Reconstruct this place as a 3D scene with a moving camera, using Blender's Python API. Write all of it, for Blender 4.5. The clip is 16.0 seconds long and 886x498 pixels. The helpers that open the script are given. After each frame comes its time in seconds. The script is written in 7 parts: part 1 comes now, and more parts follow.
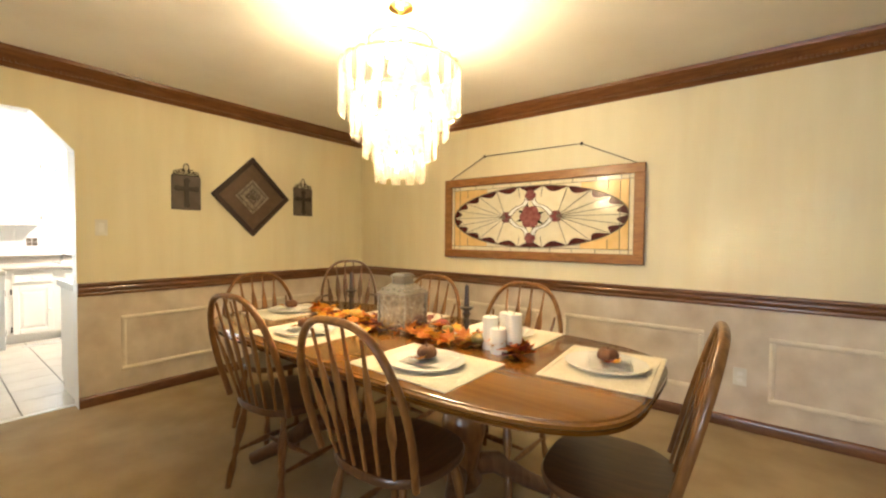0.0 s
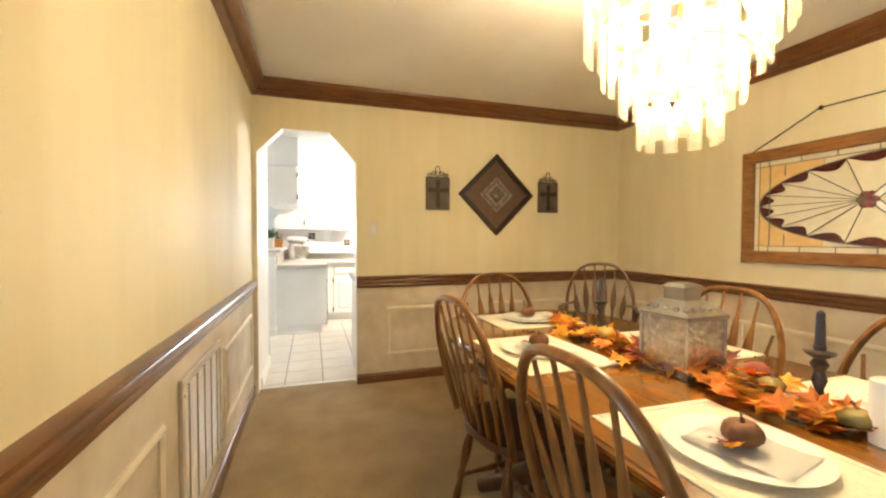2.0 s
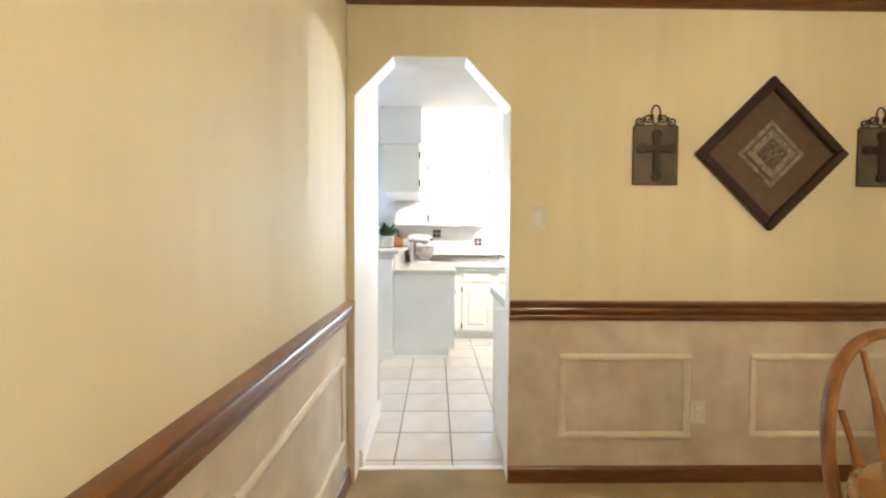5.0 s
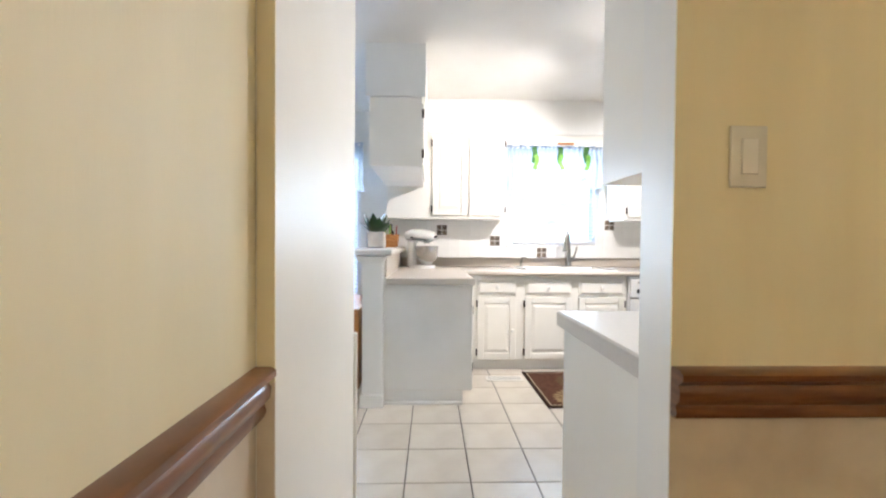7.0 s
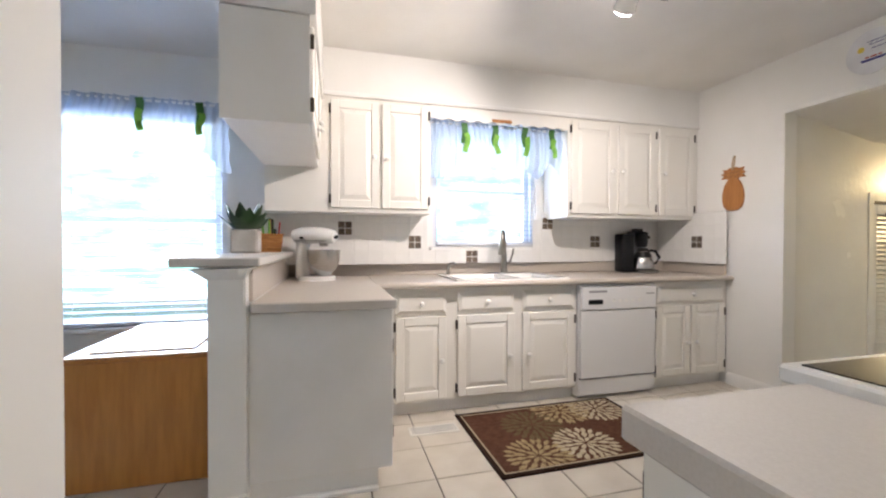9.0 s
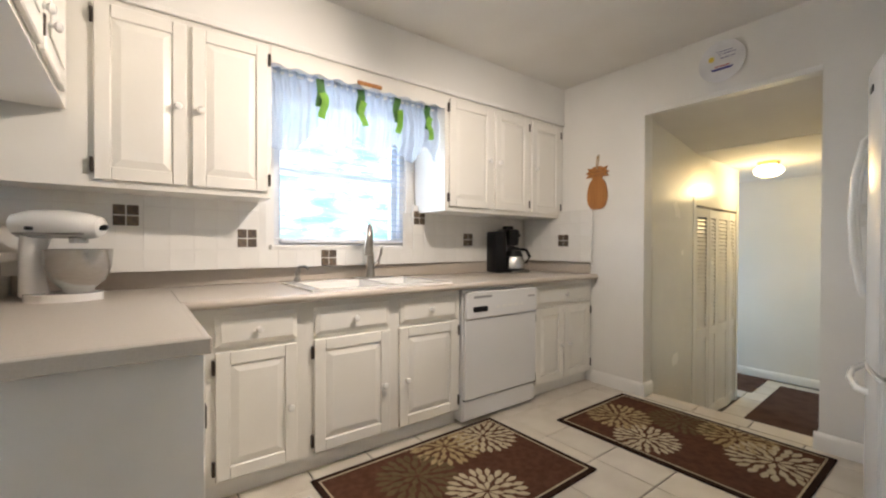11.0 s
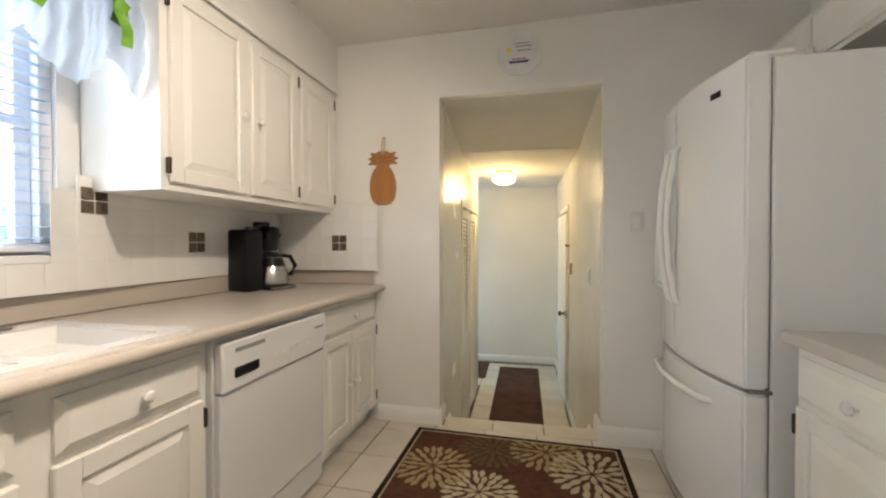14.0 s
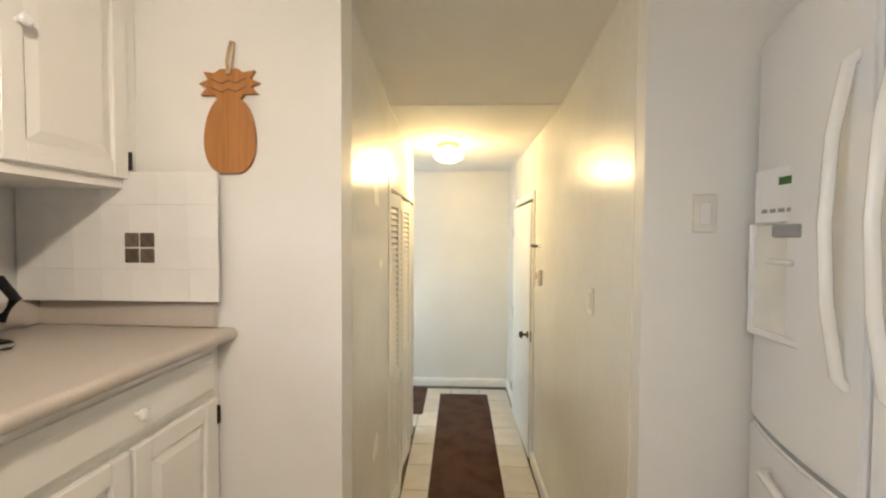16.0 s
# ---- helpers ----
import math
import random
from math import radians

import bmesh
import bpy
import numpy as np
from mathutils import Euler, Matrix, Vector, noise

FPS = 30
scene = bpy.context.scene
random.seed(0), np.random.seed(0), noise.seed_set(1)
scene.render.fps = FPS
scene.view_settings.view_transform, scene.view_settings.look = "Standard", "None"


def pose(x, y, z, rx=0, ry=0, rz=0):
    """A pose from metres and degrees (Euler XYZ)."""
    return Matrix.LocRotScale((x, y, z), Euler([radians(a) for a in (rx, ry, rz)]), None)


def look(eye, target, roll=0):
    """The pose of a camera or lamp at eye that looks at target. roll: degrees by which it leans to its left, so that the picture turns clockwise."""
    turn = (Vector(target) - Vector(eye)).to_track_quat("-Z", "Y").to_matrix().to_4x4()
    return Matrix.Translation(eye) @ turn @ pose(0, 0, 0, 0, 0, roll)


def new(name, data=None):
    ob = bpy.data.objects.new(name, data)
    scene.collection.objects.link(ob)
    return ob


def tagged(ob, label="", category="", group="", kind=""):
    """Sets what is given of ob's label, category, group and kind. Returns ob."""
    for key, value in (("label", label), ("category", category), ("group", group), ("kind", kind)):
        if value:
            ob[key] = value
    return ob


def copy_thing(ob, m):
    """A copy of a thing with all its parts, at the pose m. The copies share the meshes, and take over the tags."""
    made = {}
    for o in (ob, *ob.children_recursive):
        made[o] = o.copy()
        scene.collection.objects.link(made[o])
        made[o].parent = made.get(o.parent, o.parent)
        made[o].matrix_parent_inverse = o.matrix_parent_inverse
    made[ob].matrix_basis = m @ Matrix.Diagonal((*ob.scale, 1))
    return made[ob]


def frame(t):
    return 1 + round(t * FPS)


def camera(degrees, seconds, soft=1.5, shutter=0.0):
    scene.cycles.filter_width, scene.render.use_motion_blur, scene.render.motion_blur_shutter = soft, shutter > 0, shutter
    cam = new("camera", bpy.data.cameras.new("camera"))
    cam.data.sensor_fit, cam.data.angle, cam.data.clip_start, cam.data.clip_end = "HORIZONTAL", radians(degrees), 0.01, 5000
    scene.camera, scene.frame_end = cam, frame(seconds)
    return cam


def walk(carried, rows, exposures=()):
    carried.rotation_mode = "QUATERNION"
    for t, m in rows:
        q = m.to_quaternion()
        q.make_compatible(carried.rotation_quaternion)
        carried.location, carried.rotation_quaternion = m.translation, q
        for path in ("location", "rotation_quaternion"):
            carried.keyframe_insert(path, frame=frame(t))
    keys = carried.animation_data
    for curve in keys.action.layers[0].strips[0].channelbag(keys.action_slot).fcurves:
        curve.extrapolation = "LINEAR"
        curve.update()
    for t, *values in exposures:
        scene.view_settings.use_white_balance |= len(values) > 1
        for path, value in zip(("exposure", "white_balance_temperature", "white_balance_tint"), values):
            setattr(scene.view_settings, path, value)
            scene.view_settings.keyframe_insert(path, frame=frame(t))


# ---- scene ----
cam = camera(95.0, 16.0, soft=2.2)
PATH = [
    (0, (-1.239, 1.068, 1.24), (-2.461, 2.649, 1.181), 0.5),
    (0.5, (-1.313, 1.124, 1.223), (-2.71, 2.554, 1.164), 0.5),
    (1, (-1.429, 1.22, 1.221), (-3.027, 2.42, 1.159), 0.4),
    (1.5, (-1.531, 1.326, 1.205), (-3.309, 2.242, 1.153), 0.3),
    (2, (-1.618, 1.399, 1.201), (-3.521, 2.012, 1.15), 0.1),
    (2.5, (-1.744, 1.476, 1.198), (-3.715, 1.813, 1.15), 0.1),
    (3, (-1.961, 1.481, 1.179), (-3.957, 1.606, 1.133), 0.1),
    (3.5, (-2.206, 1.459, 1.193), (-4.205, 1.505, 1.135), 0.4),
    (4, (-2.475, 1.46, 1.191), (-4.474, 1.49, 1.136), 0.4),
    (4.5, (-2.755, 1.43, 1.202), (-4.754, 1.463, 1.14), 0.3),
    (5, (-3.053, 1.392, 1.192), (-5.052, 1.424, 1.135), 0.3),
    (7.5, (-4.544, 1.28, 1.117), (-6.542, 1.354, 1.094), 0.3),
    (7.7, (-4.655, 1.286, 1.118), (-6.653, 1.374, 1.098), 0.1),
    (8, (-4.772, 1.288, 1.132), (-6.767, 1.436, 1.104), 0.2),
    (8.2, (-4.858, 1.295, 1.134), (-6.842, 1.517, 1.104), 0.2),
    (10.5, (-5.675, 1.391, 1.087), (-7.393, 2.415, 1.076), 0.2),
    (11, (-5.841, 1.443, 1.101), (-7.442, 2.642, 1.083), 0.2),
    (11.5, (-5.997, 1.49, 1.122), (-7.464, 2.849, 1.104), 0.1),
    (12, (-6.173, 1.524, 1.116), (-7.48, 3.037, 1.1), 0.1),
    (12.5, (-6.345, 1.557, 1.127), (-7.457, 3.219, 1.107), 0.0),
    (13, (-6.461, 1.624, 1.131), (-7.395, 3.392, 1.111), 0.0),
    (13.5, (-6.6, 1.751, 1.142), (-7.302, 3.624, 1.119), 0.0),
    (14, (-6.708, 1.923, 1.143), (-7.183, 3.866, 1.115), 0.0),
    (14.5, (-6.812, 2.18, 1.148), (-7.08, 4.162, 1.113), -0.1),
    (15, (-6.847, 2.454, 1.154), (-7.037, 4.444, 1.114), -0.3),
    (15.5, (-6.871, 2.771, 1.18), (-7.043, 4.762, 1.125), -0.0),
    (16, (-6.894, 3.083, 1.189), (-7.052, 5.076, 1.125), 0.3),
]
EXPOSURES = [(0, 1.56, 6500, 14), (3.0, 1.60, 6500, 14), (5.0, 1.52, 5800, 14), (7.5, 0.84, 5850, 18), (8.2, 0.60, 5950, 21), (10.5, 0.23, 6500, 19), (12.0, 0.04, 6700, 16), (13.5, 0.06, 6700, 15), (14.5, 0.42, 7100, 18), (16.0, 0.66, 7000, 18)]
walk(cam, [(t, look(eye, target, roll)) for t, eye, target, roll in PATH], EXPOSURES)

# ---- world, sun, large lights ----
world = bpy.data.worlds.new("world")
scene.world = world
world.use_nodes = True
_nt = world.node_tree
_bg = _nt.nodes["Background"]
_sky = _nt.nodes.new("ShaderNodeTexSky")
_sky.sky_type, _sky.sun_disc = "NISHITA", False
_sky.sun_elevation, _sky.sun_rotation = radians(42), radians(250)
_nt.links.new(_sky.outputs["Color"], _bg.inputs["Color"])
_bg.inputs["Strength"].default_value = 0.12


def lamp(name, kind, place, power, colour, size=0.1, target=None, size_y=None):
    data = bpy.data.lights.new(name, kind)
    data.energy, data.color = power, colour
    if kind == "AREA":
        data.shape, data.size, data.size_y = "RECTANGLE", size, size_y or size
    elif kind == "SUN":
        data.angle = size
    else:
        data.shadow_soft_size = size
    ob = new(name, data)
    ob.matrix_world = look(place, target) if target else Matrix.Translation(place)
    return ob


WARM = (1.0, 0.81, 0.49)
sun = lamp("sun", "SUN", (-14, 6, 12), 2.0, (1.0, 0.95, 0.88), radians(1.0), target=(-8, 2, 0))
lamp("chandelier_light", "POINT", (-2.69, 2.58, 1.93), 18.5, WARM, 0.045)
lamp("chandelier_light", "POINT", (-2.69, 2.58, 1.70), 5, WARM, 0.04)
lamp("chandelier_light", "POINT", (-2.69, 2.58, 2.14), 10.5, WARM, 0.035)
lamp("kitchen_window_light", "AREA", (-8.55, 2.57, 1.60), 24, (0.80, 0.92, 1.0), 0.98, target=(-6.0, 2.57, 1.2), size_y=0.95)
lamp("nook_window_light", "AREA", (-8.55, 0.02, 1.30), 52, (0.80, 0.92, 1.0), 1.0, target=(-6.0, 0.02, 1.2), size_y=1.4)
lamp("side_window_light", "AREA", (-9.05, 7.21, 0.75), 12, (0.45, 0.70, 1.0), 0.8, target=(-6.4, 7.3, 0.6), size_y=1.2)
lamp("living_window_light", "AREA", (-0.85, -2.90, 1.35), 30, (0.76, 0.88, 1.0), 1.4, target=(-1.0, 2.0, 1.15), size_y=1.2)
lamp("hall_lamp_light", "POINT", (-7.12, 6.37, 1.705), 10.5, (1.0, 0.78, 0.36), 0.09)
for _p, _t, _w in (((-6.95, 2.58, 2.16), (-7.9, 1.1, 1.0), 84), ((-6.98, 2.78, 2.16), (-7.8, 3.4, 1.1), 50), ((-6.64, 2.84, 2.25), (-4.9, 1.3, 1.3), 42)):
    _l = lamp("track_spot_light", "SPOT", _p, _w, (1.0, 0.915, 0.77), 0.05, target=_t)
    _l.data.spot_size, _l.data.spot_blend = radians(140 if _t[0] < -6 else 84), 1.0 if _t[0] < -6 else 0.8
# added lamps throw striped daylight, as through an unseen living-room blind, onto the dining wall
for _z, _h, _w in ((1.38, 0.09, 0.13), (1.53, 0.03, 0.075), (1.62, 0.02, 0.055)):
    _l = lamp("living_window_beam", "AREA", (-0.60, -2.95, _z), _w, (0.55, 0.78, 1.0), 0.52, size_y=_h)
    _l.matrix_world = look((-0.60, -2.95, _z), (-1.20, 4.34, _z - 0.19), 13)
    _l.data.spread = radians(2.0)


# ---- materials ----
def material(name, base, second=None, rough=0.5, metal=0.0, scale=6.0, stretch=(1, 1, 1), mix=(0.35, 0.65), bump=0.0, bump_scale=120.0, coat=0.0, spec=0.5, detail=4.0, rough_var=0.0, random=0.0, world_space=True):
    m = bpy.data.materials.new(name)
    m.use_nodes = True
    nt = m.node_tree
    b = nt.nodes["Principled BSDF"]
    n, l = nt.nodes.new, nt.links.new
    tex = n("ShaderNodeTexCoord")
    mp = n("ShaderNodeMapping")
    mp.inputs["Scale"].default_value = stretch
    l(tex.outputs["Object"], mp.inputs["Vector"])
    second = second or tuple(c * 0.86 for c in base)
    noise_a = n("ShaderNodeTexNoise")
    noise_a.inputs["Scale"].default_value, noise_a.inputs["Detail"].default_value = scale, detail
    l(mp.outputs["Vector"], noise_a.inputs["Vector"])
    ramp = n("ShaderNodeValToRGB")
    ramp.color_ramp.elements[0].position, ramp.color_ramp.elements[1].position = mix
    ramp.color_ramp.elements[0].color = (*second, 1)
    ramp.color_ramp.elements[1].color = (*base, 1)
    l(noise_a.outputs["Fac"], ramp.inputs["Fac"])
    colour = ramp.outputs["Color"]
    if random:
        info = n("ShaderNodeObjectInfo")
        mr = n("ShaderNodeMapRange")
        mr.inputs["To Min"].default_value, mr.inputs["To Max"].default_value = 1 - random, 1 + random
        l(info.outputs["Random"], mr.inputs["Value"])
        hs = n("ShaderNodeHueSaturation")
        l(mr.outputs["Result"], hs.inputs["Value"])
        l(colour, hs.inputs["Color"])
        colour = hs.outputs["Color"]
    l(colour, b.inputs["Base Color"])
    b.inputs["Roughness"].default_value, b.inputs["Metallic"].default_value = rough, metal
    b.inputs["Specular IOR Level"].default_value = spec
    if coat:
        b.inputs["Coat Weight"].default_value, b.inputs["Coat Roughness"].default_value = coat, 0.12
    if rough_var:
        r2 = n("ShaderNodeMapRange")
        r2.inputs["To Min"].default_value, r2.inputs["To Max"].default_value = rough - rough_var, rough + rough_var
        l(noise_a.outputs["Fac"], r2.inputs["Value"])
        l(r2.outputs["Result"], b.inputs["Roughness"])
    if bump:
        nb = n("ShaderNodeTexNoise")
        nb.inputs["Scale"].default_value, nb.inputs["Detail"].default_value = bump_scale, 3.0
        l(mp.outputs["Vector"], nb.inputs["Vector"])
        bp = n("ShaderNodeBump")
        bp.inputs["Strength"].default_value, bp.inputs["Distance"].default_value = bump, 0.004
        l(nb.outputs["Fac"], bp.inputs["Height"])
        l(bp.outputs["Normal"], b.inputs["Normal"])
    return m


def glow(name, colour, strength):
    m = bpy.data.materials.new(name)
    m.use_nodes = True
    b = m.node_tree.nodes["Principled BSDF"]
    b.inputs["Base Color"].default_value = (*colour, 1)
    b.inputs["Emission Color"].default_value, b.inputs["Emission Strength"].default_value = (*colour, 1), strength
    return m


def sheer(name, colour, clear, rough=0.3):
    """Cloth or acrylic that lets part of the light straight through and scatters the rest."""
    m = bpy.data.materials.new(name)
    m.use_nodes = True
    nt = m.node_tree
    n, l = nt.nodes.new, nt.links.new
    out = nt.nodes["Material Output"]
    nt.nodes.remove(nt.nodes["Principled BSDF"])
    tr, tl, gl, df = n("ShaderNodeBsdfTransparent"), n("ShaderNodeBsdfTranslucent"), n("ShaderNodeBsdfGlossy"), n("ShaderNodeBsdfDiffuse")
    for s_ in (tl, df, gl):
        s_.inputs["Color"].default_value = (*colour, 1)
    gl.inputs["Roughness"].default_value = rough
    a, b, c = n("ShaderNodeMixShader"), n("ShaderNodeMixShader"), n("ShaderNodeMixShader")
    l(tl.outputs[0], a.inputs[1]), l(df.outputs[0], a.inputs[2])
    a.inputs[0].default_value = 0.35
    l(a.outputs[0], b.inputs[1]), l(gl.outputs[0], b.inputs[2])
    b.inputs[0].default_value = 0.12 if rough > 0.2 else 0.3
    l(b.outputs[0], c.inputs[1]), l(tr.outputs[0], c.inputs[2])
    c.inputs[0].default_value = clear
    l(c.outputs[0], out.inputs["Surface"])
    return m


OAK, OAK2 = (0.25, 0.112, 0.030), (0.15, 0.060, 0.015)
M = {}
# vertical noise bands paint the chandelier's soft light streaks into the cream paper
M["wallpaper"] = material("cream_wallpaper_light_bands", (0.80, 0.735, 0.535), (0.76, 0.685, 0.475), 0.58, scale=3.0, stretch=(2.6, 2.6, 0.3), bump=0.08, bump_scale=90, spec=0.5)
M["wainscot"] = material("mottled_faux_finish", (0.74, 0.66, 0.55), (0.55, 0.46, 0.36), 0.5, scale=5.5, detail=7, mix=(0.3, 0.72), bump=0.05)
M["wainscot_frame"] = material("faux_finish_moulding", (0.80, 0.73, 0.61), (0.70, 0.62, 0.50), 0.45, scale=10)
M["white_wall"] = material("white_wall_paint", (0.82, 0.81, 0.78), (0.78, 0.77, 0.735), 0.40, scale=2.0, bump=0.14, bump_scale=26, rough_var=0.06)
M["hall_wall"] = material("glossy_white_wall_paint", (0.82, 0.81, 0.76), (0.77, 0.755, 0.70), 0.24, scale=2.0, bump=0.45, bump_scale=20, rough_var=0.08)
M["ceiling"] = material("ceiling_paint", (0.80, 0.78, 0.74), (0.76, 0.735, 0.69), 0.75, scale=2.5, bump=0.12, bump_scale=45)
M["carpet"] = material("tan_carpet", (0.45, 0.345, 0.21), (0.36, 0.27, 0.16), 0.95, scale=3.5, detail=9, bump=0.9, bump_scale=260, spec=0.1)
M["oak_trim"] = material("stained_oak_trim", (0.19, 0.075, 0.024), (0.115, 0.040, 0.012), 0.30, scale=14, stretch=(0.5, 0.5, 6), coat=0.5, bump=0.06)
M["oak"] = material("golden_oak", OAK, OAK2, 0.34, scale=16, stretch=(3, 3, 0.5), coat=0.35, bump=0.05)
M["oak_top"] = material("golden_oak_top", (0.225, 0.092, 0.014), (0.185, 0.073, 0.0105), 0.16, scale=7, stretch=(0.35, 5, 2), coat=0.6, bump=0.03)
M["oak_dark"] = material("brown_oak", (0.17, 0.085, 0.038), (0.115, 0.052, 0.022), 0.35, scale=14, stretch=(3, 3, 0.5), coat=0.3)
M["frame_oak"] = material("honey_oak_frame", (0.34, 0.150, 0.040), (0.24, 0.098, 0.024), 0.4, scale=12, stretch=(1, 1, 5), coat=0.2)
M["tile"] = material("cream_ceramic_tile", (0.66, 0.61, 0.53), (0.58, 0.525, 0.445), 0.28, scale=5, detail=6, random=0.05, bump=0.05)
M["grout"] = material("dark_grout", (0.13, 0.11, 0.09), rough=0.9, bump=0.3)
M["wall_tile"] = material("white_wall_tile", (0.80, 0.79, 0.76), (0.765, 0.755, 0.72), 0.2, scale=4, random=0.015, spec=0.5)
M["wall_grout"] = material("white_grout", (0.795, 0.785, 0.75), rough=0.5)
M["cabinet"] = material("white_cabinet_paint", (0.84, 0.82, 0.765), (0.81, 0.785, 0.725), 0.32, scale=3, bump=0.05, bump_scale=60)
M["white_trim"] = material("white_gloss_trim", (0.83, 0.82, 0.79), (0.79, 0.78, 0.745), 0.3, scale=5)
M["counter"] = material("beige_laminate", (0.56, 0.50, 0.435), (0.525, 0.465, 0.40), 0.32, scale=220, detail=2, mix=(0.38, 0.62))
M["counter2"] = material("grey_laminate_edge", (0.60, 0.56, 0.51), (0.565, 0.525, 0.475), 0.42, scale=220, detail=2)
M["enamel"] = material("white_enamel", (0.86, 0.85, 0.82), (0.84, 0.83, 0.80), 0.15, scale=2, coat=0.4)
M["appliance"] = material("white_appliance", (0.80, 0.80, 0.80), (0.78, 0.78, 0.78), 0.26, scale=2, coat=0.25, bump=0.04, bump_scale=240)
M["plastic_grey"] = material("grey_plastic", (0.30, 0.30, 0.31), rough=0.4)
M["seat_oak"] = material("polished_seat_oak", (0.115, 0.050, 0.018), (0.075, 0.032, 0.011), 0.3, scale=9, stretch=(6, 0.6, 1), coat=0.2)
M["grille"] = material("beige_grille_paint", (0.56, 0.50, 0.42), (0.50, 0.44, 0.36), 0.45)
M["black"] = material("black_plastic", (0.006, 0.006, 0.007), (0.010, 0.010, 0.011), 0.42, scale=8, spec=0.25)
M["black_glass"] = material("black_glass", (0.010, 0.010, 0.011), rough=0.14, spec=0.25)
M["steel"] = material("brushed_steel", (0.55, 0.54, 0.52), (0.46, 0.45, 0.43), 0.27, 1.0, scale=30, stretch=(1, 1, 12))
M["nickel"] = material("brushed_nickel", (0.38, 0.36, 0.33), (0.32, 0.30, 0.27), 0.32, 1.0, scale=30)
M["iron"] = material("dark_bronze", (0.05, 0.038, 0.028), rough=0.45, metal=0.6)
M["brass"] = material("polished_brass", (0.80, 0.56, 0.20), (0.70, 0.46, 0.15), 0.2, 1.0)
M["crystal"] = sheer("clear_acrylic", (0.40, 0.37, 0.31), 0.56, 0.05)
M["bulb"] = glow("lit_bulb", (1.0, 0.80, 0.45), 40.0)
M["spot_bulb"] = glow("lit_spot", (1.0, 0.93, 0.80), 24.0)
M["dome"] = glow("lit_dome_glass", (1.0, 0.80, 0.42), 9.0)
M["display"] = glow("green_display", (0.02, 0.07, 0.01), 0.3)
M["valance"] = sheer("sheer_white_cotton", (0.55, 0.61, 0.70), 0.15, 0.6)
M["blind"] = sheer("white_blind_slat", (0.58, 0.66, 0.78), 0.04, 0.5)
M["green"] = material("green_ribbon", (0.13, 0.34, 0.035), (0.20, 0.45, 0.05), 0.6, scale=20)
M["green_dark"] = material("dark_green_ribbon", (0.035, 0.13, 0.02), (0.05, 0.17, 0.03), 0.6, scale=20)
M["plant"] = material("plant_leaf", (0.03, 0.075, 0.025), (0.02, 0.05, 0.018), 0.4, scale=18)
M["concrete_pot"] = material("whitewashed_pot", (0.55, 0.53, 0.49), (0.40, 0.38, 0.34), 0.8, scale=14, bump=0.3)
M["basket"] = material("woven_basket_wood", (0.45, 0.20, 0.05), (0.30, 0.12, 0.03), 0.5, scale=30, stretch=(1, 1, 4))
M["chest"] = material("orange_pine", (0.52, 0.22, 0.045), (0.42, 0.165, 0.032), 0.35, scale=7, stretch=(5, 5, 0.6), coat=0.3)
M["board"] = material("bamboo_board", (0.46, 0.20, 0.055), (0.37, 0.15, 0.04), 0.45, scale=9, stretch=(7, 7, 0.5))
M["twine"] = material("jute_twine", (0.55, 0.40, 0.24), rough=0.9)
M["rug_brown"] = material("brown_rug", (0.108, 0.050, 0.032), (0.078, 0.035, 0.022), 0.95, scale=30, bump=0.6, bump_scale=220, spec=0.1)
M["rug_edge_and_shade"] = material("dark_binding_and_shade", (0.035, 0.018, 0.013), rough=0.95, bump=0.5, spec=0.1)
M["rug_cream"] = material("cream_rug_yarn", (0.50, 0.43, 0.31), (0.42, 0.35, 0.24), 0.95, scale=40, bump=0.5, spec=0.1)
M["rug_gold"] = material("gold_rug_yarn", (0.38, 0.29, 0.16), (0.30, 0.22, 0.115), 0.95, scale=40, bump=0.5, spec=0.1)
M["rug_olive"] = material("olive_rug_yarn", (0.135, 0.098, 0.055), (0.10, 0.072, 0.038), 0.95, scale=40, bump=0.5, spec=0.1)
M["hall_mat"] = material("brown_hall_runner", (0.052, 0.026, 0.018), (0.10, 0.056, 0.042), 0.9, scale=6, detail=8, mix=(0.45, 0.8), bump=0.4, spec=0.1)
M["linen"] = material("cream_linen", (0.74, 0.67, 0.53), (0.67, 0.60, 0.46), 0.9, scale=90, bump=0.3, bump_scale=300)
M["china"] = material("white_china", (0.88, 0.865, 0.82), (0.86, 0.84, 0.795), rough=0.2, coat=0.3)
M["napkin"] = material("white_napkin", (0.88, 0.865, 0.82), (0.86, 0.84, 0.795), 0.9)
M["pumpkin"] = material("brown_pumpkin", (0.22, 0.095, 0.035), (0.15, 0.06, 0.02), 0.7, scale=25, bump=0.3)
M["gourd_green"] = material("green_gourd", (0.12, 0.12, 0.035), (0.30, 0.20, 0.04), 0.4, scale=14)
M["gourd_orange"] = material("orange_gourd", (0.62, 0.25, 0.03), (0.45, 0.30, 0.05), 0.4, scale=14)
M["leaf_orange"] = material("orange_leaf", (0.68, 0.25, 0.02), (0.55, 0.14, 0.012), 0.6, scale=16)
M["leaf_red"] = material("russet_leaf", (0.26, 0.045, 0.018), (0.16, 0.03, 0.014), 0.6, scale=16)
M["leaf_gold"] = material("golden_leaf", (0.80, 0.46, 0.05), (0.70, 0.32, 0.025), 0.6, scale=16)
M["wax"] = material("ivory_wax", (0.86, 0.81, 0.70), (0.83, 0.77, 0.65), 0.45)
M["taper"] = material("dark_purple_wax", (0.06, 0.045, 0.05), rough=0.5)
M["pewter"] = material("antique_pewter", (0.12, 0.10, 0.085), (0.06, 0.05, 0.045), 0.4, 0.7, scale=30)
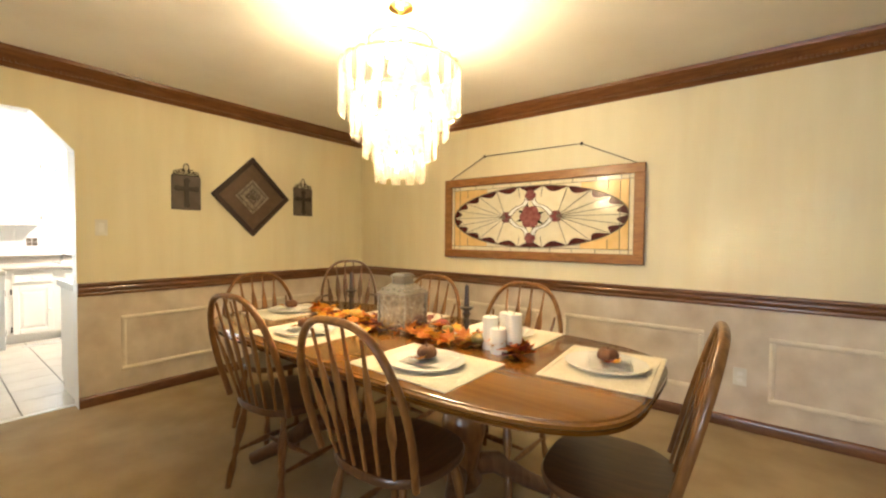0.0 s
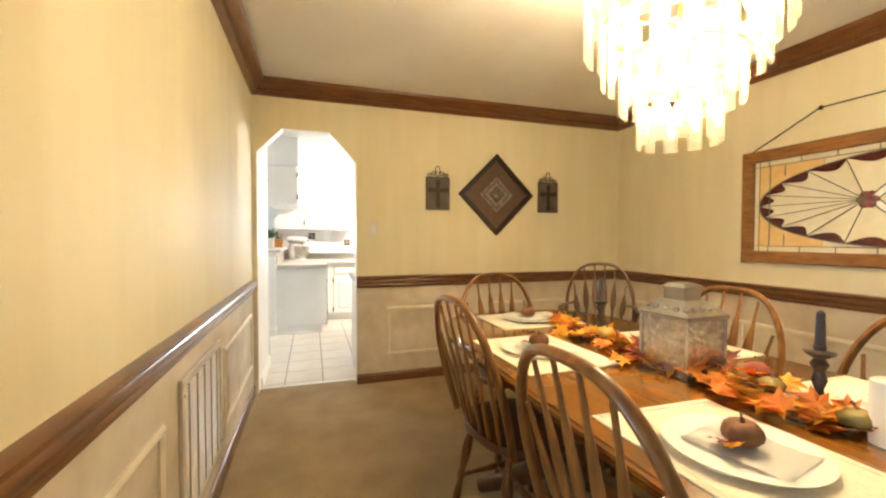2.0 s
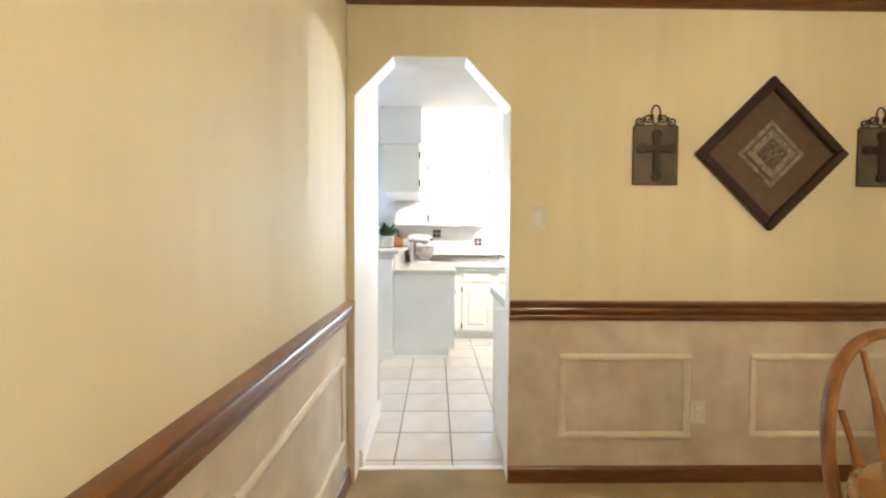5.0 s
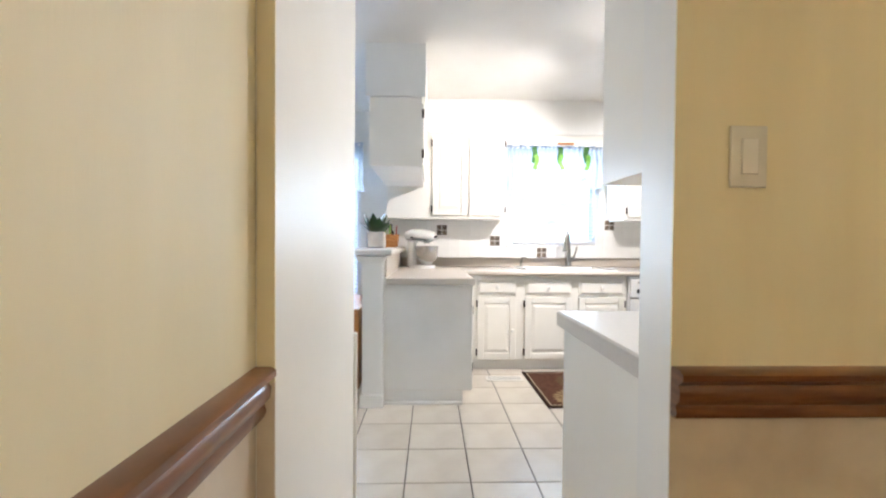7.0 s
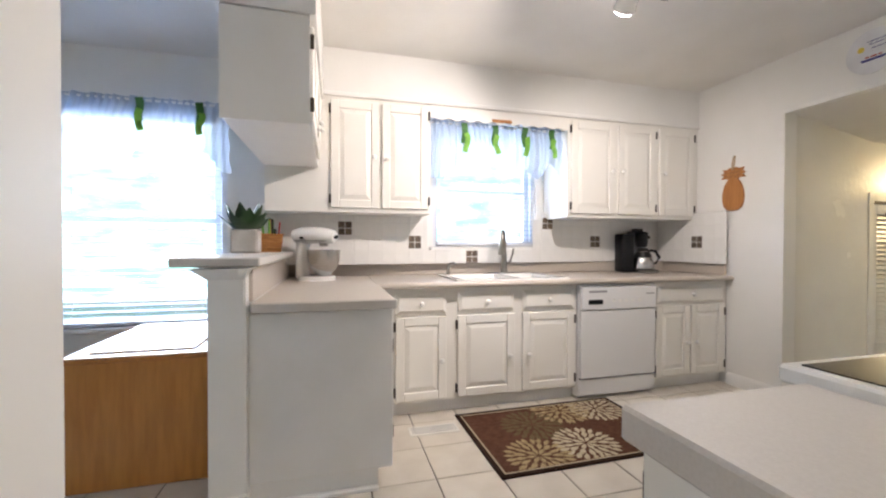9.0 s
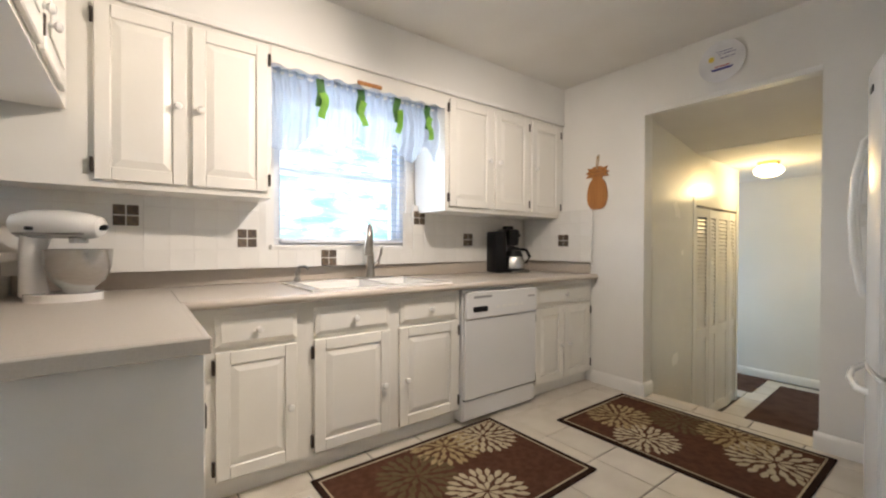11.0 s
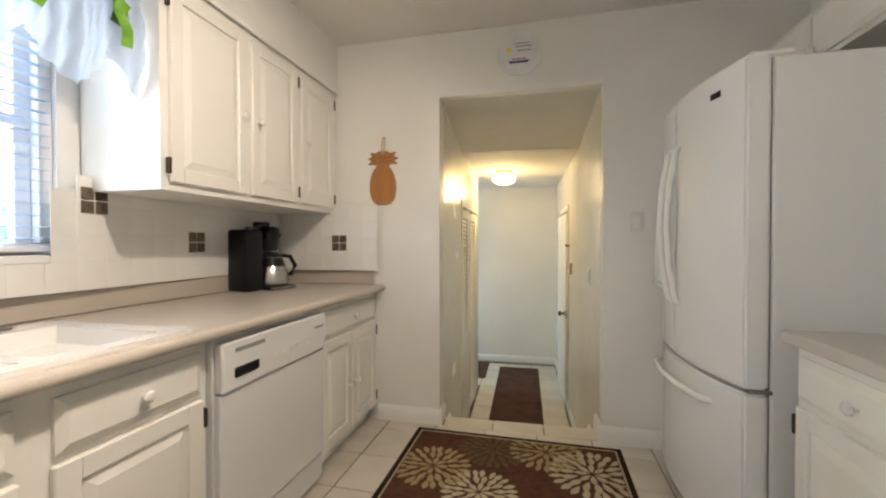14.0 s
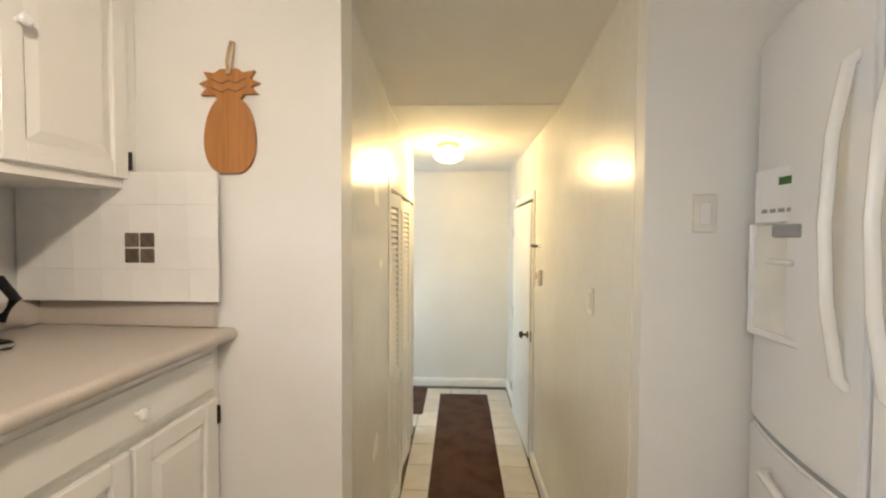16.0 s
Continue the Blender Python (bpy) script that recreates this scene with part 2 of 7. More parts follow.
M["lantern"] = material("mercury_glass", (0.66, 0.63, 0.56), (0.36, 0.33, 0.28), 0.22, 0.8, scale=45, bump=0.9, bump_scale=55)
M["slate"] = material("dark_slate", (0.085, 0.062, 0.045), (0.12, 0.088, 0.064), 0.6, scale=12, bump=0.3)
M["dark_frame"] = material("espresso_frame", (0.028, 0.011, 0.006), rough=0.35, coat=0.2)
M["mat_board"] = material("taupe_mat", (0.125, 0.080, 0.054), (0.10, 0.064, 0.043), 0.8, scale=20)
M["stone_relief"] = material("carved_relief", (0.30, 0.25, 0.19), (0.14, 0.11, 0.08), 0.6, scale=40, bump=0.6, bump_scale=80)
M["glass_clear"] = material("pale_art_glass", (0.82, 0.75, 0.58), (0.76, 0.69, 0.50), 0.10, scale=12, bump=0.25, bump_scale=20)
M["glass_amber"] = material("amber_art_glass", (0.82, 0.58, 0.27), (0.76, 0.50, 0.21), 0.10, scale=12, bump=0.25, bump_scale=20)
M["glass_plum"] = material("plum_art_glass", (0.060, 0.012, 0.012), (0.11, 0.025, 0.022), 0.10, scale=16, bump=0.2, bump_scale=20)
M["glass_rose"] = material("rose_art_glass", (0.30, 0.105, 0.095), (0.20, 0.055, 0.055), 0.12, scale=30)
M["glass_green"] = material("green_art_glass", (0.012, 0.03, 0.012), rough=0.12)
M["lead"] = material("lead_came", (0.20, 0.17, 0.11), rough=0.4, metal=0.5)
M["deco"] = material("tumbled_stone_tile", (0.16, 0.115, 0.075), (0.08, 0.065, 0.055), 0.5, scale=30, random=0.35)
M["plate_white"] = material("white_glazed_plate", (0.82, 0.82, 0.83), rough=0.2)
M["ink_blue"] = material("blue_ink", (0.03, 0.03, 0.22), rough=0.5)
M["ink_yellow"] = material("yellow_ink", (0.80, 0.62, 0.08), rough=0.5)
M["ink_red"] = material("red_ink", (0.45, 0.05, 0.05), rough=0.5)
M["switch"] = material("ivory_plastic", (0.78, 0.76, 0.70), rough=0.35)
M["vinyl"] = material("white_vinyl", (0.80, 0.82, 0.84), rough=0.35)
M["blue_cloth"] = material("blue_towel", (0.05, 0.16, 0.30), rough=0.9, bump=0.3)


def pane_material():
    m = bpy.data.materials.new("window_glass")
    m.use_nodes = True
    nt = m.node_tree
    nt.nodes.remove(nt.nodes["Principled BSDF"])
    tr, gl, mx = nt.nodes.new("ShaderNodeBsdfTransparent"), nt.nodes.new("ShaderNodeBsdfGlossy"), nt.nodes.new("ShaderNodeMixShader")
    gl.inputs["Roughness"].default_value = 0.02
    mx.inputs[0].default_value = 0.06
    nt.links.new(tr.outputs[0], mx.inputs[1]), nt.links.new(gl.outputs[0], mx.inputs[2])
    nt.links.new(mx.outputs[0], nt.nodes["Material Output"].inputs["Surface"])
    return m


M["pane"] = pane_material()


def foliage_backdrop():
    m = bpy.data.materials.new("glowing_garden_backdrop")
    m.use_nodes = True
    nt = m.node_tree
    n, l = nt.nodes.new, nt.links.new
    nt.nodes.remove(nt.nodes["Principled BSDF"])
    em, tc, nz, rp = n("ShaderNodeEmission"), n("ShaderNodeTexCoord"), n("ShaderNodeTexNoise"), n("ShaderNodeValToRGB")
    nz.inputs["Scale"].default_value, nz.inputs["Detail"].default_value = 1.3, 8
    mp = n("ShaderNodeMapping")
    mp.inputs["Scale"].default_value = (1, 0.6, 1.8)
    l(tc.outputs["Object"], mp.inputs["Vector"])
    l(mp.outputs["Vector"], nz.inputs["Vector"])
    l(nz.outputs["Fac"], rp.inputs["Fac"])
    # outdoor brightness is put into the colour: washed-out ramp, shown by emission
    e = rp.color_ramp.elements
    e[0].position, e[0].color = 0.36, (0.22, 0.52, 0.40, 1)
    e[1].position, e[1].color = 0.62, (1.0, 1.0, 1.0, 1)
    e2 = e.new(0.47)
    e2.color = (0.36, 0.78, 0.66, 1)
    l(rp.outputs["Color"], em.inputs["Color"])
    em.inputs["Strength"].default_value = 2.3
    l(em.outputs[0], nt.nodes["Material Output"].inputs["Surface"])
    return m


M["backdrop"] = foliage_backdrop()


# ---- mesh tools ----
def box(bm, x0, x1, y0, y1, z0, z1, bevel=0.0, m=None, segments=1):
    r = bmesh.ops.create_cube(bm, size=1.0)
    vs = r["verts"]
    for v in vs:
        v.co = Vector(((x0 + x1) / 2 + v.co.x * (x1 - x0), (y0 + y1) / 2 + v.co.y * (y1 - y0), (z0 + z1) / 2 + v.co.z * (z1 - z0)))
    if bevel:
        es = list({e for v in vs for e in v.link_edges})
        r = bmesh.ops.bevel(bm, geom=es, offset=bevel, segments=segments, affect="EDGES", profile=0.5)
        vs = list({v for f in r["faces"] for v in f.verts} | {v for v in vs if v.is_valid})
    if m is not None:
        bmesh.ops.transform(bm, matrix=m, verts=vs)
    return bm


def lathe(bm, profile, segments=20, m=None, closed=True):
    """Turns (radius, height) pairs round z."""
    rings = []
    for r, z in profile:
        rings.append([bm.verts.new((r * math.cos(a * 2 * math.pi / segments), r * math.sin(a * 2 * math.pi / segments), z)) for a in range(segments)])
    for a, b in zip(rings, rings[1:]):
        for i in range(segments):
            j = (i + 1) % segments
            bm.faces.new((a[i], a[j], b[j], b[i]))
    if closed:
        bm.faces.new(list(reversed(rings[0])))
        bm.faces.new(rings[-1])
    if m is not None:
        bmesh.ops.transform(bm, matrix=m, verts=[v for r in rings for v in r])
    return bm


def tube(bm, points, radii, segments=10, flat=1.0, side=None, caps=True):
    """A rod along points; flat squeezes it across the direction side."""
    pts = [Vector(p) for p in points]
    radii = radii if isinstance(radii, (list, tuple)) else [radii] * len(pts)
    rings = []
    ref = Vector(side) if side else None
    for i, p in enumerate(pts):
        d = (pts[min(i + 1, len(pts) - 1)] - pts[max(i - 1, 0)]).normalized()
        a = ref if ref else (Vector((0, 0, 1)) if abs(d.z) < 0.9 else Vector((1, 0, 0)))
        u = d.cross(a).normalized()
        w = u.cross(d).normalized()
        rr = radii[i]
        ru, rw = rr if isinstance(rr, tuple) else (rr, rr * flat)
        rings.append([bm.verts.new(p + u * ru * math.cos(k * 2 * math.pi / segments) + w * rw * math.sin(k * 2 * math.pi / segments)) for k in range(segments)])
    for a, b in zip(rings, rings[1:]):
        for i in range(segments):
            j = (i + 1) % segments
            bm.faces.new((a[i], a[j], b[j], b[i]))
    if caps:
        bm.faces.new(list(reversed(rings[0])))
        bm.faces.new(rings[-1])
    return bm


def prism(bm, outline, z0, z1, m=None):
    """A flat outline (x, y) given thickness along z."""
    lo = [bm.verts.new((x, y, z0)) for x, y in outline]
    hi = [bm.verts.new((x, y, z1)) for x, y in outline]
    n = len(lo)
    bm.faces.new(list(reversed(lo)))
    bm.faces.new(hi)
    for i in range(n):
        j = (i + 1) % n
        bm.faces.new((lo[i], lo[j], hi[j], hi[i]))
    if m is not None:
        bmesh.ops.transform(bm, matrix=m, verts=lo + hi)
    return bm


def mesh_of(bm, mat, name, smooth=None):
    bmesh.ops.recalc_face_normals(bm, faces=bm.faces)
    me = bpy.data.meshes.new(name)
    if smooth:
        for f in bm.faces:
            f.smooth = True
        for e in bm.edges:
            if len(e.link_faces) == 2 and e.calc_face_angle(0) > radians(smooth):
                e.smooth = False
    bm.to_mesh(me)
    bm.free()
    me.materials.append(M[mat] if isinstance(mat, str) else mat)
    return me


def part(name, bm, mat, parent, label="", smooth=35):
    ob = new(name, mesh_of(bm, mat, name, smooth))
    ob.parent = parent
    if label:
        ob["label"] = label
    return ob


HOME = Matrix.Identity(4)
KITCHEN = Matrix.Translation((-0.145, -0.135, 0))     # the kitchen and hall are laid out in their own coordinates
ORIGIN = HOME


def placed(place):
    if place is None:
        return ORIGIN.copy()
    return ORIGIN @ (place if isinstance(place, Matrix) else Matrix.Translation(place))


def thing(name, label, category, group="", place=None, kind=""):
    ob = new(name)
    ob.empty_display_size = 0.05
    ob.matrix_basis = placed(place)
    return tagged(ob, label, category, group, kind)


def solid(name, bm, mat, label, category, group="", kind="", place=None, smooth=35):
    ob = new(name, mesh_of(bm, mat, name, smooth))
    ob.matrix_basis = placed(place)
    return tagged(ob, label, category, group, kind)


def setting(name, bm, mat, label, category="", smooth=None):
    return solid(name, bm, mat, label, category or name.split("_")[0], kind="structure", smooth=smooth)


def B():
    return bmesh.new()


def sweep(bm, profile, p0, p1, inward):
    """A moulding: profile (out from the wall, height) run from p0 to p1."""
    p0, p1, n = Vector(p0), Vector(p1), Vector(inward)
    a = [bm.verts.new(p0 + n * o + Vector((0, 0, h))) for o, h in profile]
    b = [bm.verts.new(p1 + n * o + Vector((0, 0, h))) for o, h in profile]
    k = len(a)
    for i in range(k):
        j = (i + 1) % k
        bm.faces.new((a[i], a[j], b[j], b[i]))
    bm.faces.new(list(reversed(a)))
    bm.faces.new(b)
    return bm

# ---- structure ----
CEIL = 2.45
# dining room x -5 .. 0.6, y 0.965 .. 4.34; kitchen x -8.35 .. -5.12, y .. 4.505
setting("floor_dining", box(B(), -5.11, 1.6, -3.0, 4.46, -0.12, 0.0), "carpet", "tan cut-pile carpet over the dining room floor")
ORIGIN = KITCHEN
kitchen_floor = setting("floor_kitchen", box(B(), -8.5, -4.965, -2.1, 4.65, -0.12, -0.008), "grout", "cream ceramic floor tiles with dark grout")
ORIGIN = HOME
DCEIL = 2.40
setting("ceiling_dining", box(B(), -5.06, 1.7, -3.1, 4.64, DCEIL, CEIL + 0.1), "ceiling", "cream-lit painted plaster ceiling of the dining room", "ceiling")
setting("ceiling_kitchen", box(B(), -8.75, -5.06, -2.34, 4.64, CEIL, CEIL + 0.1), "ceiling", "off-white painted plaster ceiling of the kitchen", "ceiling")

# arch wall: chamfered opening y 1.0 .. 1.743
AX0, AX1 = -5.12, -5.0
ARCH = [(1.0, 0.0), (1.0, 1.86), (1.183, 2.048), (1.528, 2.048), (1.743, 1.815), (1.743, 0.0)]


def arch_wall_piece(x0, x1):
    b_ = B()
    outline = [(0.845, 0.0), *ARCH, (4.52, 0.0), (4.52, CEIL), (0.845, CEIL)]
    lo = [b_.verts.new((x0, y, z)) for y, z in outline]
    hi = [b_.verts.new((x1, y, z)) for y, z in outline]
    k = len(lo)
    for i in range(k):
        j = (i + 1) % k
        b_.faces.new((lo[i], lo[j], hi[j], hi[i]))
    for ring in (lo, hi):
        f = b_.faces.new(ring)
        f.normal_update()
        bmesh.ops.triangulate(b_, faces=[f])
    return b_


setting("wall_arch", arch_wall_piece(AX0, AX1 - 0.004), "white_wall", "white painted wall with chamfered archway to the kitchen", "wall")


def arch_skin(zlo, zhi, mat, name, label):
    b_ = B()
    for y0, y1, za, zb in ((0.967, 1.0, zlo, zhi), (1.743, 4.34, zlo, zhi)):
        box(b_, AX1 - 0.004, AX1, y0, y1, za, zb)
    if zhi > 1:
        for a, c in zip(ARCH[1:4], ARCH[2:5]):
            q = [(a[0], a[1]), (c[0], c[1]), (c[0], zhi), (a[0], zhi)]
            lo = [b_.verts.new((AX1 - 0.004, y, z)) for y, z in q]
            hi = [b_.verts.new((AX1, y, z)) for y, z in q]
            b_.faces.new(lo), b_.faces.new(hi)
            for i in range(4):
                j = (i + 1) % 4
                b_.faces.new((lo[i], lo[j], hi[j], hi[i]))
    return setting(name, b_, mat, label, "wall")


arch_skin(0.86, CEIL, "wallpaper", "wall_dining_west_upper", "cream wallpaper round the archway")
arch_skin(0.0, 0.86, "wainscot", "wall_dining_west_lower", "mottled tan faux-finish wainscot")
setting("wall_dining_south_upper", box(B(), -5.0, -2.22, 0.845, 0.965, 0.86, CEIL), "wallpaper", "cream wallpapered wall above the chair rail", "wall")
setting("wall_dining_south_lower", box(B(), -5.0, -2.22, 0.845, 0.965, 0.0, 0.86), "wainscot", "mottled tan faux-finish wainscot wall", "wall")
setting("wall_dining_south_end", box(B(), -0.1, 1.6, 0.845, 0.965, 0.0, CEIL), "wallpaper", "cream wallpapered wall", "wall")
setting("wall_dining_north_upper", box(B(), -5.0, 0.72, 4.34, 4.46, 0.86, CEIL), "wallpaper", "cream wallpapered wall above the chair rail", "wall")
setting("wall_dining_north_lower", box(B(), -5.0, 0.72, 4.34, 4.46, 0.0, 0.86), "wainscot", "mottled tan faux-finish wainscot wall", "wall")
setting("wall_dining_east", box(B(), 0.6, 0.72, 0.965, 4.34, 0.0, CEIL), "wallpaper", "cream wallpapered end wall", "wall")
# living room beyond the wide opening
bm = B()
box(bm, -5.0, -4.9, -3.0, 0.845, 0, CEIL)
box(bm, 1.5, 1.6, -3.0, 0.845, 0, CEIL)
for x0, x1, z0, z1 in ((-4.9, -1.6, 0, CEIL), (-0.1, 1.5, 0, CEIL), (-1.6, -0.1, 0, 0.7), (-1.6, -0.1, 2.0, CEIL)):
    box(bm, x0, x1, -3.1, -2.98, z0, z1)
setting("wall_living_room", bm, "white_wall", "plain pale walls of the adjoining room", "wall")

# kitchen walls
ORIGIN = KITCHEN
KE = AX0 + 0.145      # kitchen face of the arch wall
WX = -8.29
KW = (2.235, 3.17, 1.10, 2.04)      # kitchen window y0 y1 z0 z1
NW = (-0.40, 0.70, 0.55, 2.02)     # nook window
bm = B()
for y0, y1, z0, z1 in ((-2.1, NW[0], 0, CEIL), (NW[1], KW[0], 0, CEIL), (KW[1], 4.62, 0, CEIL), (NW[0], NW[1], 0, NW[2]), (NW[0], NW[1], NW[3], CEIL), (KW[0], KW[1], 0, KW[2]), (KW[0], KW[1], KW[3], CEIL)):
    box(bm, WX - 0.14, WX, y0, y1, z0, z1)
setting("wall_window", bm, "white_wall", "white painted wall with two windows", "wall")
NY = 4.53
OX0, OX1, OZ = -7.19, -6.228, 2.062
HW = OX0 - 0.008      # west wall of the hall
PIVOT = Vector(((OX0 + OX1) / 2, NY, 0))
HALL = KITCHEN @ Matrix.Translation(PIVOT) @ pose(0, 0, 0, 0, 0, 2.4) @ Matrix.Translation(-PIVOT)     # the hall runs slightly askew
bm = B()
box(bm, WX, OX0, NY, NY + 0.115, 0, CEIL)
box(bm, OX1, KE, NY, NY + 0.115, 0, CEIL)
box(bm, OX0, OX1, NY, NY + 0.115, OZ, CEIL)
setting("wall_kitchen_north", bm, "white_wall", "white painted wall with a wide opening to the hall", "wall")
ORIGIN = HOME
setting("wall_kitchen_stub", box(B(), -5.77, AX0, 0.88, 1.0, 0, CEIL), "white_wall", "short white wall beside the archway", "wall")
setting("corner_guard", box(B(), -5.785, -5.765, 0.985, 1.012, 0.0, 0.78, 0.004), "white_trim", "white corner strip at the wall end", "trim")
ORIGIN = KITCHEN
bm = B()
box(bm, KE, KE + 0.1, -2.1, 0.98, 0, CEIL)
box(bm, WX, KE, -2.2, -2.1, 0, CEIL)
setting("wall_nook", bm, "white_wall", "white painted breakfast nook walls", "wall")

# hall three steps down
ORIGIN = HALL
HZ = -0.54
hall_floor = setting("floor_hall", box(B(), -9.0, -6.1, 5.0, 8.2, HZ - 0.12, HZ - 0.008), "grout", "cream ceramic floor tiles in the lower hall")
bm = B()
box(bm, HW, OX1, NY + 0.115, 4.66, -0.6, 0.0, 0.004)
box(bm, HW, OX1, 4.66, 4.92, -0.6, -0.18, 0.004)
box(bm, HW, OX1, 4.92, 5.18, -0.6, -0.36, 0.004)
setting("steps", bm, "tile", "tiled steps down to the hall")
bm = B()
box(bm, HW - 0.12, HW, NY + 0.05, 5.56, -0.7, 2.4)
box(bm, HW - 0.12, HW, 5.56, 6.70, 1.47, 2.4)
box(bm, HW - 0.12, HW, 6.70, 6.78, -0.7, 2.4)
setting("wall_hall_west", bm, "hall_wall", "glossy white hall wall with a closet opening", "wall")
bm = B()
box(bm, OX1, OX1 + 0.12, NY + 0.05, 6.34, -0.7, 2.4)
box(bm, OX1 - 0.004, OX1 + 0.12, 7.22, 8.1, -0.7, 2.4)
box(bm, OX1, OX1 + 0.12, 6.34, 7.22, 1.48, 2.4)
setting("wall_hall_east", bm, "hall_wall", "glossy white hall wall with a doorway", "wall")
setting("wall_hall_end", box(B(), -9.0, OX1, 7.86, 7.98, -0.7, 2.4), "white_wall", "white end wall of the hall", "wall")
bm = B()
box(bm, -9.0, HW - 0.12, 6.68, 6.78, -0.7, 2.4)
box(bm, -9.1, -9.0, 6.68, 6.9, -0.7, 2.4)
box(bm, -9.1, -9.0, 7.8, 8.12, -0.7, 2.4)
box(bm, -9.1, -9.0, 6.9, 7.8, -0.7, 0.1)
box(bm, -9.1, -9.0, 6.9, 7.8, 1.4, 2.4)
box(bm, -8.02, -7.97, 5.44, 6.68, -0.7, 2.4)
box(bm, -7.97, HW - 0.12, 5.44, 5.54, -0.7, 2.4)
setting("wall_hall_side", bm, "white_wall", "white walls of the side passage and closet", "wall")
# unseen near-black box paints the shade behind the ajar hall door
bm = B()
box(bm, OX1 + 0.12, OX1 + 1.2, 6.16, 6.26, -0.7, 1.6)
box(bm, OX1 + 0.12, OX1 + 1.2, 7.30, 7.40, -0.7, 1.6)
box(bm, OX1 + 1.1, OX1 + 1.2, 6.26, 7.30, -0.7, 1.6)
box(bm, OX1 + 0.12, OX1 + 1.2, 6.16, 7.40, 1.6, 1.7)
setting("wall_dark_room", bm, "rug_edge_and_shade", "near-black walls standing in for the shade behind the hall door", "wall")
bm = B()
va = [bm.verts.new(c) for c in ((HW, NY + 0.06, OZ + 0.005), (OX1, NY + 0.06, OZ + 0.005), (OX1, 5.53, 1.93), (HW, 5.53, 1.93))]
vb = [bm.verts.new((v.co.x, v.co.y, 2.3)) for v in va]
bm.faces.new(va), bm.faces.new(vb)
for i in range(4):
    bm.faces.new((va[i], va[(i + 1) % 4], vb[(i + 1) % 4], vb[i]))
setting("ceiling_stair", bm, "ceiling", "sloping ceiling above the steps", "ceiling")
setting("ceiling_hall", box(B(), -9.0, OX1, 5.53, 8.0, 1.925, 2.1), "ceiling", "low white hall ceiling", "ceiling")

ORIGIN = HOME
# trim: dining crown, chair rail, baseboard
CROWN = [(0, 2.285), (0.012, 2.285), (0.018, 2.297), (0.03, 2.303), (0.042, 2.325), (0.072, 2.352), (0.082, 2.37), (0.096, 2.376), (0.10, DCEIL), (0, DCEIL)]
DENT = (0.045, 2.311, 2.330)
RAIL = [(0, 0.797), (0.016, 0.797), (0.02, 0.808), (0.016, 0.821), (0.027, 0.833), (0.029, 0.853), (0.023, 0.861), (0.038, 0.873), (0.038, 0.884), (0.028, 0.890), (0, 0.890)]
BASE = [(0, 0), (0.016, 0), (0.016, 0.055), (0.011, 0.07), (0.004, 0.078), (0, 0.078)]
runs = [("west", (-5.0, 1.743, 0), (-5.0, 4.34, 0), (1, 0, 0)), ("south", (-5.0, 0.965, 0), (-2.22, 0.965, 0), (0, 1, 0)), ("north", (-5.0, 4.34, 0), (0.6, 4.34, 0), (0, -1, 0)), ("east", (0.6, 0.965, 0), (0.6, 4.34, 0), (-1, 0, 0))]
for nm, p0, p1, n_ in runs:
    c0 = (-5.0, 0.965, 0) if nm == "west" else p0
    setting("crown_" + nm, sweep(B(), CROWN, c0, p1, n_), "oak_trim", "stained oak crown moulding", "crown moulding", smooth=50)
    beads = B()
    run, ax = (Vector(p1) - Vector(c0)).length, (Vector(p1) - Vector(c0)).normalized()
    for k in range(int(run / 0.026)):
        q = Vector(c0) + ax * (k + 0.5) * 0.026
        m_ = Matrix.Translation(q) @ Matrix((ax, Vector(n_), (0, 0, 1))).transposed().to_4x4()
        box(beads, -0.008, 0.008, DENT[0] - 0.008, DENT[0] + 0.006, DENT[1], DENT[2], 0, m_)
    part("dentil", beads, "oak_trim", bpy.data.objects["crown_" + nm], "row of small carved dentils", smooth=None)
    setting("chair_rail_" + nm, sweep(B(), RAIL, p0, p1, n_), "oak_trim", "glossy stained oak chair rail", "chair rail", smooth=50)
    setting("baseboard_" + nm, sweep(B(), BASE, p0, p1, n_), "oak_trim", "stained oak baseboard", "baseboard", smooth=50)

ORIGIN = KITCHEN
WBASE = [(0, 0), (0.018, 0), (0.018, 0.07), (0.012, 0.085), (0.004, 0.095), (0, 0.095)]
for nm, p0, p1, n_ in (("kitchen_north_west", (-7.60, NY, 0), (OX0 + 0.02, NY, 0), (0, -1, 0)), ("kitchen_north_east", (OX1 - 0.02, NY, 0), (-5.9, NY, 0), (0, -1, 0)), ("stub", (-5.625, 1.135, 0), (KE, 1.135, 0), (0, 1, 0)), ("hall_end", (-9.0, 7.86, HZ), (OX1, 7.86, HZ), (0, -1, 0)), ("hall_east_near", (OX1, 5.18, HZ), (OX1, 6.28, HZ), (-1, 0, 0)), ("hall_east_far", (OX1, 7.28, HZ), (OX1, 7.86, HZ), (-1, 0, 0)), ("hall_west", (HW, 5.18, HZ), (HW, 5.50, HZ), (1, 0, 0))):
    ORIGIN = HALL if nm.startswith("hall") else KITCHEN
    setting("baseboard_" + nm, sweep(B(), WBASE, p0, p1, n_), "white_trim", "white painted baseboard", "baseboard", smooth=50)
ORIGIN = HALL
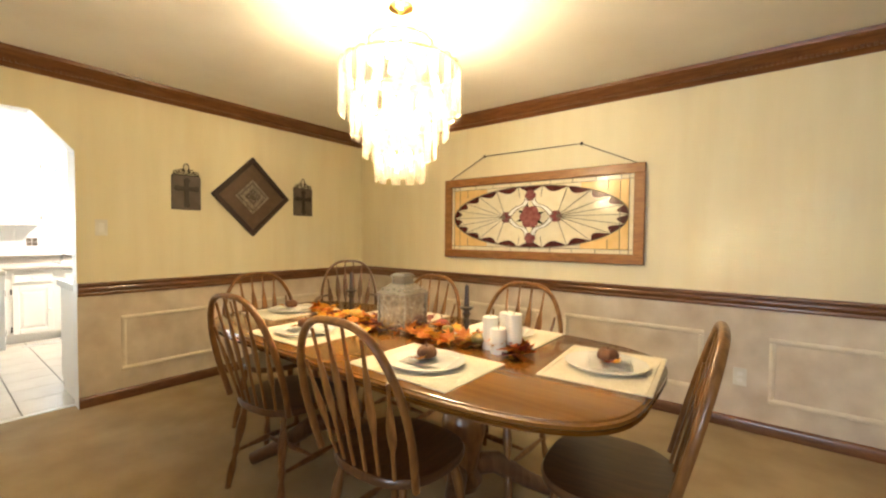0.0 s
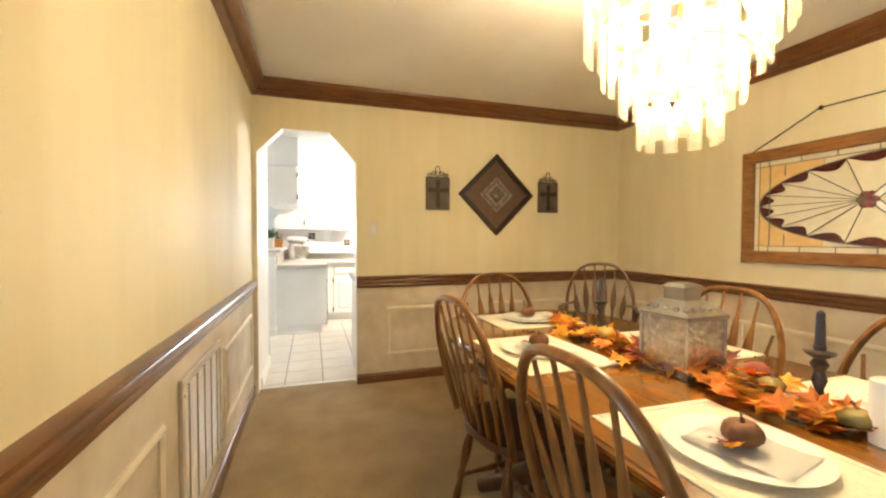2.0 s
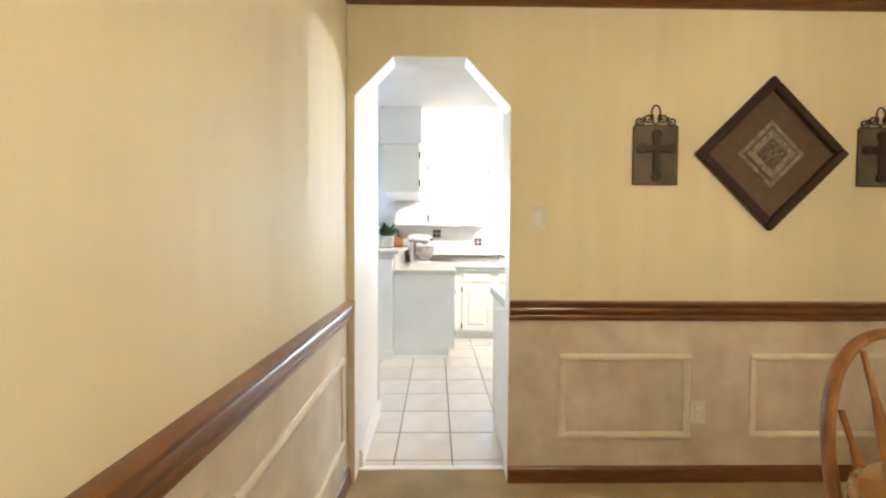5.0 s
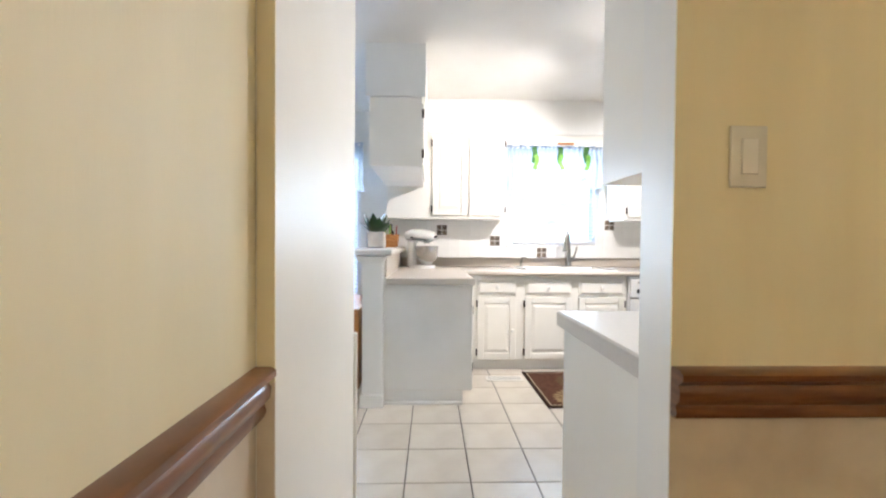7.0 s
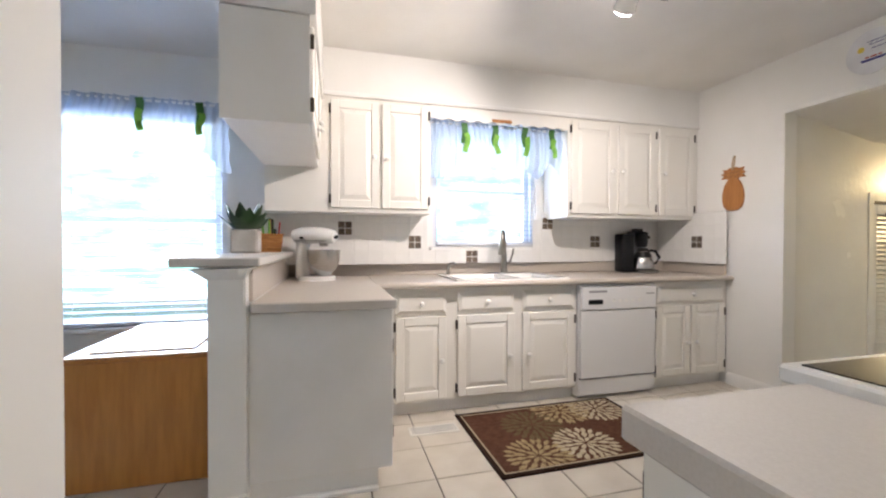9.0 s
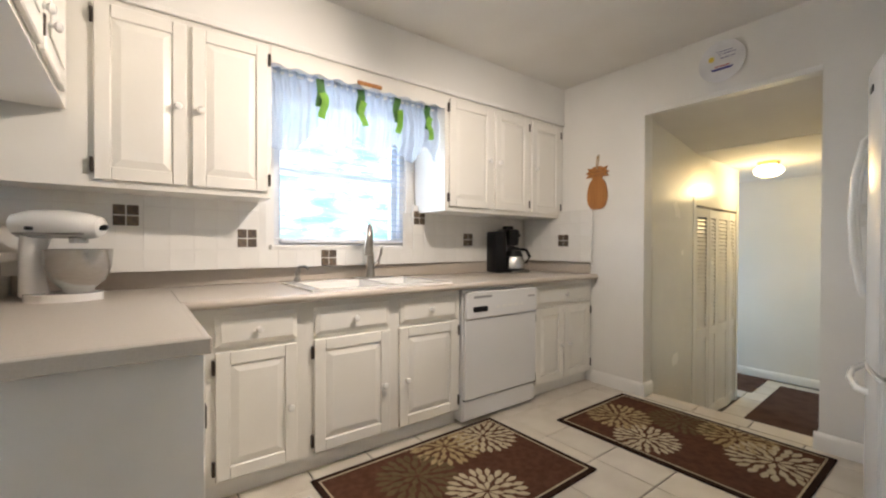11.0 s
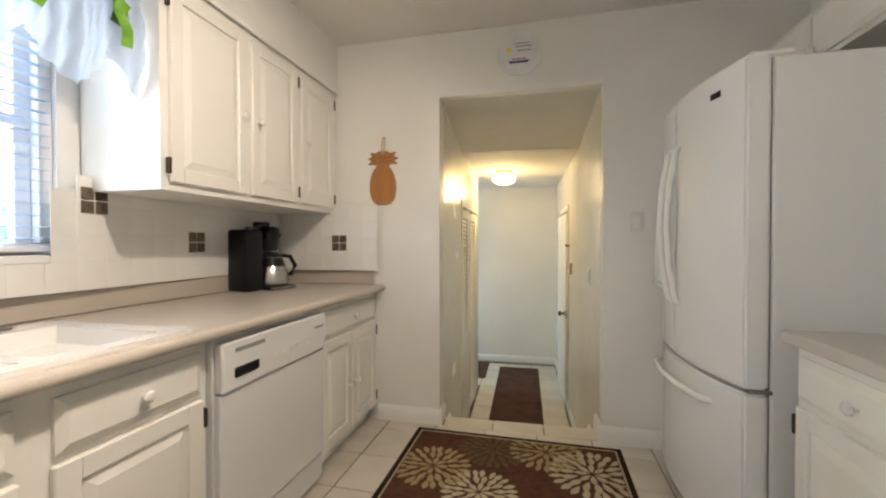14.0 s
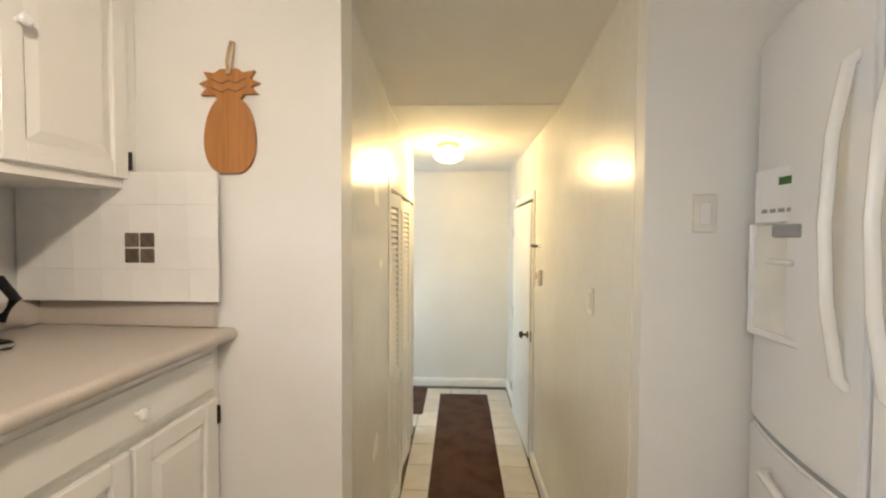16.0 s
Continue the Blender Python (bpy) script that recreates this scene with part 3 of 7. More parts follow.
for k, (y0, y1, z) in enumerate(((NY, 4.66, 0), (4.66, 4.92, -0.18), (4.92, 5.18, -0.36))):
    for nm, x, n_ in (("west", HW if k else OX0, (1, 0, 0)), ("east", OX1, (-1, 0, 0))):
        setting("step_skirting_" + nm, sweep(B(), WBASE, (x, y0, z), (x, y1 + 0.02, z), n_), "white_trim", "white baseboard piece along a step", "baseboard", smooth=50)
ORIGIN = KITCHEN
setting("opening_trim", box(B(), OX0 - 0.004, OX1 + 0.004, NY - 0.008, NY, OZ - 0.012, OZ + 0.02, 0.003), "white_trim", "thin white trim above the hall opening", "trim")
ORIGIN = HOME
setting("threshold", box(B(), -5.135, -5.10, 1.0, 1.743, -0.008, 0.006, 0.003), "white_trim", "pale threshold strip between carpet and tile", "trim")


# wainscot frames
def wainscot_frame(p, along, inward, length, z0, z1):
    t = thing("wainscot_frame", "raised tan moulding frame on the wainscot", "moulding frame", "wainscot frames")
    a, n_ = Vector(along), Vector(inward)
    w, d = 0.032, 0.014
    p = Vector(p)
    prof = [(0, 0), (d * 0.5, 0), (d, w * 0.35), (d, w * 0.65), (d * 0.45, w), (0, w)]
    for z in (z0, z1 - w):
        b_ = sweep(B(), [(o, h + z) for o, h in prof], p, p + a * length, n_)
        part("rail", b_, "wainscot_frame", t)
    for s_ in (0.0, length - w):
        b_ = B()
        q = p + a * s_
        va = [b_.verts.new(q + n_ * o + a * h + Vector((0, 0, z0 + w))) for o, h in prof]
        vb = [b_.verts.new(q + n_ * o + a * h + Vector((0, 0, z1 - w))) for o, h in prof]
        for i in range(len(va)):
            j = (i + 1) % len(va)
            b_.faces.new((va[i], va[j], vb[j], vb[i]))
        b_.faces.new(va), b_.faces.new(vb)
        part("stile", b_, "wainscot_frame", t)
    return t


for y0, y1 in ((1.99, 2.635), (2.93, 3.73)):
    wainscot_frame((-5.0, y0, 0), (0, 1, 0), (1, 0, 0), y1 - y0, 0.215, 0.63)
for x0, x1 in ((-4.90, -3.90), (-3.02, -2.40)):
    wainscot_frame((x0, 0.965, 0), (1, 0, 0), (0, 1, 0), x1 - x0, 0.235, 0.645)
for x0, x1 in ((-4.80, -3.95), (-3.75, -2.70), (-2.484, -1.51), (-1.16, -0.05)):
    wainscot_frame((x0, 4.34, 0), (1, 0, 0), (0, -1, 0), x1 - x0, 0.205, 0.62)

# return-air grille on the south wall
grille = thing("return_air_grille", "beige slatted return-air grille set in the wainscot", "air grille")
GX0, GX1, GZ0, GZ1 = -3.80, -3.18, 0.17, 0.72
for x0, x1, z0, z1 in ((GX0, GX1, GZ0, GZ0 + 0.035), (GX0, GX1, GZ1 - 0.035, GZ1), (GX0, GX0 + 0.035, GZ0 + 0.035, GZ1 - 0.035), (GX1 - 0.035, GX1, GZ0 + 0.035, GZ1 - 0.035)):
    part("frame", box(B(), x0, x1, 0.965, 0.98, z0, z1, 0.003), "grille", grille)
# near-black sheet stands in for the shade behind the slats
part("backing", box(B(), GX0 + 0.035, GX1 - 0.035, 0.9655, 0.967, GZ0 + 0.035, GZ1 - 0.035), "rug_edge_and_shade", grille)
for i in range(5):
    x = GX0 + 0.035 + (GX1 - GX0 - 0.07) * (i + 0.5) / 5
    part("bar", box(B(), x - 0.003, x + 0.003, 0.967, 0.979, GZ0 + 0.035, GZ1 - 0.035), "grille", grille)
slat_mesh = None
for i in range(36):
    z = GZ0 + 0.04 + (GZ1 - GZ0 - 0.08) * (i + 0.5) / 36
    if slat_mesh is None:
        slat_mesh = mesh_of(box(B(), GX0 + 0.036, GX1 - 0.036, -0.004, 0.004, -0.001, 0.001), "grille", "slat")
    o = new("slat", slat_mesh)
    o.parent = grille
    o.matrix_basis = pose(0, 0.973, z, -40)
for x, z in ((GX0 + 0.018, GZ1 - 0.06), (GX0 + 0.018, GZ0 + 0.06), (GX1 - 0.018, GZ1 - 0.06), (GX1 - 0.018, GZ0 + 0.06)):
    part("screw", lathe(B(), [(0.006, 0), (0.005, 0.003)], 10, pose(x, 0.98, z, -90)), "nickel", grille)


ORIGIN = KITCHEN


# windows
def blind_window(name, y0, y1, z0, z1, label, slats):
    w = thing(name, label, "window", kind="structure")
    x0, x1 = WX - 0.12, WX - 0.02
    f = 0.045
    for a, b_, c, d in ((y0, y1, z0, z0 + f), (y0, y1, z1 - f, z1), (y0, y0 + f, z0 + f, z1 - f), (y1 - f, y1, z0 + f, z1 - f)):
        part("window_frame", box(B(), x0 + 0.02, x1, a, b_, c, d, 0.004), "vinyl", w)
    zm = (z0 + z1) / 2
    part("meeting_rail", box(B(), x0 + 0.03, x0 + 0.07, y0 + f, y1 - f, zm - 0.02, zm + 0.02, 0.003), "vinyl", w)
    for a, b_ in ((z0 + f, zm - 0.02), (zm + 0.02, z1 - f)):
        g = part("pane", box(B(), x0 + 0.045, x0 + 0.05, y0 + f, y1 - f, a, b_), "pane", w)
        g.visible_shadow = False
        part("sash", box(B(), x0 + 0.03, x0 + 0.065, y1 - f - 0.05, y1 - f, a, b_, 0.003), "vinyl", w)
    part("window_sill", box(B(), WX - 0.02, WX + 0.055, y0 - 0.03, y1 + 0.03, z0 - 0.03, z0 + 0.002, 0.006), "white_trim", w)
    bl = thing("window_blind", "white horizontal slat blind hanging in the window", "blind", "window blinds")
    part("head_rail", box(B(), x1 + 0.002, x1 + 0.045, y0 + 0.03, y1 - 0.03, z1 - 0.05, z1 - 0.01, 0.004), "vinyl", bl)
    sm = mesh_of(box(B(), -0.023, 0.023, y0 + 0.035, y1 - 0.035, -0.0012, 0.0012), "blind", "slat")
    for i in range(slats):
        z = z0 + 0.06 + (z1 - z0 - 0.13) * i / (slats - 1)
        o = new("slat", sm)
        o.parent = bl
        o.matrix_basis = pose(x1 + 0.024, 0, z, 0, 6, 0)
    part("bottom_rail", box(B(), x1 + 0.002, x1 + 0.045, y0 + 0.035, y1 - 0.035, z0 + 0.012, z0 + 0.034, 0.004), "vinyl", bl)
    for y in (y0 + 0.16, y1 - 0.16):
        part("cord", tube(B(), [(x1 + 0.024, y, z0 + 0.03), (x1 + 0.024, y, z1 - 0.03)], 0.0015, 5), "vinyl", bl)
    return w


blind_window("window_kitchen", *KW, "white vinyl double-hung window above the sink", 21)
blind_window("window_nook", *NW, "white vinyl window with blinds in the breakfast nook", 32)


def valance(y0, y1, x, z0, z1, ribbons, seed):
    rnd = random.Random(seed)
    v = thing("window_valance", "sheer white gathered valance with green ribbon ties", "valance", "window valances")
    part("rod", tube(B(), [(x, y0, z1 - 0.015), (x, y1, z1 - 0.015)], 0.009, 8), "white_trim", v)
    b_ = B()
    nu, nv = 160, 14
    grid = []
    for i in range(nu + 1):
        u = i / nu
        y = y0 + (y1 - y0) * u
        near = min([abs(y - r) for r in ribbons] + [9])
        drop = (z1 - z0) * (0.62 + 0.38 * min(1, near / 0.14) ** 0.8)
        col = []
        for j in range(nv + 1):
            s_ = j / nv
            fold = 0.013 * math.sin(u * 150 + 2 * math.sin(u * 17)) * (1 - 0.4 * s_) + 0.018 * s_ * math.sin(u * 47 + 1.3)
            puff = 0.05 * math.sin(s_ * math.pi) ** 1.0 * min(1, near / 0.12)
            col.append(b_.verts.new((x + fold + puff, y + 0.006 * math.sin(j * 1.3 + i), z1 - drop * s_ + 0.010 * abs(math.sin(u * 34)) * (s_ < 0.05))))
        grid.append(col)
    for i in range(nu):
        for j in range(nv):
            b_.faces.new((grid[i][j], grid[i + 1][j], grid[i + 1][j + 1], grid[i][j + 1]))
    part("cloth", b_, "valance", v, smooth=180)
    for r in ribbons:
        b_ = B()
        pts = [(x + 0.035 + 0.006 * math.sin(k * 1.1 + r * 9), r + 0.005 * math.sin(k * 0.9 + r * 31), z1 - 0.01 - k * 0.022) for k in range(8)]
        tube(b_, pts, [(0.024, 0.003)] * 8, 8, side=(1, 0, 0))
        part("ribbon", b_, "green_dark", v, "dark green ribbon")
        b_ = B()
        pts = [(x + 0.055 + 0.010 * math.sin(k * 1.3 + r * 5), r + 0.008 + 0.012 * math.sin(k * 0.8 + r * 13), z1 - 0.09 - k * 0.024) for k in range(7)]
        tube(b_, pts, [(0.021, 0.003)] * 7, 8, side=(1, 0, 0))
        part("ribbon_tail", b_, "green", v, "light green ribbon")
    return v


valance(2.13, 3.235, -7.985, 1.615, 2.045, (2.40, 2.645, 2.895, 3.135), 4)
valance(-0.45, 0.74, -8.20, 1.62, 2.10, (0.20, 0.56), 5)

solid("garden_backdrop", box(B(), -20.2, -20.0, -14, 18, -2, 12), "backdrop", "glowing backdrop of overexposed garden foliage", "backdrop", kind="structure")
setting("ground", box(B(), -400, -8.6, -400, 400, -0.9, -0.7), "plant", "green lawn outside", "ground")


# ---- kitchen cabinets ----
def panel_door(parent, xf, y0, y1, z0, z1, knob=None, hinges=None, name="door", sx=1):
    """A raised-panel door whose back lies at xf; it faces +x (sx=1) or -x."""
    t, fr = 0.019, 0.055
    def X(a):
        return xf + sx * a
    def slab(a0, a1, *r, bevel=0.0):
        q = sorted((X(a0), X(a1)))
        return box(B(), q[0], q[1], *r, bevel)
    if (z1 - z0) >= 0.2:
        d = part(name, slab(0.0005, 0.008, y0 + 0.004, y1 - 0.004, z0 + 0.004, z1 - 0.004), "cabinet", parent, smooth=None)
        for z in (z0, z1 - fr):
            part("rail", slab(0, t, y0 + fr, y1 - fr, z, z + fr, bevel=0.003), "cabinet", d, smooth=None)
        for y in (y0, y1 - fr):
            part("stile", slab(0, t, y, y + fr, z0, z1, bevel=0.003), "cabinet", d, smooth=None)
        b_ = B()
        m0 = 0.034
        o = [(y0 + fr + 0.004, z0 + fr + 0.004), (y1 - fr - 0.004, z0 + fr + 0.004), (y1 - fr - 0.004, z1 - fr - 0.004), (y0 + fr + 0.004, z1 - fr - 0.004)]
        i_ = [(y0 + fr + m0, z0 + fr + m0), (y1 - fr - m0, z0 + fr + m0), (y1 - fr - m0, z1 - fr - m0), (y0 + fr + m0, z1 - fr - m0)]
        vo = [b_.verts.new((X(0.0085), y, z)) for y, z in o]
        vi = [b_.verts.new((X(0.018), y, z)) for y, z in i_]
        for k in range(4):
            b_.faces.new((vo[k], vo[(k + 1) % 4], vi[(k + 1) % 4], vi[k]))
        b_.faces.new(vi), b_.faces.new(list(reversed(vo)))
        part("raised_panel", b_, "cabinet", d, smooth=None)
    else:
        b_ = B()
        m0 = 0.022
        vo = [b_.verts.new((X(0.0), y, z)) for y, z in ((y0, z0), (y1, z0), (y1, z1), (y0, z1))]
        vm = [b_.verts.new((X(0.011), y, z)) for y, z in ((y0, z0), (y1, z0), (y1, z1), (y0, z1))]
        vi = [b_.verts.new((X(0.021), y, z)) for y, z in ((y0 + m0, z0 + m0), (y1 - m0, z0 + m0), (y1 - m0, z1 - m0), (y0 + m0, z1 - m0))]
        for p_, q_ in ((vo, vm), (vm, vi)):
            for k in range(4):
                b_.faces.new((p_[k], p_[(k + 1) % 4], q_[(k + 1) % 4], q_[k]))
        b_.faces.new(vi), b_.faces.new(vo)
        d = part(name, b_, "cabinet", parent, smooth=None)
    if knob:
        part("knob", lathe(B(), [(0.007, 0), (0.007, 0.012), (0.015, 0.018), (0.017, 0.026), (0.012, 0.032), (0.003, 0.034)], 14, pose(X(0.019), knob[0], knob[1], 0, 90 * sx, 0)), "enamel", d, "white round knob")
    if hinges:
        for z in (z0 + 0.06, z1 - 0.06):
            q = sorted((X(0.004), X(0.022)))
            part("hinge", box(B(), q[0], q[1], hinges - 0.006, hinges + 0.006, z - 0.03, z + 0.03, 0.002), "iron", d, "dark bronze hinge")
    return d


CF = -7.62        # carcass front of the sink run
CTOP = 0.875


def base_unit(y0, y1, doors, drawers, label):
    u = thing("base_cabinet", label, "base cabinet", "base cabinets along the window wall")
    part("body", box(B(), WX + 0.012, CF, y0, y1, 0.09, CTOP - 0.04), "cabinet", u, smooth=None)
    part("toe_kick", box(B(), WX + 0.012, CF - 0.05, y0, y1, 0.0, 0.09), "white_trim", u, smooth=None)
    for a, b_ in drawers:
        panel_door(u, CF, a, b_, 0.668, 0.80, ((a + b_) / 2, 0.735), None, "drawer_front")
    for a, b_, k, h in doors:
        panel_door(u, CF, a, b_, 0.105, 0.648, (k, 0.36), h)
    return u


ORIGIN = KITCHEN @ Matrix.Translation((0, 0.045, 0))
base_unit(1.70, 2.163, [(1.785, 2.12, 2.085, 1.778)], [(1.785, 2.12)], "white raised-panel base cabinet with drawer beside the peninsula")
base_unit(2.163, 2.642, [(2.20, 2.61, 2.57, 2.193)], [(2.205, 2.605)], "white raised-panel base cabinet under the sink")
base_unit(2.642, 3.100, [(2.67, 3.075, 2.71, 3.082)], [(2.675, 3.07)], "white raised-panel base cabinet beside the dishwasher")
base_unit(3.766, 4.48, [(3.785, 4.105, 4.065, 3.778), (4.115, 4.445, 4.155, 4.452)], [(3.80, 4.44)], "white raised-panel double-door base cabinet in the corner")

# dishwasher
dw = thing("dishwasher", "white built-in dishwasher with a row of buttons", "dishwasher")
part("body", box(B(), WX + 0.012, -7.60, 3.106, 3.760, 0.02, 0.83), "appliance", dw, smooth=None)
part("door", box(B(), -7.60, -7.575, 3.112, 3.754, 0.155, 0.645, 0.004), "appliance", dw)
part("control_panel", box(B(), -7.60, -7.565, 3.112, 3.754, 0.65, 0.815, 0.006), "appliance", dw)
part("kick_panel", box(B(), -7.60, -7.585, 3.112, 3.754, 0.03, 0.145, 0.003), "appliance", dw)
part("seam", box(B(), -7.60, -7.590, 3.112, 3.754, 0.146, 0.154), "black", dw)
part("latch_recess", box(B(), -7.566, -7.5635, 3.17, 3.32, 0.775, 0.790, 0.002), "plastic_grey", dw)
part("latch", box(B(), -7.566, -7.560, 3.165, 3.285, 0.690, 0.724, 0.004), "black", dw, "black door latch")
for k in range(5):
    part("button", box(B(), -7.566, -7.5625, 3.36 + k * 0.055, 3.395 + k * 0.055, 0.70, 0.722, 0.002), "enamel", dw)
part("badge", box(B(), -7.566, -7.5632, 3.66, 3.73, 0.755, 0.765), "plastic_grey", dw)

ORIGIN = KITCHEN
# upper cabinets
UF, UZ0, UZ1 = -7.905, 1.34, 2.14


def upper_unit(y0, y1, doors, label):
    u = thing("wall_cabinet", label, "wall cabinet", "wall cabinets on the window wall")
    part("body", box(B(), WX + 0.008, UF, y0, y1, UZ0, UZ1), "cabinet", u, smooth=None)
    for a, b_, k, h in doors:
        panel_door(u, UF, a, b_, UZ0 + 0.03, UZ1 - 0.038, (k, 1.72), h)
    return u


upper_unit(1.01, 2.125, [(1.43, 1.755, 1.72, 1.423), (1.775, 2.105, 1.81, 2.112)], "white raised-panel wall cabinet with bronze hinges")
upper_unit(3.245, 3.69, [(3.275, 3.675, 3.64, 3.268)], "white raised-panel wall cabinet beside the window")
upper_unit(3.69, 4.528, [(3.71, 4.075, 3.745, 4.082), (4.115, 4.475, 4.155, 4.482)], "white double-door wall cabinet in the corner")
setting("soffit", box(B(), WX, -7.89, 0.98, NY, UZ1 + 0.004, CEIL), "white_wall", "white boxed soffit above the wall cabinets")
setting("soffit_trim", box(B(), -7.898, -7.880, 1.38, NY, UZ1 - 0.012, UZ1 + 0.016, 0.004), "white_trim", "white bead along the soffit edge", "trim")
bm = B()
ys = [2.125 + (3.245 - 2.125) * i / 60 for i in range(61)]
top = [(y, UZ1 - 0.002) for y in reversed(ys)]
bot = [(y, 2.035 + 0.008 * math.sin((y - 2.125) * 2 * math.pi / 0.112)) for y in ys]
prism(bm, bot + top, 0, 0.018, Matrix(((0, 0, 1, -7.92), (1, 0, 0, 0), (0, 1, 0, 0), (0, 0, 0, 1))))
setting("valance_board", bm, "cabinet", "white scalloped wooden valance board above the sink", "valance board")
solid("wall_plaque", box(B(), -7.902, -7.892, 2.60, 2.76, 2.040, 2.064, 0.004), "board", "small golden wooden plaque above the window", "plaque")

# counter, backsplash
cnt = thing("countertop", "beige laminate countertop with rounded front edge", "countertop")
SINK = (-8.11, -7.60, 2.25, 3.045)
CE = -7.57
for x0, x1, y0, y1 in ((WX + 0.03, SINK[0], 1.705, NY - 0.004), (SINK[1], CE, 1.705, NY - 0.004), (SINK[0], SINK[1], 1.705, SINK[2]), (SINK[0], SINK[1], SINK[3], NY - 0.004)):
    part("top", box(B(), x0, x1, y0, y1, CTOP - 0.038, CTOP), "counter", cnt, smooth=None)
part("front_edge", tube(B(), [(CE, 1.715, CTOP - 0.019), (CE, NY - 0.004, CTOP - 0.019)], 0.019, 12), "counter", cnt)
part("peninsula_top", box(B(), WX + 0.03, -6.845, 1.12, 1.705, CTOP - 0.038, CTOP, 0.004), "counter", cnt)
part("peninsula_end_edge", box(B(), -6.845, -6.83, 1.12, 1.722, CTOP - 0.042, CTOP, 0.004), "counter2", cnt, "greyer laminate end strip")
part("peninsula_front_edge", tube(B(), [(-6.845, 1.706, CTOP - 0.019), (-7.56, 1.706, CTOP - 0.019)], 0.019, 12), "counter", cnt)
part("backsplash", box(B(), WX + 0.002, WX + 0.03, 1.125, NY - 0.004, CTOP, 0.965, 0.005), "counter", cnt)
part("side_splash", box(B(), WX + 0.03, -7.62, NY - 0.024, NY - 0.002, CTOP + 0.001, 0.965, 0.005), "counter", cnt)

# peninsula
ORIGIN = KITCHEN @ Matrix.Translation((0.09, 0.047, 0))
pen = thing("peninsula", "white painted peninsula cabinet with a plain end panel", "peninsula")
part("body", box(B(), -8.37, -6.99, 1.06, 1.66, 0.09, CTOP - 0.04), "cabinet", pen, smooth=None)
part("base", box(B(), -8.37, -6.99, 1.06, 1.60, 0.0, 0.09), "white_trim", pen, smooth=None)
part("end_panel", box(B(), -6.99, -6.975, 1.055, 1.665, 0.10, CTOP - 0.04, 0.003), "white_trim", pen)
part("base_strip", box(B(), -6.99, -6.965, 1.055, 1.60, 0.0, 0.02, 0.004), "white_trim", pen)
for y, z in ((1.667, 0.25), (1.667, 0.65)):
    part("hinge", box(B(), -7.03, -7.0, 1.66, 1.672, z - 0.03, z + 0.03, 0.002), "iron", pen)
setting("half_wall", box(B(), WX - 0.09, -6.93, 0.92, 1.055, 0.0, 1.03), "white_wall", "white half wall behind the peninsula", "wall")
post = thing("bar_post", "white square post with stepped base and cap", "post")
part("shaft", box(B(), -7.05, -6.925, 0.915, 1.05, 0.09, 0.98, 0.003), "white_trim", post)
part("base", box(B(), -7.06, -6.905, 0.90, 1.062, 0.0, 0.09, 0.006), "white_trim", post)
bm = B()
lo = [(-7.05, 0.915), (-6.925, 0.915), (-6.925, 1.05), (-7.05, 1.05)]
hi = [(-7.08, 0.86), (-6.88, 0.86), (-6.88, 1.075), (-7.08, 1.075)]
a = [bm.verts.new((x, y, 0.975)) for x, y in lo]
b = [bm.verts.new((x, y, 1.022)) for x, y in hi]
for i in range(4):
    bm.faces.new((a[i], a[(i + 1) % 4], b[(i + 1) % 4], b[i]))
bm.faces.new(a), bm.faces.new(b)
part("cap", bm, "white_trim", post, smooth=None)
bar = thing("breakfast_bar", "raised grey-beige laminate bar ledge on the half wall", "bar ledge")
part("top", box(B(), WX - 0.088, -6.86, 0.80, 1.12, 1.03, 1.066, 0.006), "counter2", bar)
part("upstand", box(B(), WX - 0.055, -6.99, 1.056, 1.072, CTOP + 0.001, 1.028, 0.002), "counter", bar)
ORIGIN = KITCHEN @ Matrix.Translation((0.14, 0.048, 0))
# hanging cabinet above the peninsula
pu = thing("hanging_cabinet", "white cabinet hanging above the peninsula", "hanging cabinet")
part("body", box(B(), -8.03, -7.0, 0.96, 1.30, 1.635, 2.09), "cabinet", pu, smooth=None)
part("end_panel", box(B(), -7.0, -6.992, 0.955, 1.305, 1.63, 2.09), "cabinet", pu, smooth=None)
for x0, x1, kx in ((-7.40, -7.02, -7.36), (-7.84, -7.44, -7.48)):
    d = part("door", box(B(), x0, x1, 1.301, 1.32, 1.65, 2.06, 0.004), "cabinet", pu)
    part("raised_panel", box(B(), x0 + 0.06, x1 - 0.06, 1.32, 1.326, 1.71, 2.0, 0.004), "cabinet", d)
    part("knob", lathe(B(), [(0.007, 0), (0.007, 0.012), (0.016, 0.02), (0.012, 0.03), (0.003, 0.033)], 12, pose(kx, 1.32, 1.74, -90)), "enamel", d)
    for z in (1.72, 1.99):
        part("hinge", box(B(), x1 + 0.003, x1 + 0.015, 1.30, 1.322, z - 0.03, z + 0.03, 0.002), "iron", d)
setting("soffit_peninsula", box(B(), -8.025, -6.985, 0.93, 1.33, 2.094, CEIL), "white_wall", "white boxed soffit above the hanging cabinet", "soffit")

ORIGIN = KITCHEN
# sink
sink = thing("kitchen_sink", "white enamel double-bowl drop-in sink", "sink")
bm = B()
sx0, sx1, sy0, sy1 = SINK
rim = 0.045
ym = 2.70
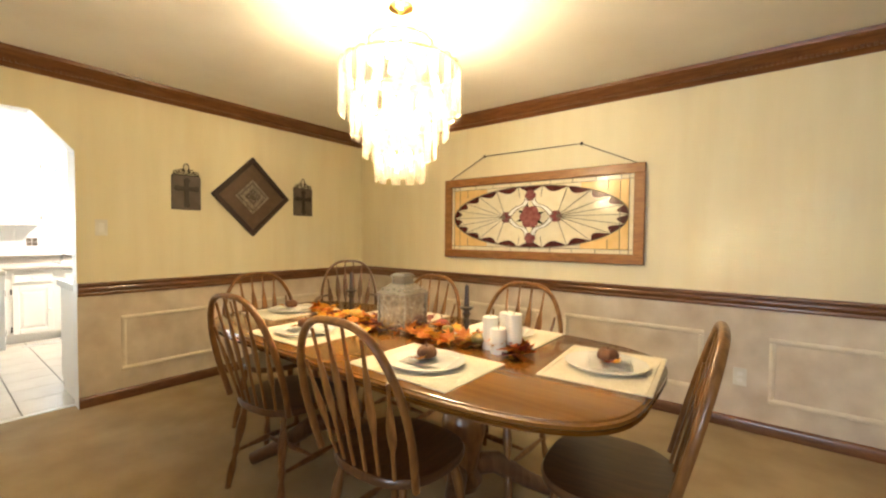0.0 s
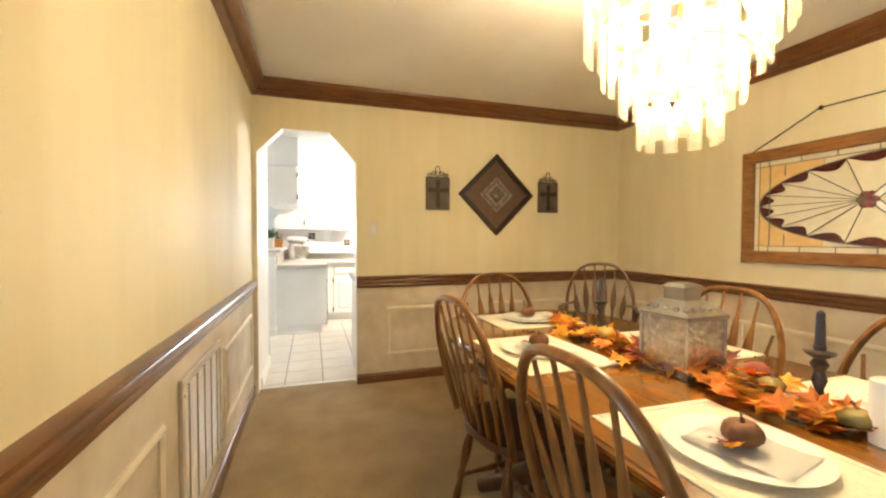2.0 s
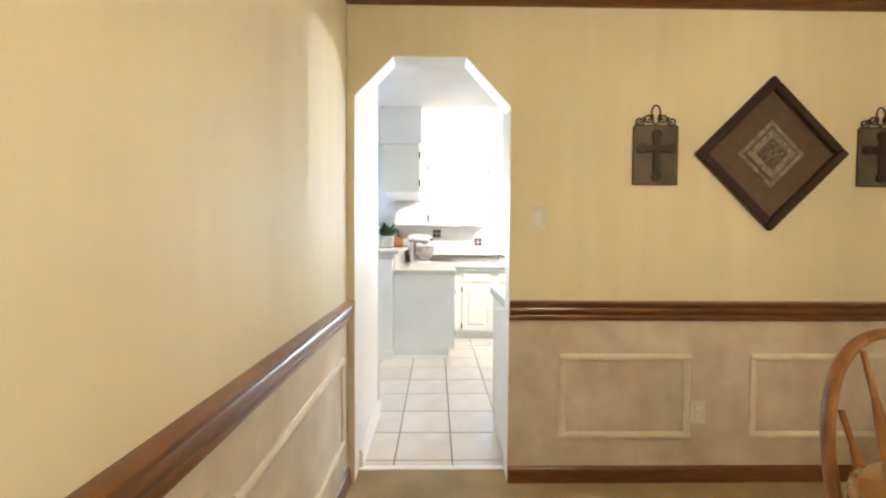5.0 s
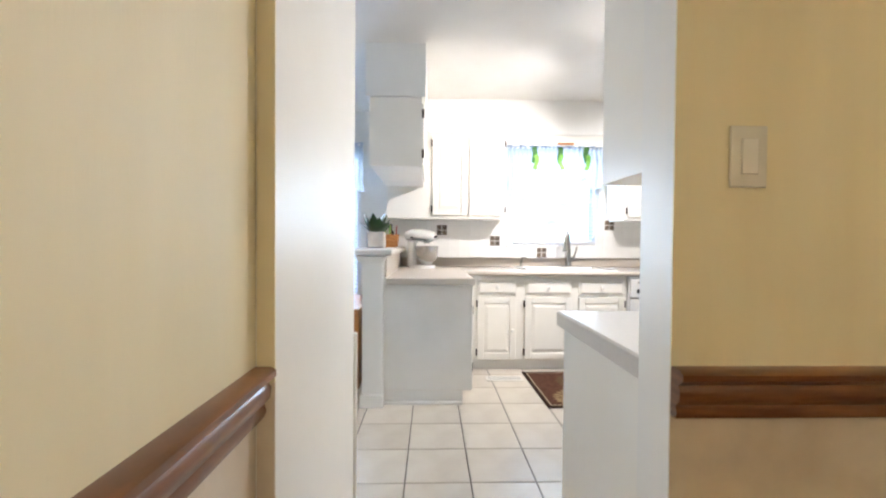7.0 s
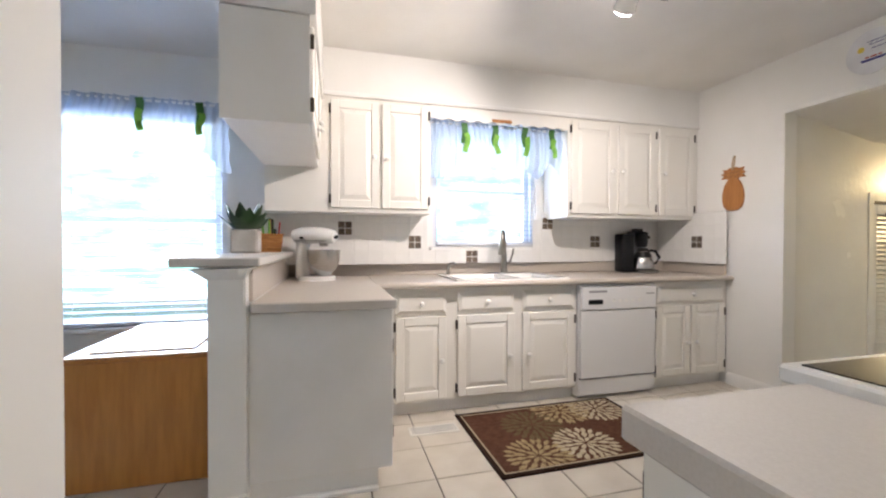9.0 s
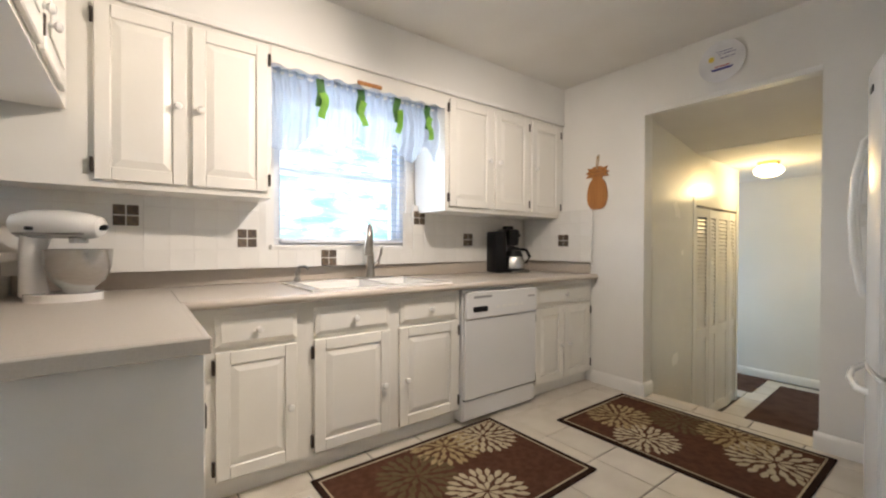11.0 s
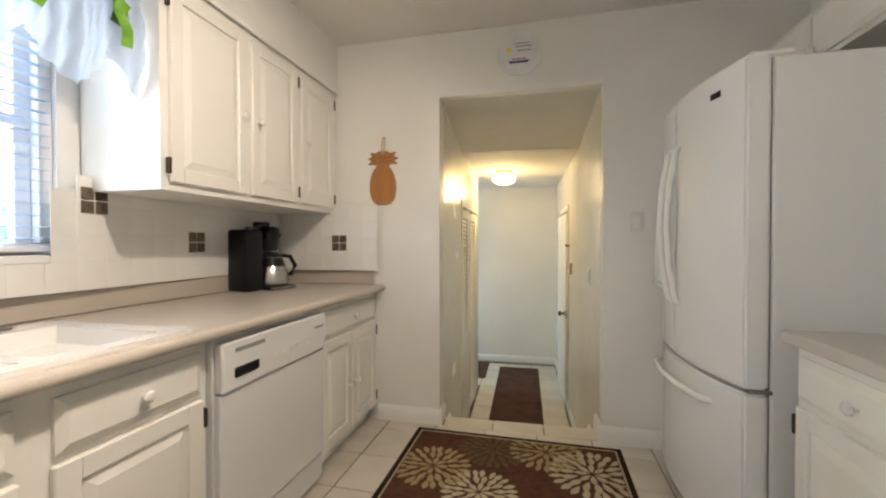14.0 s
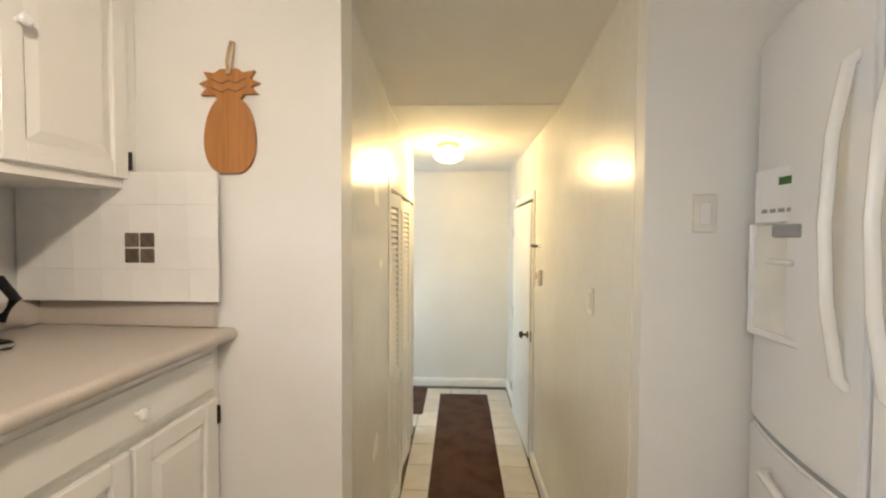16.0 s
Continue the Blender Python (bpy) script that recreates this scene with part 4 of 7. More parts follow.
for x0, x1, y0, y1 in ((sx0 - 0.03, sx0 + rim + 0.03, sy0 - 0.02, sy1 + 0.02), (sx1 - rim, sx1 + 0.01, sy0 - 0.02, sy1 + 0.02), (sx0 + rim + 0.03, sx1 - rim, sy0 - 0.02, sy0 + rim), (sx0 + rim + 0.03, sx1 - rim, sy1 - rim, sy1 + 0.02), (sx0 + rim + 0.03, sx1 - rim, ym - 0.02, ym + 0.02)):
    box(bm, x0, x1, y0, y1, CTOP + 0.0005, CTOP + 0.012)
part("rim", bm, "enamel", sink, smooth=None)
for y0, y1 in ((sy0 + rim, ym - 0.02), (ym + 0.02, sy1 - rim)):
    b_ = B()
    bx0, bx1, zb = sx0 + rim + 0.03, sx1 - rim, CTOP - 0.18
    t_ = [b_.verts.new(c) for c in ((bx0, y0, CTOP + 0.01), (bx1, y0, CTOP + 0.01), (bx1, y1, CTOP + 0.01), (bx0, y1, CTOP + 0.01))]
    l_ = [b_.verts.new(c) for c in ((bx0 + 0.03, y0 + 0.03, zb), (bx1 - 0.03, y0 + 0.03, zb), (bx1 - 0.03, y1 - 0.03, zb), (bx0 + 0.03, y1 - 0.03, zb))]
    for i in range(4):
        b_.faces.new((t_[i], t_[(i + 1) % 4], l_[(i + 1) % 4], l_[i]))
    b_.faces.new(l_)
    part("bowl", b_, "enamel", sink, smooth=None)
    part("drain", lathe(B(), [(0.035, zb + 0.001), (0.03, zb + 0.004), (0.01, zb + 0.002)], 16, pose((bx0 + bx1) / 2, (y0 + y1) / 2, 0)), "steel", sink)

faucet = thing("kitchen_faucet", "brushed nickel pull-down faucet with side lever", "faucet", place=(-8.115, 2.795, CTOP + 0.012))
part("deck_plate", box(B(), -0.028, 0.028, -0.13, 0.13, 0.0, 0.008, 0.006), "nickel", faucet)
part("body", lathe(B(), [(0.031, 0.008), (0.028, 0.03), (0.024, 0.06), (0.021, 0.17)], 20), "nickel", faucet)
arc = [(0.0, 0, 0.17), (0.0, 0, 0.25), (0.012, 0, 0.30), (0.045, 0, 0.335), (0.085, 0, 0.335), (0.115, 0, 0.305), (0.125, 0, 0.26)]
neck = part("neck", tube(B(), arc, 0.0165, 16, side=(0, 1, 0)), "nickel", faucet)
neck.matrix_basis = pose(0, 0, 0, 0, 0, -32)
spray = part("spray_head", tube(B(), [(0.125, 0, 0.27), (0.128, 0, 0.22), (0.132, 0, 0.17), (0.133, 0, 0.15)], [0.018, 0.021, 0.027, 0.026], 16, side=(0, 1, 0)), "nickel", faucet)
spray.matrix_basis = pose(0, 0, 0, 0, 0, -32)
part("lever", tube(B(), [(0.0, 0.015, 0.075), (0.0, 0.055, 0.095), (0.005, 0.075, 0.16), (0.005, 0.08, 0.20)], [0.014, 0.013, 0.009, 0.007], 12), "nickel", faucet)
soap = thing("soap_dispenser", "brushed nickel soap pump beside the sink", "soap pump", place=(-8.09, 2.315, CTOP + 0.012))
part("base", lathe(B(), [(0.02, 0), (0.019, 0.015), (0.012, 0.03), (0.012, 0.045), (0.017, 0.05), (0.014, 0.065)], 16), "nickel", soap)
part("spout", tube(B(), [(0, 0, 0.06), (0.01, 0.01, 0.085), (0.045, 0.03, 0.09), (0.065, 0.042, 0.075)], [0.009, 0.009, 0.008, 0.006], 10), "nickel", soap)

# stand mixer
mixer = thing("stand_mixer", "white stand mixer with a brushed steel bowl", "stand mixer", place=pose(-7.93, 1.325, CTOP, 0, 0, 68) @ Matrix.Scale(1.02, 4))
bm = B()
prism(bm, [(0.11 * math.cos(a) * (1.0 if math.cos(a) < 0 else 1.25), 0.10 * math.sin(a)) for a in [i * 2 * math.pi / 28 for i in range(28)]], 0.0, 0.03)
part("base", bm, "enamel", mixer)
part("column", tube(B(), [(-0.085, 0, 0.02), (-0.095, 0, 0.12), (-0.09, 0, 0.20), (-0.08, 0, 0.25)], [(0.05, 0.045), (0.042, 0.035), (0.045, 0.038), (0.05, 0.045)], 16, side=(1, 0, 0)), "enamel", mixer)
part("head", tube(B(), [(-0.155, 0, 0.29), (-0.14, 0, 0.292), (-0.08, 0, 0.30), (0.02, 0, 0.30), (0.10, 0, 0.292), (0.135, 0, 0.29), (0.15, 0, 0.288)], [(0.02, 0.02), (0.05, 0.045), (0.062, 0.055), (0.065, 0.056), (0.06, 0.05), (0.045, 0.04), (0.02, 0.02)], 20, side=(0, 0, 1)), "enamel", mixer)
part("band", tube(B(), [(-0.12, 0, 0.262), (0.10, 0, 0.262)], [(0.064, 0.006), (0.062, 0.006)], 16, side=(0, 0, 1)), "steel", mixer)
part("beater_shaft", lathe(B(), [(0.03, 0.225), (0.03, 0.245), (0.036, 0.25)], 16, pose(0.06, 0, 0)), "steel", mixer)
part("bowl", lathe(B(), [(0.035, 0.03), (0.045, 0.034), (0.05, 0.045), (0.085, 0.08), (0.103, 0.13), (0.108, 0.20), (0.112, 0.202), (0.105, 0.198), (0.09, 0.10)], 28, pose(0.06, 0, 0), closed=False), "steel", mixer)
part("knob", lathe(B(), [(0.01, 0), (0.012, 0.02), (0.008, 0.028)], 12, pose(0.14, -0.02, 0.285, 0, 80, 0)), "black", mixer)
part("speed_lever", lathe(B(), [(0.008, 0), (0.008, 0.025)], 10, pose(-0.06, -0.06, 0.28, 90)), "black", mixer)

# coffee maker
cm = thing("coffee_maker", "black drip coffee maker with a steel thermal carafe", "coffee maker", place=pose(-8.165, 4.08, CTOP, 0, 0, -12) @ Matrix.Scale(1.06, 4))
part("tower", box(B(), -0.075, 0.075, -0.125, -0.020, 0.0, 0.325, 0.015, segments=2), "black", cm)
part("hot_plate", box(B(), -0.085, 0.12, -0.015, 0.17, 0.0, 0.022, 0.008), "black", cm)
part("carafe", lathe(B(), [(0.082, 0.023), (0.092, 0.030), (0.093, 0.050), (0.083, 0.098), (0.072, 0.128)], 32, pose(0.025, 0.078, 0)), "steel", cm)
part("carafe_collar", lathe(B(), [(0.0735, 0.126), (0.066, 0.148), (0.056, 0.172)], 32, pose(0.025, 0.078, 0)), "black", cm, "black shoulder of the carafe")
part("carafe_ring", lathe(B(), [(0.055, 0.171), (0.057, 0.1735), (0.055, 0.176)], 32, pose(0.025, 0.078, 0)), "steel", cm, "bright steel rim")
part("carafe_lid", lathe(B(), [(0.054, 0.172), (0.052, 0.19), (0.03, 0.205)], 22, pose(0.025, 0.078, 0)), "black", cm)
part("carafe_handle", tube(B(), [(0.055, 0.12, 0.185), (0.080, 0.158, 0.178), (0.095, 0.182, 0.125), (0.078, 0.158, 0.07)], 0.013, 10), "black", cm)
part("brew_head", lathe(B(), [(0.038, 0.212), (0.046, 0.225), (0.052, 0.31), (0.05, 0.335), (0.03, 0.345)], 24, pose(0.02, 0.07, 0)), "black", cm)
part("column", box(B(), -0.085, -0.035, -0.013, 0.135, 0.0, 0.345, 0.008), "plastic_grey", cm, "grey plastic back column")
part("column_cap", box(B(), -0.06, -0.01, 0.02, 0.10, 0.345, 0.372, 0.005), "black", cm)
part("latch", box(B(), 0.0, 0.03, 0.118, 0.142, 0.285, 0.31, 0.004), "black", cm)
part("tray_edge", box(B(), 0.1195, 0.1225, -0.01, 0.165, 0.006, 0.016, 0.001), "steel", cm, "steel strip on the hot plate")

ORIGIN = HOME


# ---- dining room things ----
def bow_chair(label, scale=1.0, mat="oak", arms=False):
    c = thing("dining_chair", label, "chair", "chairs round the dining table")
    b_ = B()
    n = 40
    rows = []
    for r, z in ((0.0, 0.452), (0.55, 0.450), (0.85, 0.458), (0.97, 0.458), (1.0, 0.447), (0.98, 0.428), (0.85, 0.418), (0.0, 0.418)):
        ring = []
        for i in range(n):
            a = i * 2 * math.pi / n
            cx, cy = math.cos(a), math.sin(a)
            ex = abs(cx) ** 0.72 * math.copysign(1, cx)
            ey = abs(cy) ** 0.72 * math.copysign(1, cy)
            w = 0.238 - 0.025 * (cy < 0) * abs(cy)
            ring.append(b_.verts.new((ex * w * r, ey * 0.215 * r + 0.01, z)))
        rows.append(ring)
    for p, q in zip(rows, rows[1:]):
        for i in range(n):
            j = (i + 1) % n
            b_.faces.new((p[i], p[j], q[j], q[i]))
    bmesh.ops.remove_doubles(b_, verts=b_.verts, dist=0.0005)
    part("seat", b_, "seat_oak" if mat == "oak" else mat, c, "darker polished saddle seat", smooth=50)
    turned = [0.013, 0.014, 0.017, 0.019, 0.016, 0.011, 0.018, 0.012, 0.018, 0.02, 0.021, 0.019, 0.012, 0.014, 0.013]
    legs = []
    for sx in (-1, 1):
        for sy in (-1, 1):
            top, bot = Vector((sx * 0.145, 0.01 + sy * 0.14, 0.425)), Vector((sx * 0.205, 0.01 + sy * 0.205, 0.0))
            pts = [bot.lerp(top, k / 14) for k in range(15)]
            part("leg", tube(B(), pts, turned, 12), mat, c)
            legs.append((sx, sy, bot.lerp(top, 0.42)))
    mid = {}
    for sx in (-1, 1):
        a = next(p for x, y, p in legs if x == sx and y == -1)
        b2 = next(p for x, y, p in legs if x == sx and y == 1)
        pts = [a.lerp(b2, k / 8) for k in range(9)]
        part("stretcher", tube(B(), pts, [0.008, 0.009, 0.011, 0.014, 0.016, 0.014, 0.011, 0.009, 0.008], 10), mat, c)
        mid[sx] = a.lerp(b2, 0.5)
    pts = [mid[-1].lerp(mid[1], k / 8) for k in range(9)]
    part("stretcher", tube(B(), pts, [0.008, 0.009, 0.011, 0.014, 0.016, 0.014, 0.011, 0.009, 0.008], 10), mat, c)
    # bow: rises from the back of the seat, leaning
    def bow_at(u):
        a = math.pi * u
        s_ = math.sin(a)
        w = 0.230 * (abs(math.cos(a)) ** 0.62) * (1 if math.cos(a) < 0 else -1) * -1
        h = s_ ** 0.62
        bulge = 1 + 0.10 * math.sin(math.pi * min(1, h)) 
        return Vector((w * bulge * -1, -0.165 - 0.135 * h, 0.45 + 0.525 * h))
    pts = [bow_at(k / 36) for k in range(37)]
    part("bow", tube(B(), pts, [(0.0125, 0.015)] * 37, 10, side=(0, 1, 0.25)), mat, c)
    for k in range(6):
        u = (k - 2.5) / 2.5
        base = Vector((u * 0.140, -0.165 - 0.02 * (1 - u * u), 0.45))
        tx = u * 0.196
        h = min(1.0, (1 - (abs(tx) / 0.241) ** 2.6)) ** 0.42
        top = Vector((tx, -0.165 - 0.135 * h, 0.45 + 0.52 * h))
        prof = [(0.0, 0.007, 0.007), (0.18, 0.008, 0.007), (0.32, 0.009, 0.006), (0.42, 0.020, 0.005), (0.52, 0.0235, 0.005), (0.70, 0.016, 0.005), (0.80, 0.0075, 0.006), (1.0, 0.006, 0.006)]
        part("spindle", tube(B(), [base.lerp(top, s_) for s_, _, _ in prof], [(p, q) for _, p, q in prof], 10, side=(0, 1, 0)), mat, c)
    if arms:
        for sx in (-1, 1):
            part("arm", tube(B(), [(sx * 0.20, -0.23, 0.66), (sx * 0.255, -0.08, 0.665), (sx * 0.27, 0.08, 0.66), (sx * 0.25, 0.15, 0.655)], [(0.018, 0.011), (0.022, 0.011), (0.026, 0.011), (0.028, 0.011)], 10, side=(0, 0, 1)), mat, c)
            for y in (-0.02, 0.10):
                part("arm_post", tube(B(), [(sx * 0.19, y * 0.8, 0.45), (sx * 0.225, y, 0.55), (sx * 0.255, y, 0.655)], [0.011, 0.016, 0.009], 10), mat, c)
    return c


chair = bow_chair("golden oak bow-back arrow chair drawn up to the table")
chair.matrix_basis = pose(-2.29, 2.155, 0, 0, 0, 2)
for x, y, rz in ((-3.08, 2.19, 5), (-2.96, 2.92, 181), (-2.30, 2.92, 178), (-3.68, 2.495, -91)):
    copy_thing(chair, pose(x, y, 0, 0, 0, rz))
end_chair = copy_thing(chair, pose(-1.61, 2.51, 0, 0, 0, 96))
tagged(end_chair, "golden oak bow-back chair angled at the table end")
corner_chair = bow_chair("dark oak bow-back armchair standing in the room corner", mat="oak_dark", arms=True)
corner_chair.matrix_basis = pose(-4.18, 3.475, 0, 0, 0, 231) @ Matrix.Scale(1.02, 4)

# table
TX, TY, TZ = -2.665, 2.53, 0.76
table = thing("dining_table", "golden oak pedestal dining table with rounded corners", "dining table")


def rounded(hx, hy, p, n=72):
    out = []
    for i in range(n):
        a = i * 2 * math.pi / n
        ca, sa = math.cos(a), math.sin(a)
        out.append((hx * abs(ca) ** (2 / p) * math.copysign(1, ca), hy * abs(sa) ** (2 / p) * math.copysign(1, sa)))
    return out


bm = B()
levels = [(0.0, -0.038), (0.012, -0.036), (0.006, -0.026), (0.0, -0.022), (0.0, -0.012), (0.008, -0.008), (0.010, -0.003), (0.020, 0.0)]
levels = [(0.03, -0.040)] + levels
rings = [[bm.verts.new((TX + x, TY + y, TZ + z)) for x, y in rounded(1.185 - d, 0.535 - d, 4.2)] for d, z in levels]
for p, q in zip(rings, rings[1:]):
    for i in range(len(p)):
        j = (i + 1) % len(p)
        bm.faces.new((p[i], p[j], q[j], q[i]))
bm.faces.new(rings[-1]), bm.faces.new(list(reversed(rings[0])))
part("tabletop", bm, "oak_top", table, smooth=30)
for dx in (-0.005, -0.31, 0.30):
    part("leaf_joint", box(B(), TX + dx - 0.0012, TX + dx + 0.0012, TY - 0.50, TY + 0.50, TZ, TZ + 0.0006), "oak_dark", table)
bm = B()
rings = [[bm.verts.new((TX + x, TY + y, TZ + z)) for x, y in rounded(1.02, 0.40, 4.2)] for z in (-0.115, -0.04)]
for i in range(len(rings[0])):
    j = (i + 1) % len(rings[0])
    bm.faces.new((rings[0][i], rings[0][j], rings[1][j], rings[1][i]))
part("apron", bm, "oak", table)
for px in (TX - 0.42, TX + 0.42):
    part("pedestal", lathe(B(), [(0.07, 0.14), (0.085, 0.17), (0.06, 0.22), (0.075, 0.30), (0.10, 0.40), (0.09, 0.47), (0.055, 0.52), (0.075, 0.56), (0.09, 0.60), (0.12, 0.645)], 24, pose(px, TY, 0)), "oak", table)
    for sy in (-1, 1):
        sx = 0.35 if px > TX else -0.35
        part("foot", tube(B(), [(px, TY + sy * 0.04, 0.22), (px + sx * 0.2, TY + sy * 0.16, 0.20), (px + sx * 0.5, TY + sy * 0.28, 0.10), (px + sx * 0.8, TY + sy * 0.38, 0.035)], [(0.045, 0.05), (0.04, 0.05), (0.035, 0.038), (0.03, 0.033)], 12), "oak_dark", table)
part("center_beam", box(B(), TX - 0.42, TX + 0.42, TY - 0.03, TY + 0.03, 0.16, 0.24, 0.008), "oak", table)


# place settings
def placemat(x, y, rz):
    mat = thing("placemat", "cream linen placemat with a stitched hem on the table", "placemat", "placemats", place=pose(x, y, TZ, 0, 0, rz))
    part("cloth", box(B(), -0.216, 0.216, -0.166, 0.166, 0.0, 0.0034, 0.001), "linen", mat)
    for x0, x1, y0, y1 in ((-0.235, 0.235, -0.184, -0.1665), (-0.235, 0.235, 0.1665, 0.184), (-0.235, -0.2165, -0.166, 0.166), (0.2165, 0.235, -0.166, 0.166)):
        part("hem", box(B(), x0, x1, y0, y1, 0.0, 0.0042, 0.0014), "linen", mat)
    z = TZ + 0.004
    solid("dinner_plate", lathe(B(), [(0.095, 0), (0.10, 0.003), (0.144, 0.013), (0.147, 0.016), (0.142, 0.0165), (0.105, 0.010), (0.01, 0.009)], 40), "china", "round white china plate on a placemat", "plate", "plates", place=(x, y, z))
    b_ = B()
    k = 12
    g = [[b_.verts.new((-0.095 + 0.19 * i / k, -0.075 + 0.15 * j / k, 0.0185 + 0.0015 * noise.noise(Vector((i * 0.4 + x * 7, j * 0.4, y * 5))) + 0.0010 * math.sin(i * 0.9) * math.cos(j * 0.35))) for j in range(k + 1)] for i in range(k + 1)]
    for i in range(k):
        for j in range(k):
            b_.faces.new((g[i][j], g[i + 1][j], g[i + 1][j + 1], g[i][j + 1]))
    bmesh.ops.solidify(b_, geom=list(b_.faces), thickness=0.004)
    solid("napkin", b_, "napkin", "folded white napkin laid on a plate", "napkin", "napkins", place=pose(x + 0.015, y, z - 0.002, 0, 0, rz + 14), smooth=70)
    p = thing("pumpkin", "small brown decorative pumpkin on a napkin", "pumpkin", "pumpkins", place=pose(x + 0.01, y - 0.01, z + 0.024, 0, 0, x * 40) @ Matrix.Scale(0.82, 4))
    b_ = B()
    n = 40
    prof = [(0.012, 0.004), (0.034, 0.004), (0.045, 0.014), (0.048, 0.028), (0.044, 0.042), (0.03, 0.054), (0.012, 0.052)]
    rings_ = [[b_.verts.new((r * (1 - 0.10 * abs(math.sin(4.5 * a))) * math.cos(a), r * (1 - 0.10 * abs(math.sin(4.5 * a))) * math.sin(a), h)) for a in [i * 2 * math.pi / n for i in range(n)]] for r, h in prof]
    for q, w in zip(rings_, rings_[1:]):
        for i in range(n):
            j = (i + 1) % n
            b_.faces.new((q[i], q[j], w[j], w[i]))
    b_.faces.new(rings_[-1]), b_.faces.new(list(reversed(rings_[0])))
    part("body", b_, "pumpkin", p, smooth=60)
    part("stem", tube(B(), [(0, 0, 0.05), (0.002, 0, 0.064), (0.008, 0.002, 0.074)], [0.006, 0.0045, 0.004], 8), "oak_dark", p)
    for q in range(3):
        lf = leaf_mesh(0.034, ("leaf_orange", "leaf_red", "leaf_gold")[q])
        o = new("leaf", lf)
        o.parent = p
        o.matrix_basis = pose(0.055 + 0.01 * q, -0.03 + 0.028 * q, 0.008 + 0.006 * q, 12, -18, 40 * q + 10)


LEAF = {}


def leaf_mesh(r, mat):
    if (r, mat) in LEAF:
        return LEAF[r, mat]
    b_ = B()
    tips = [(90, 1.0), (60, 0.55), (42, 0.95), (20, 0.5), (2, 0.8), (-30, 0.4), (-62, 0.55), (-90, 0.22)]
    tips = tips + [(180 - a, d) for a, d in reversed(tips[1:-1])]
    c = b_.verts.new((0, 0, 0))
    ring = [b_.verts.new((r * d * math.cos(radians(a)), r * d * math.sin(radians(a)), 0.22 * r * (d - 0.4) * (1 if k % 3 else -1))) for k, (a, d) in enumerate(tips)]
    for i in range(len(ring)):
        b_.faces.new((c, ring[i], ring[(i + 1) % len(ring)]))
    bmesh.ops.solidify(b_, geom=list(b_.faces), thickness=0.0008)
    LEAF[r, mat] = mesh_of(b_, mat, "leaf")
    return LEAF[r, mat]


for x, y, rz in ((-2.215, 2.235, -1), (-3.0, 2.243, 1), (-1.675, 2.632, 94), (-3.565, 2.515, 90), (-2.93, 2.845, 0), (-2.22, 2.845, 0)):
    placemat(x, y, rz)

# leaf garland
garland = thing("leaf_garland", "orange, gold and russet artificial maple leaf garland along the table", "leaf garland", place=(0.02, 0.04, TZ))
rnd = random.Random(11)
part("vine", tube(B(), [(-3.42 + 1.48 * k / 30, 2.545 + 0.05 * math.sin(k * 0.8), 0.012 + 0.006 * math.sin(k * 1.7)) for k in range(31)], 0.004, 7), "oak_dark", garland)
for k in range(150):
    u = rnd.random()
    x = -3.45 + 1.49 * u
    y = 2.535 + 0.03 * math.sin(u * 24) + rnd.gauss(0, 0.062)
    o = new("leaf", leaf_mesh(rnd.choice((0.05, 0.06, 0.07)), rnd.choice(("leaf_orange", "leaf_orange", "leaf_red", "leaf_gold", "leaf_gold"))))
    o.parent = garland
    o.matrix_basis = pose(x, y, 0.014 + rnd.random() * 0.030, rnd.uniform(-26, 26), rnd.uniform(-26, 26), rnd.uniform(0, 360))
for x, y, m_, s_ in ((-3.04, 2.59, "gourd_orange", 0.036), (-2.19, 2.56, "gourd_green", 0.032), (-2.40, 2.61, "gourd_green", 0.030), (-2.50, 2.70, "leaf_red", 0.034)):
    g = thing("gourd", "small ribbed ornamental gourd among the leaves", "gourd", "gourds", place=pose(x, y, TZ + 0.02, 0, 0, x * 80))
    b_ = B()
    n = 32
    prof = [(0.2, 0.0), (0.8, 0.08), (1.0, 0.5), (0.9, 0.9), (0.5, 1.2), (0.2, 1.25)]
    rr = [[b_.verts.new((s_ * r * (1 - 0.07 * abs(math.sin(4 * a))) * math.cos(a) * 1.25, s_ * r * (1 - 0.07 * abs(math.sin(4 * a))) * math.sin(a), s_ * h)) for a in [i * 2 * math.pi / n for i in range(n)]] for r, h in prof]
    for q, w in zip(rr, rr[1:]):
        for i in range(n):
            j = (i + 1) % n
            b_.faces.new((q[i], q[j], w[j], w[i]))
    b_.faces.new(rr[-1]), b_.faces.new(list(reversed(rr[0])))
    part("body", b_, m_, g, smooth=60)
    part("stem", tube(B(), [(0, 0, s_ * 1.22), (0.004, 0, s_ * 1.5), (0.012, 0, s_ * 1.7)], [0.005, 0.004, 0.004], 7), "oak_dark", g)

# lantern
lan = thing("lantern", "square mercury-glass lantern with a domed silver top", "lantern", place=pose(-2.66, 2.575, TZ, 0, 0, 3) @ Matrix.Scale(0.91, 4))
part("base", box(B(), -0.10, 0.10, -0.10, 0.10, 0, 0.012, 0.003), "steel", lan)
for sx, sy, rz in ((0, -1, 0), (1, 0, 90), (0, 1, 180), (-1, 0, 270)):
    pn = part("glass_panel", box(B(), -0.088, 0.088, -0.002, 0.002, 0.012, 0.205), "lantern", lan, "embossed mercury-glass panel")
    pn.matrix_basis = pose(sx * 0.092, sy * 0.092, 0, 0, 0, rz)
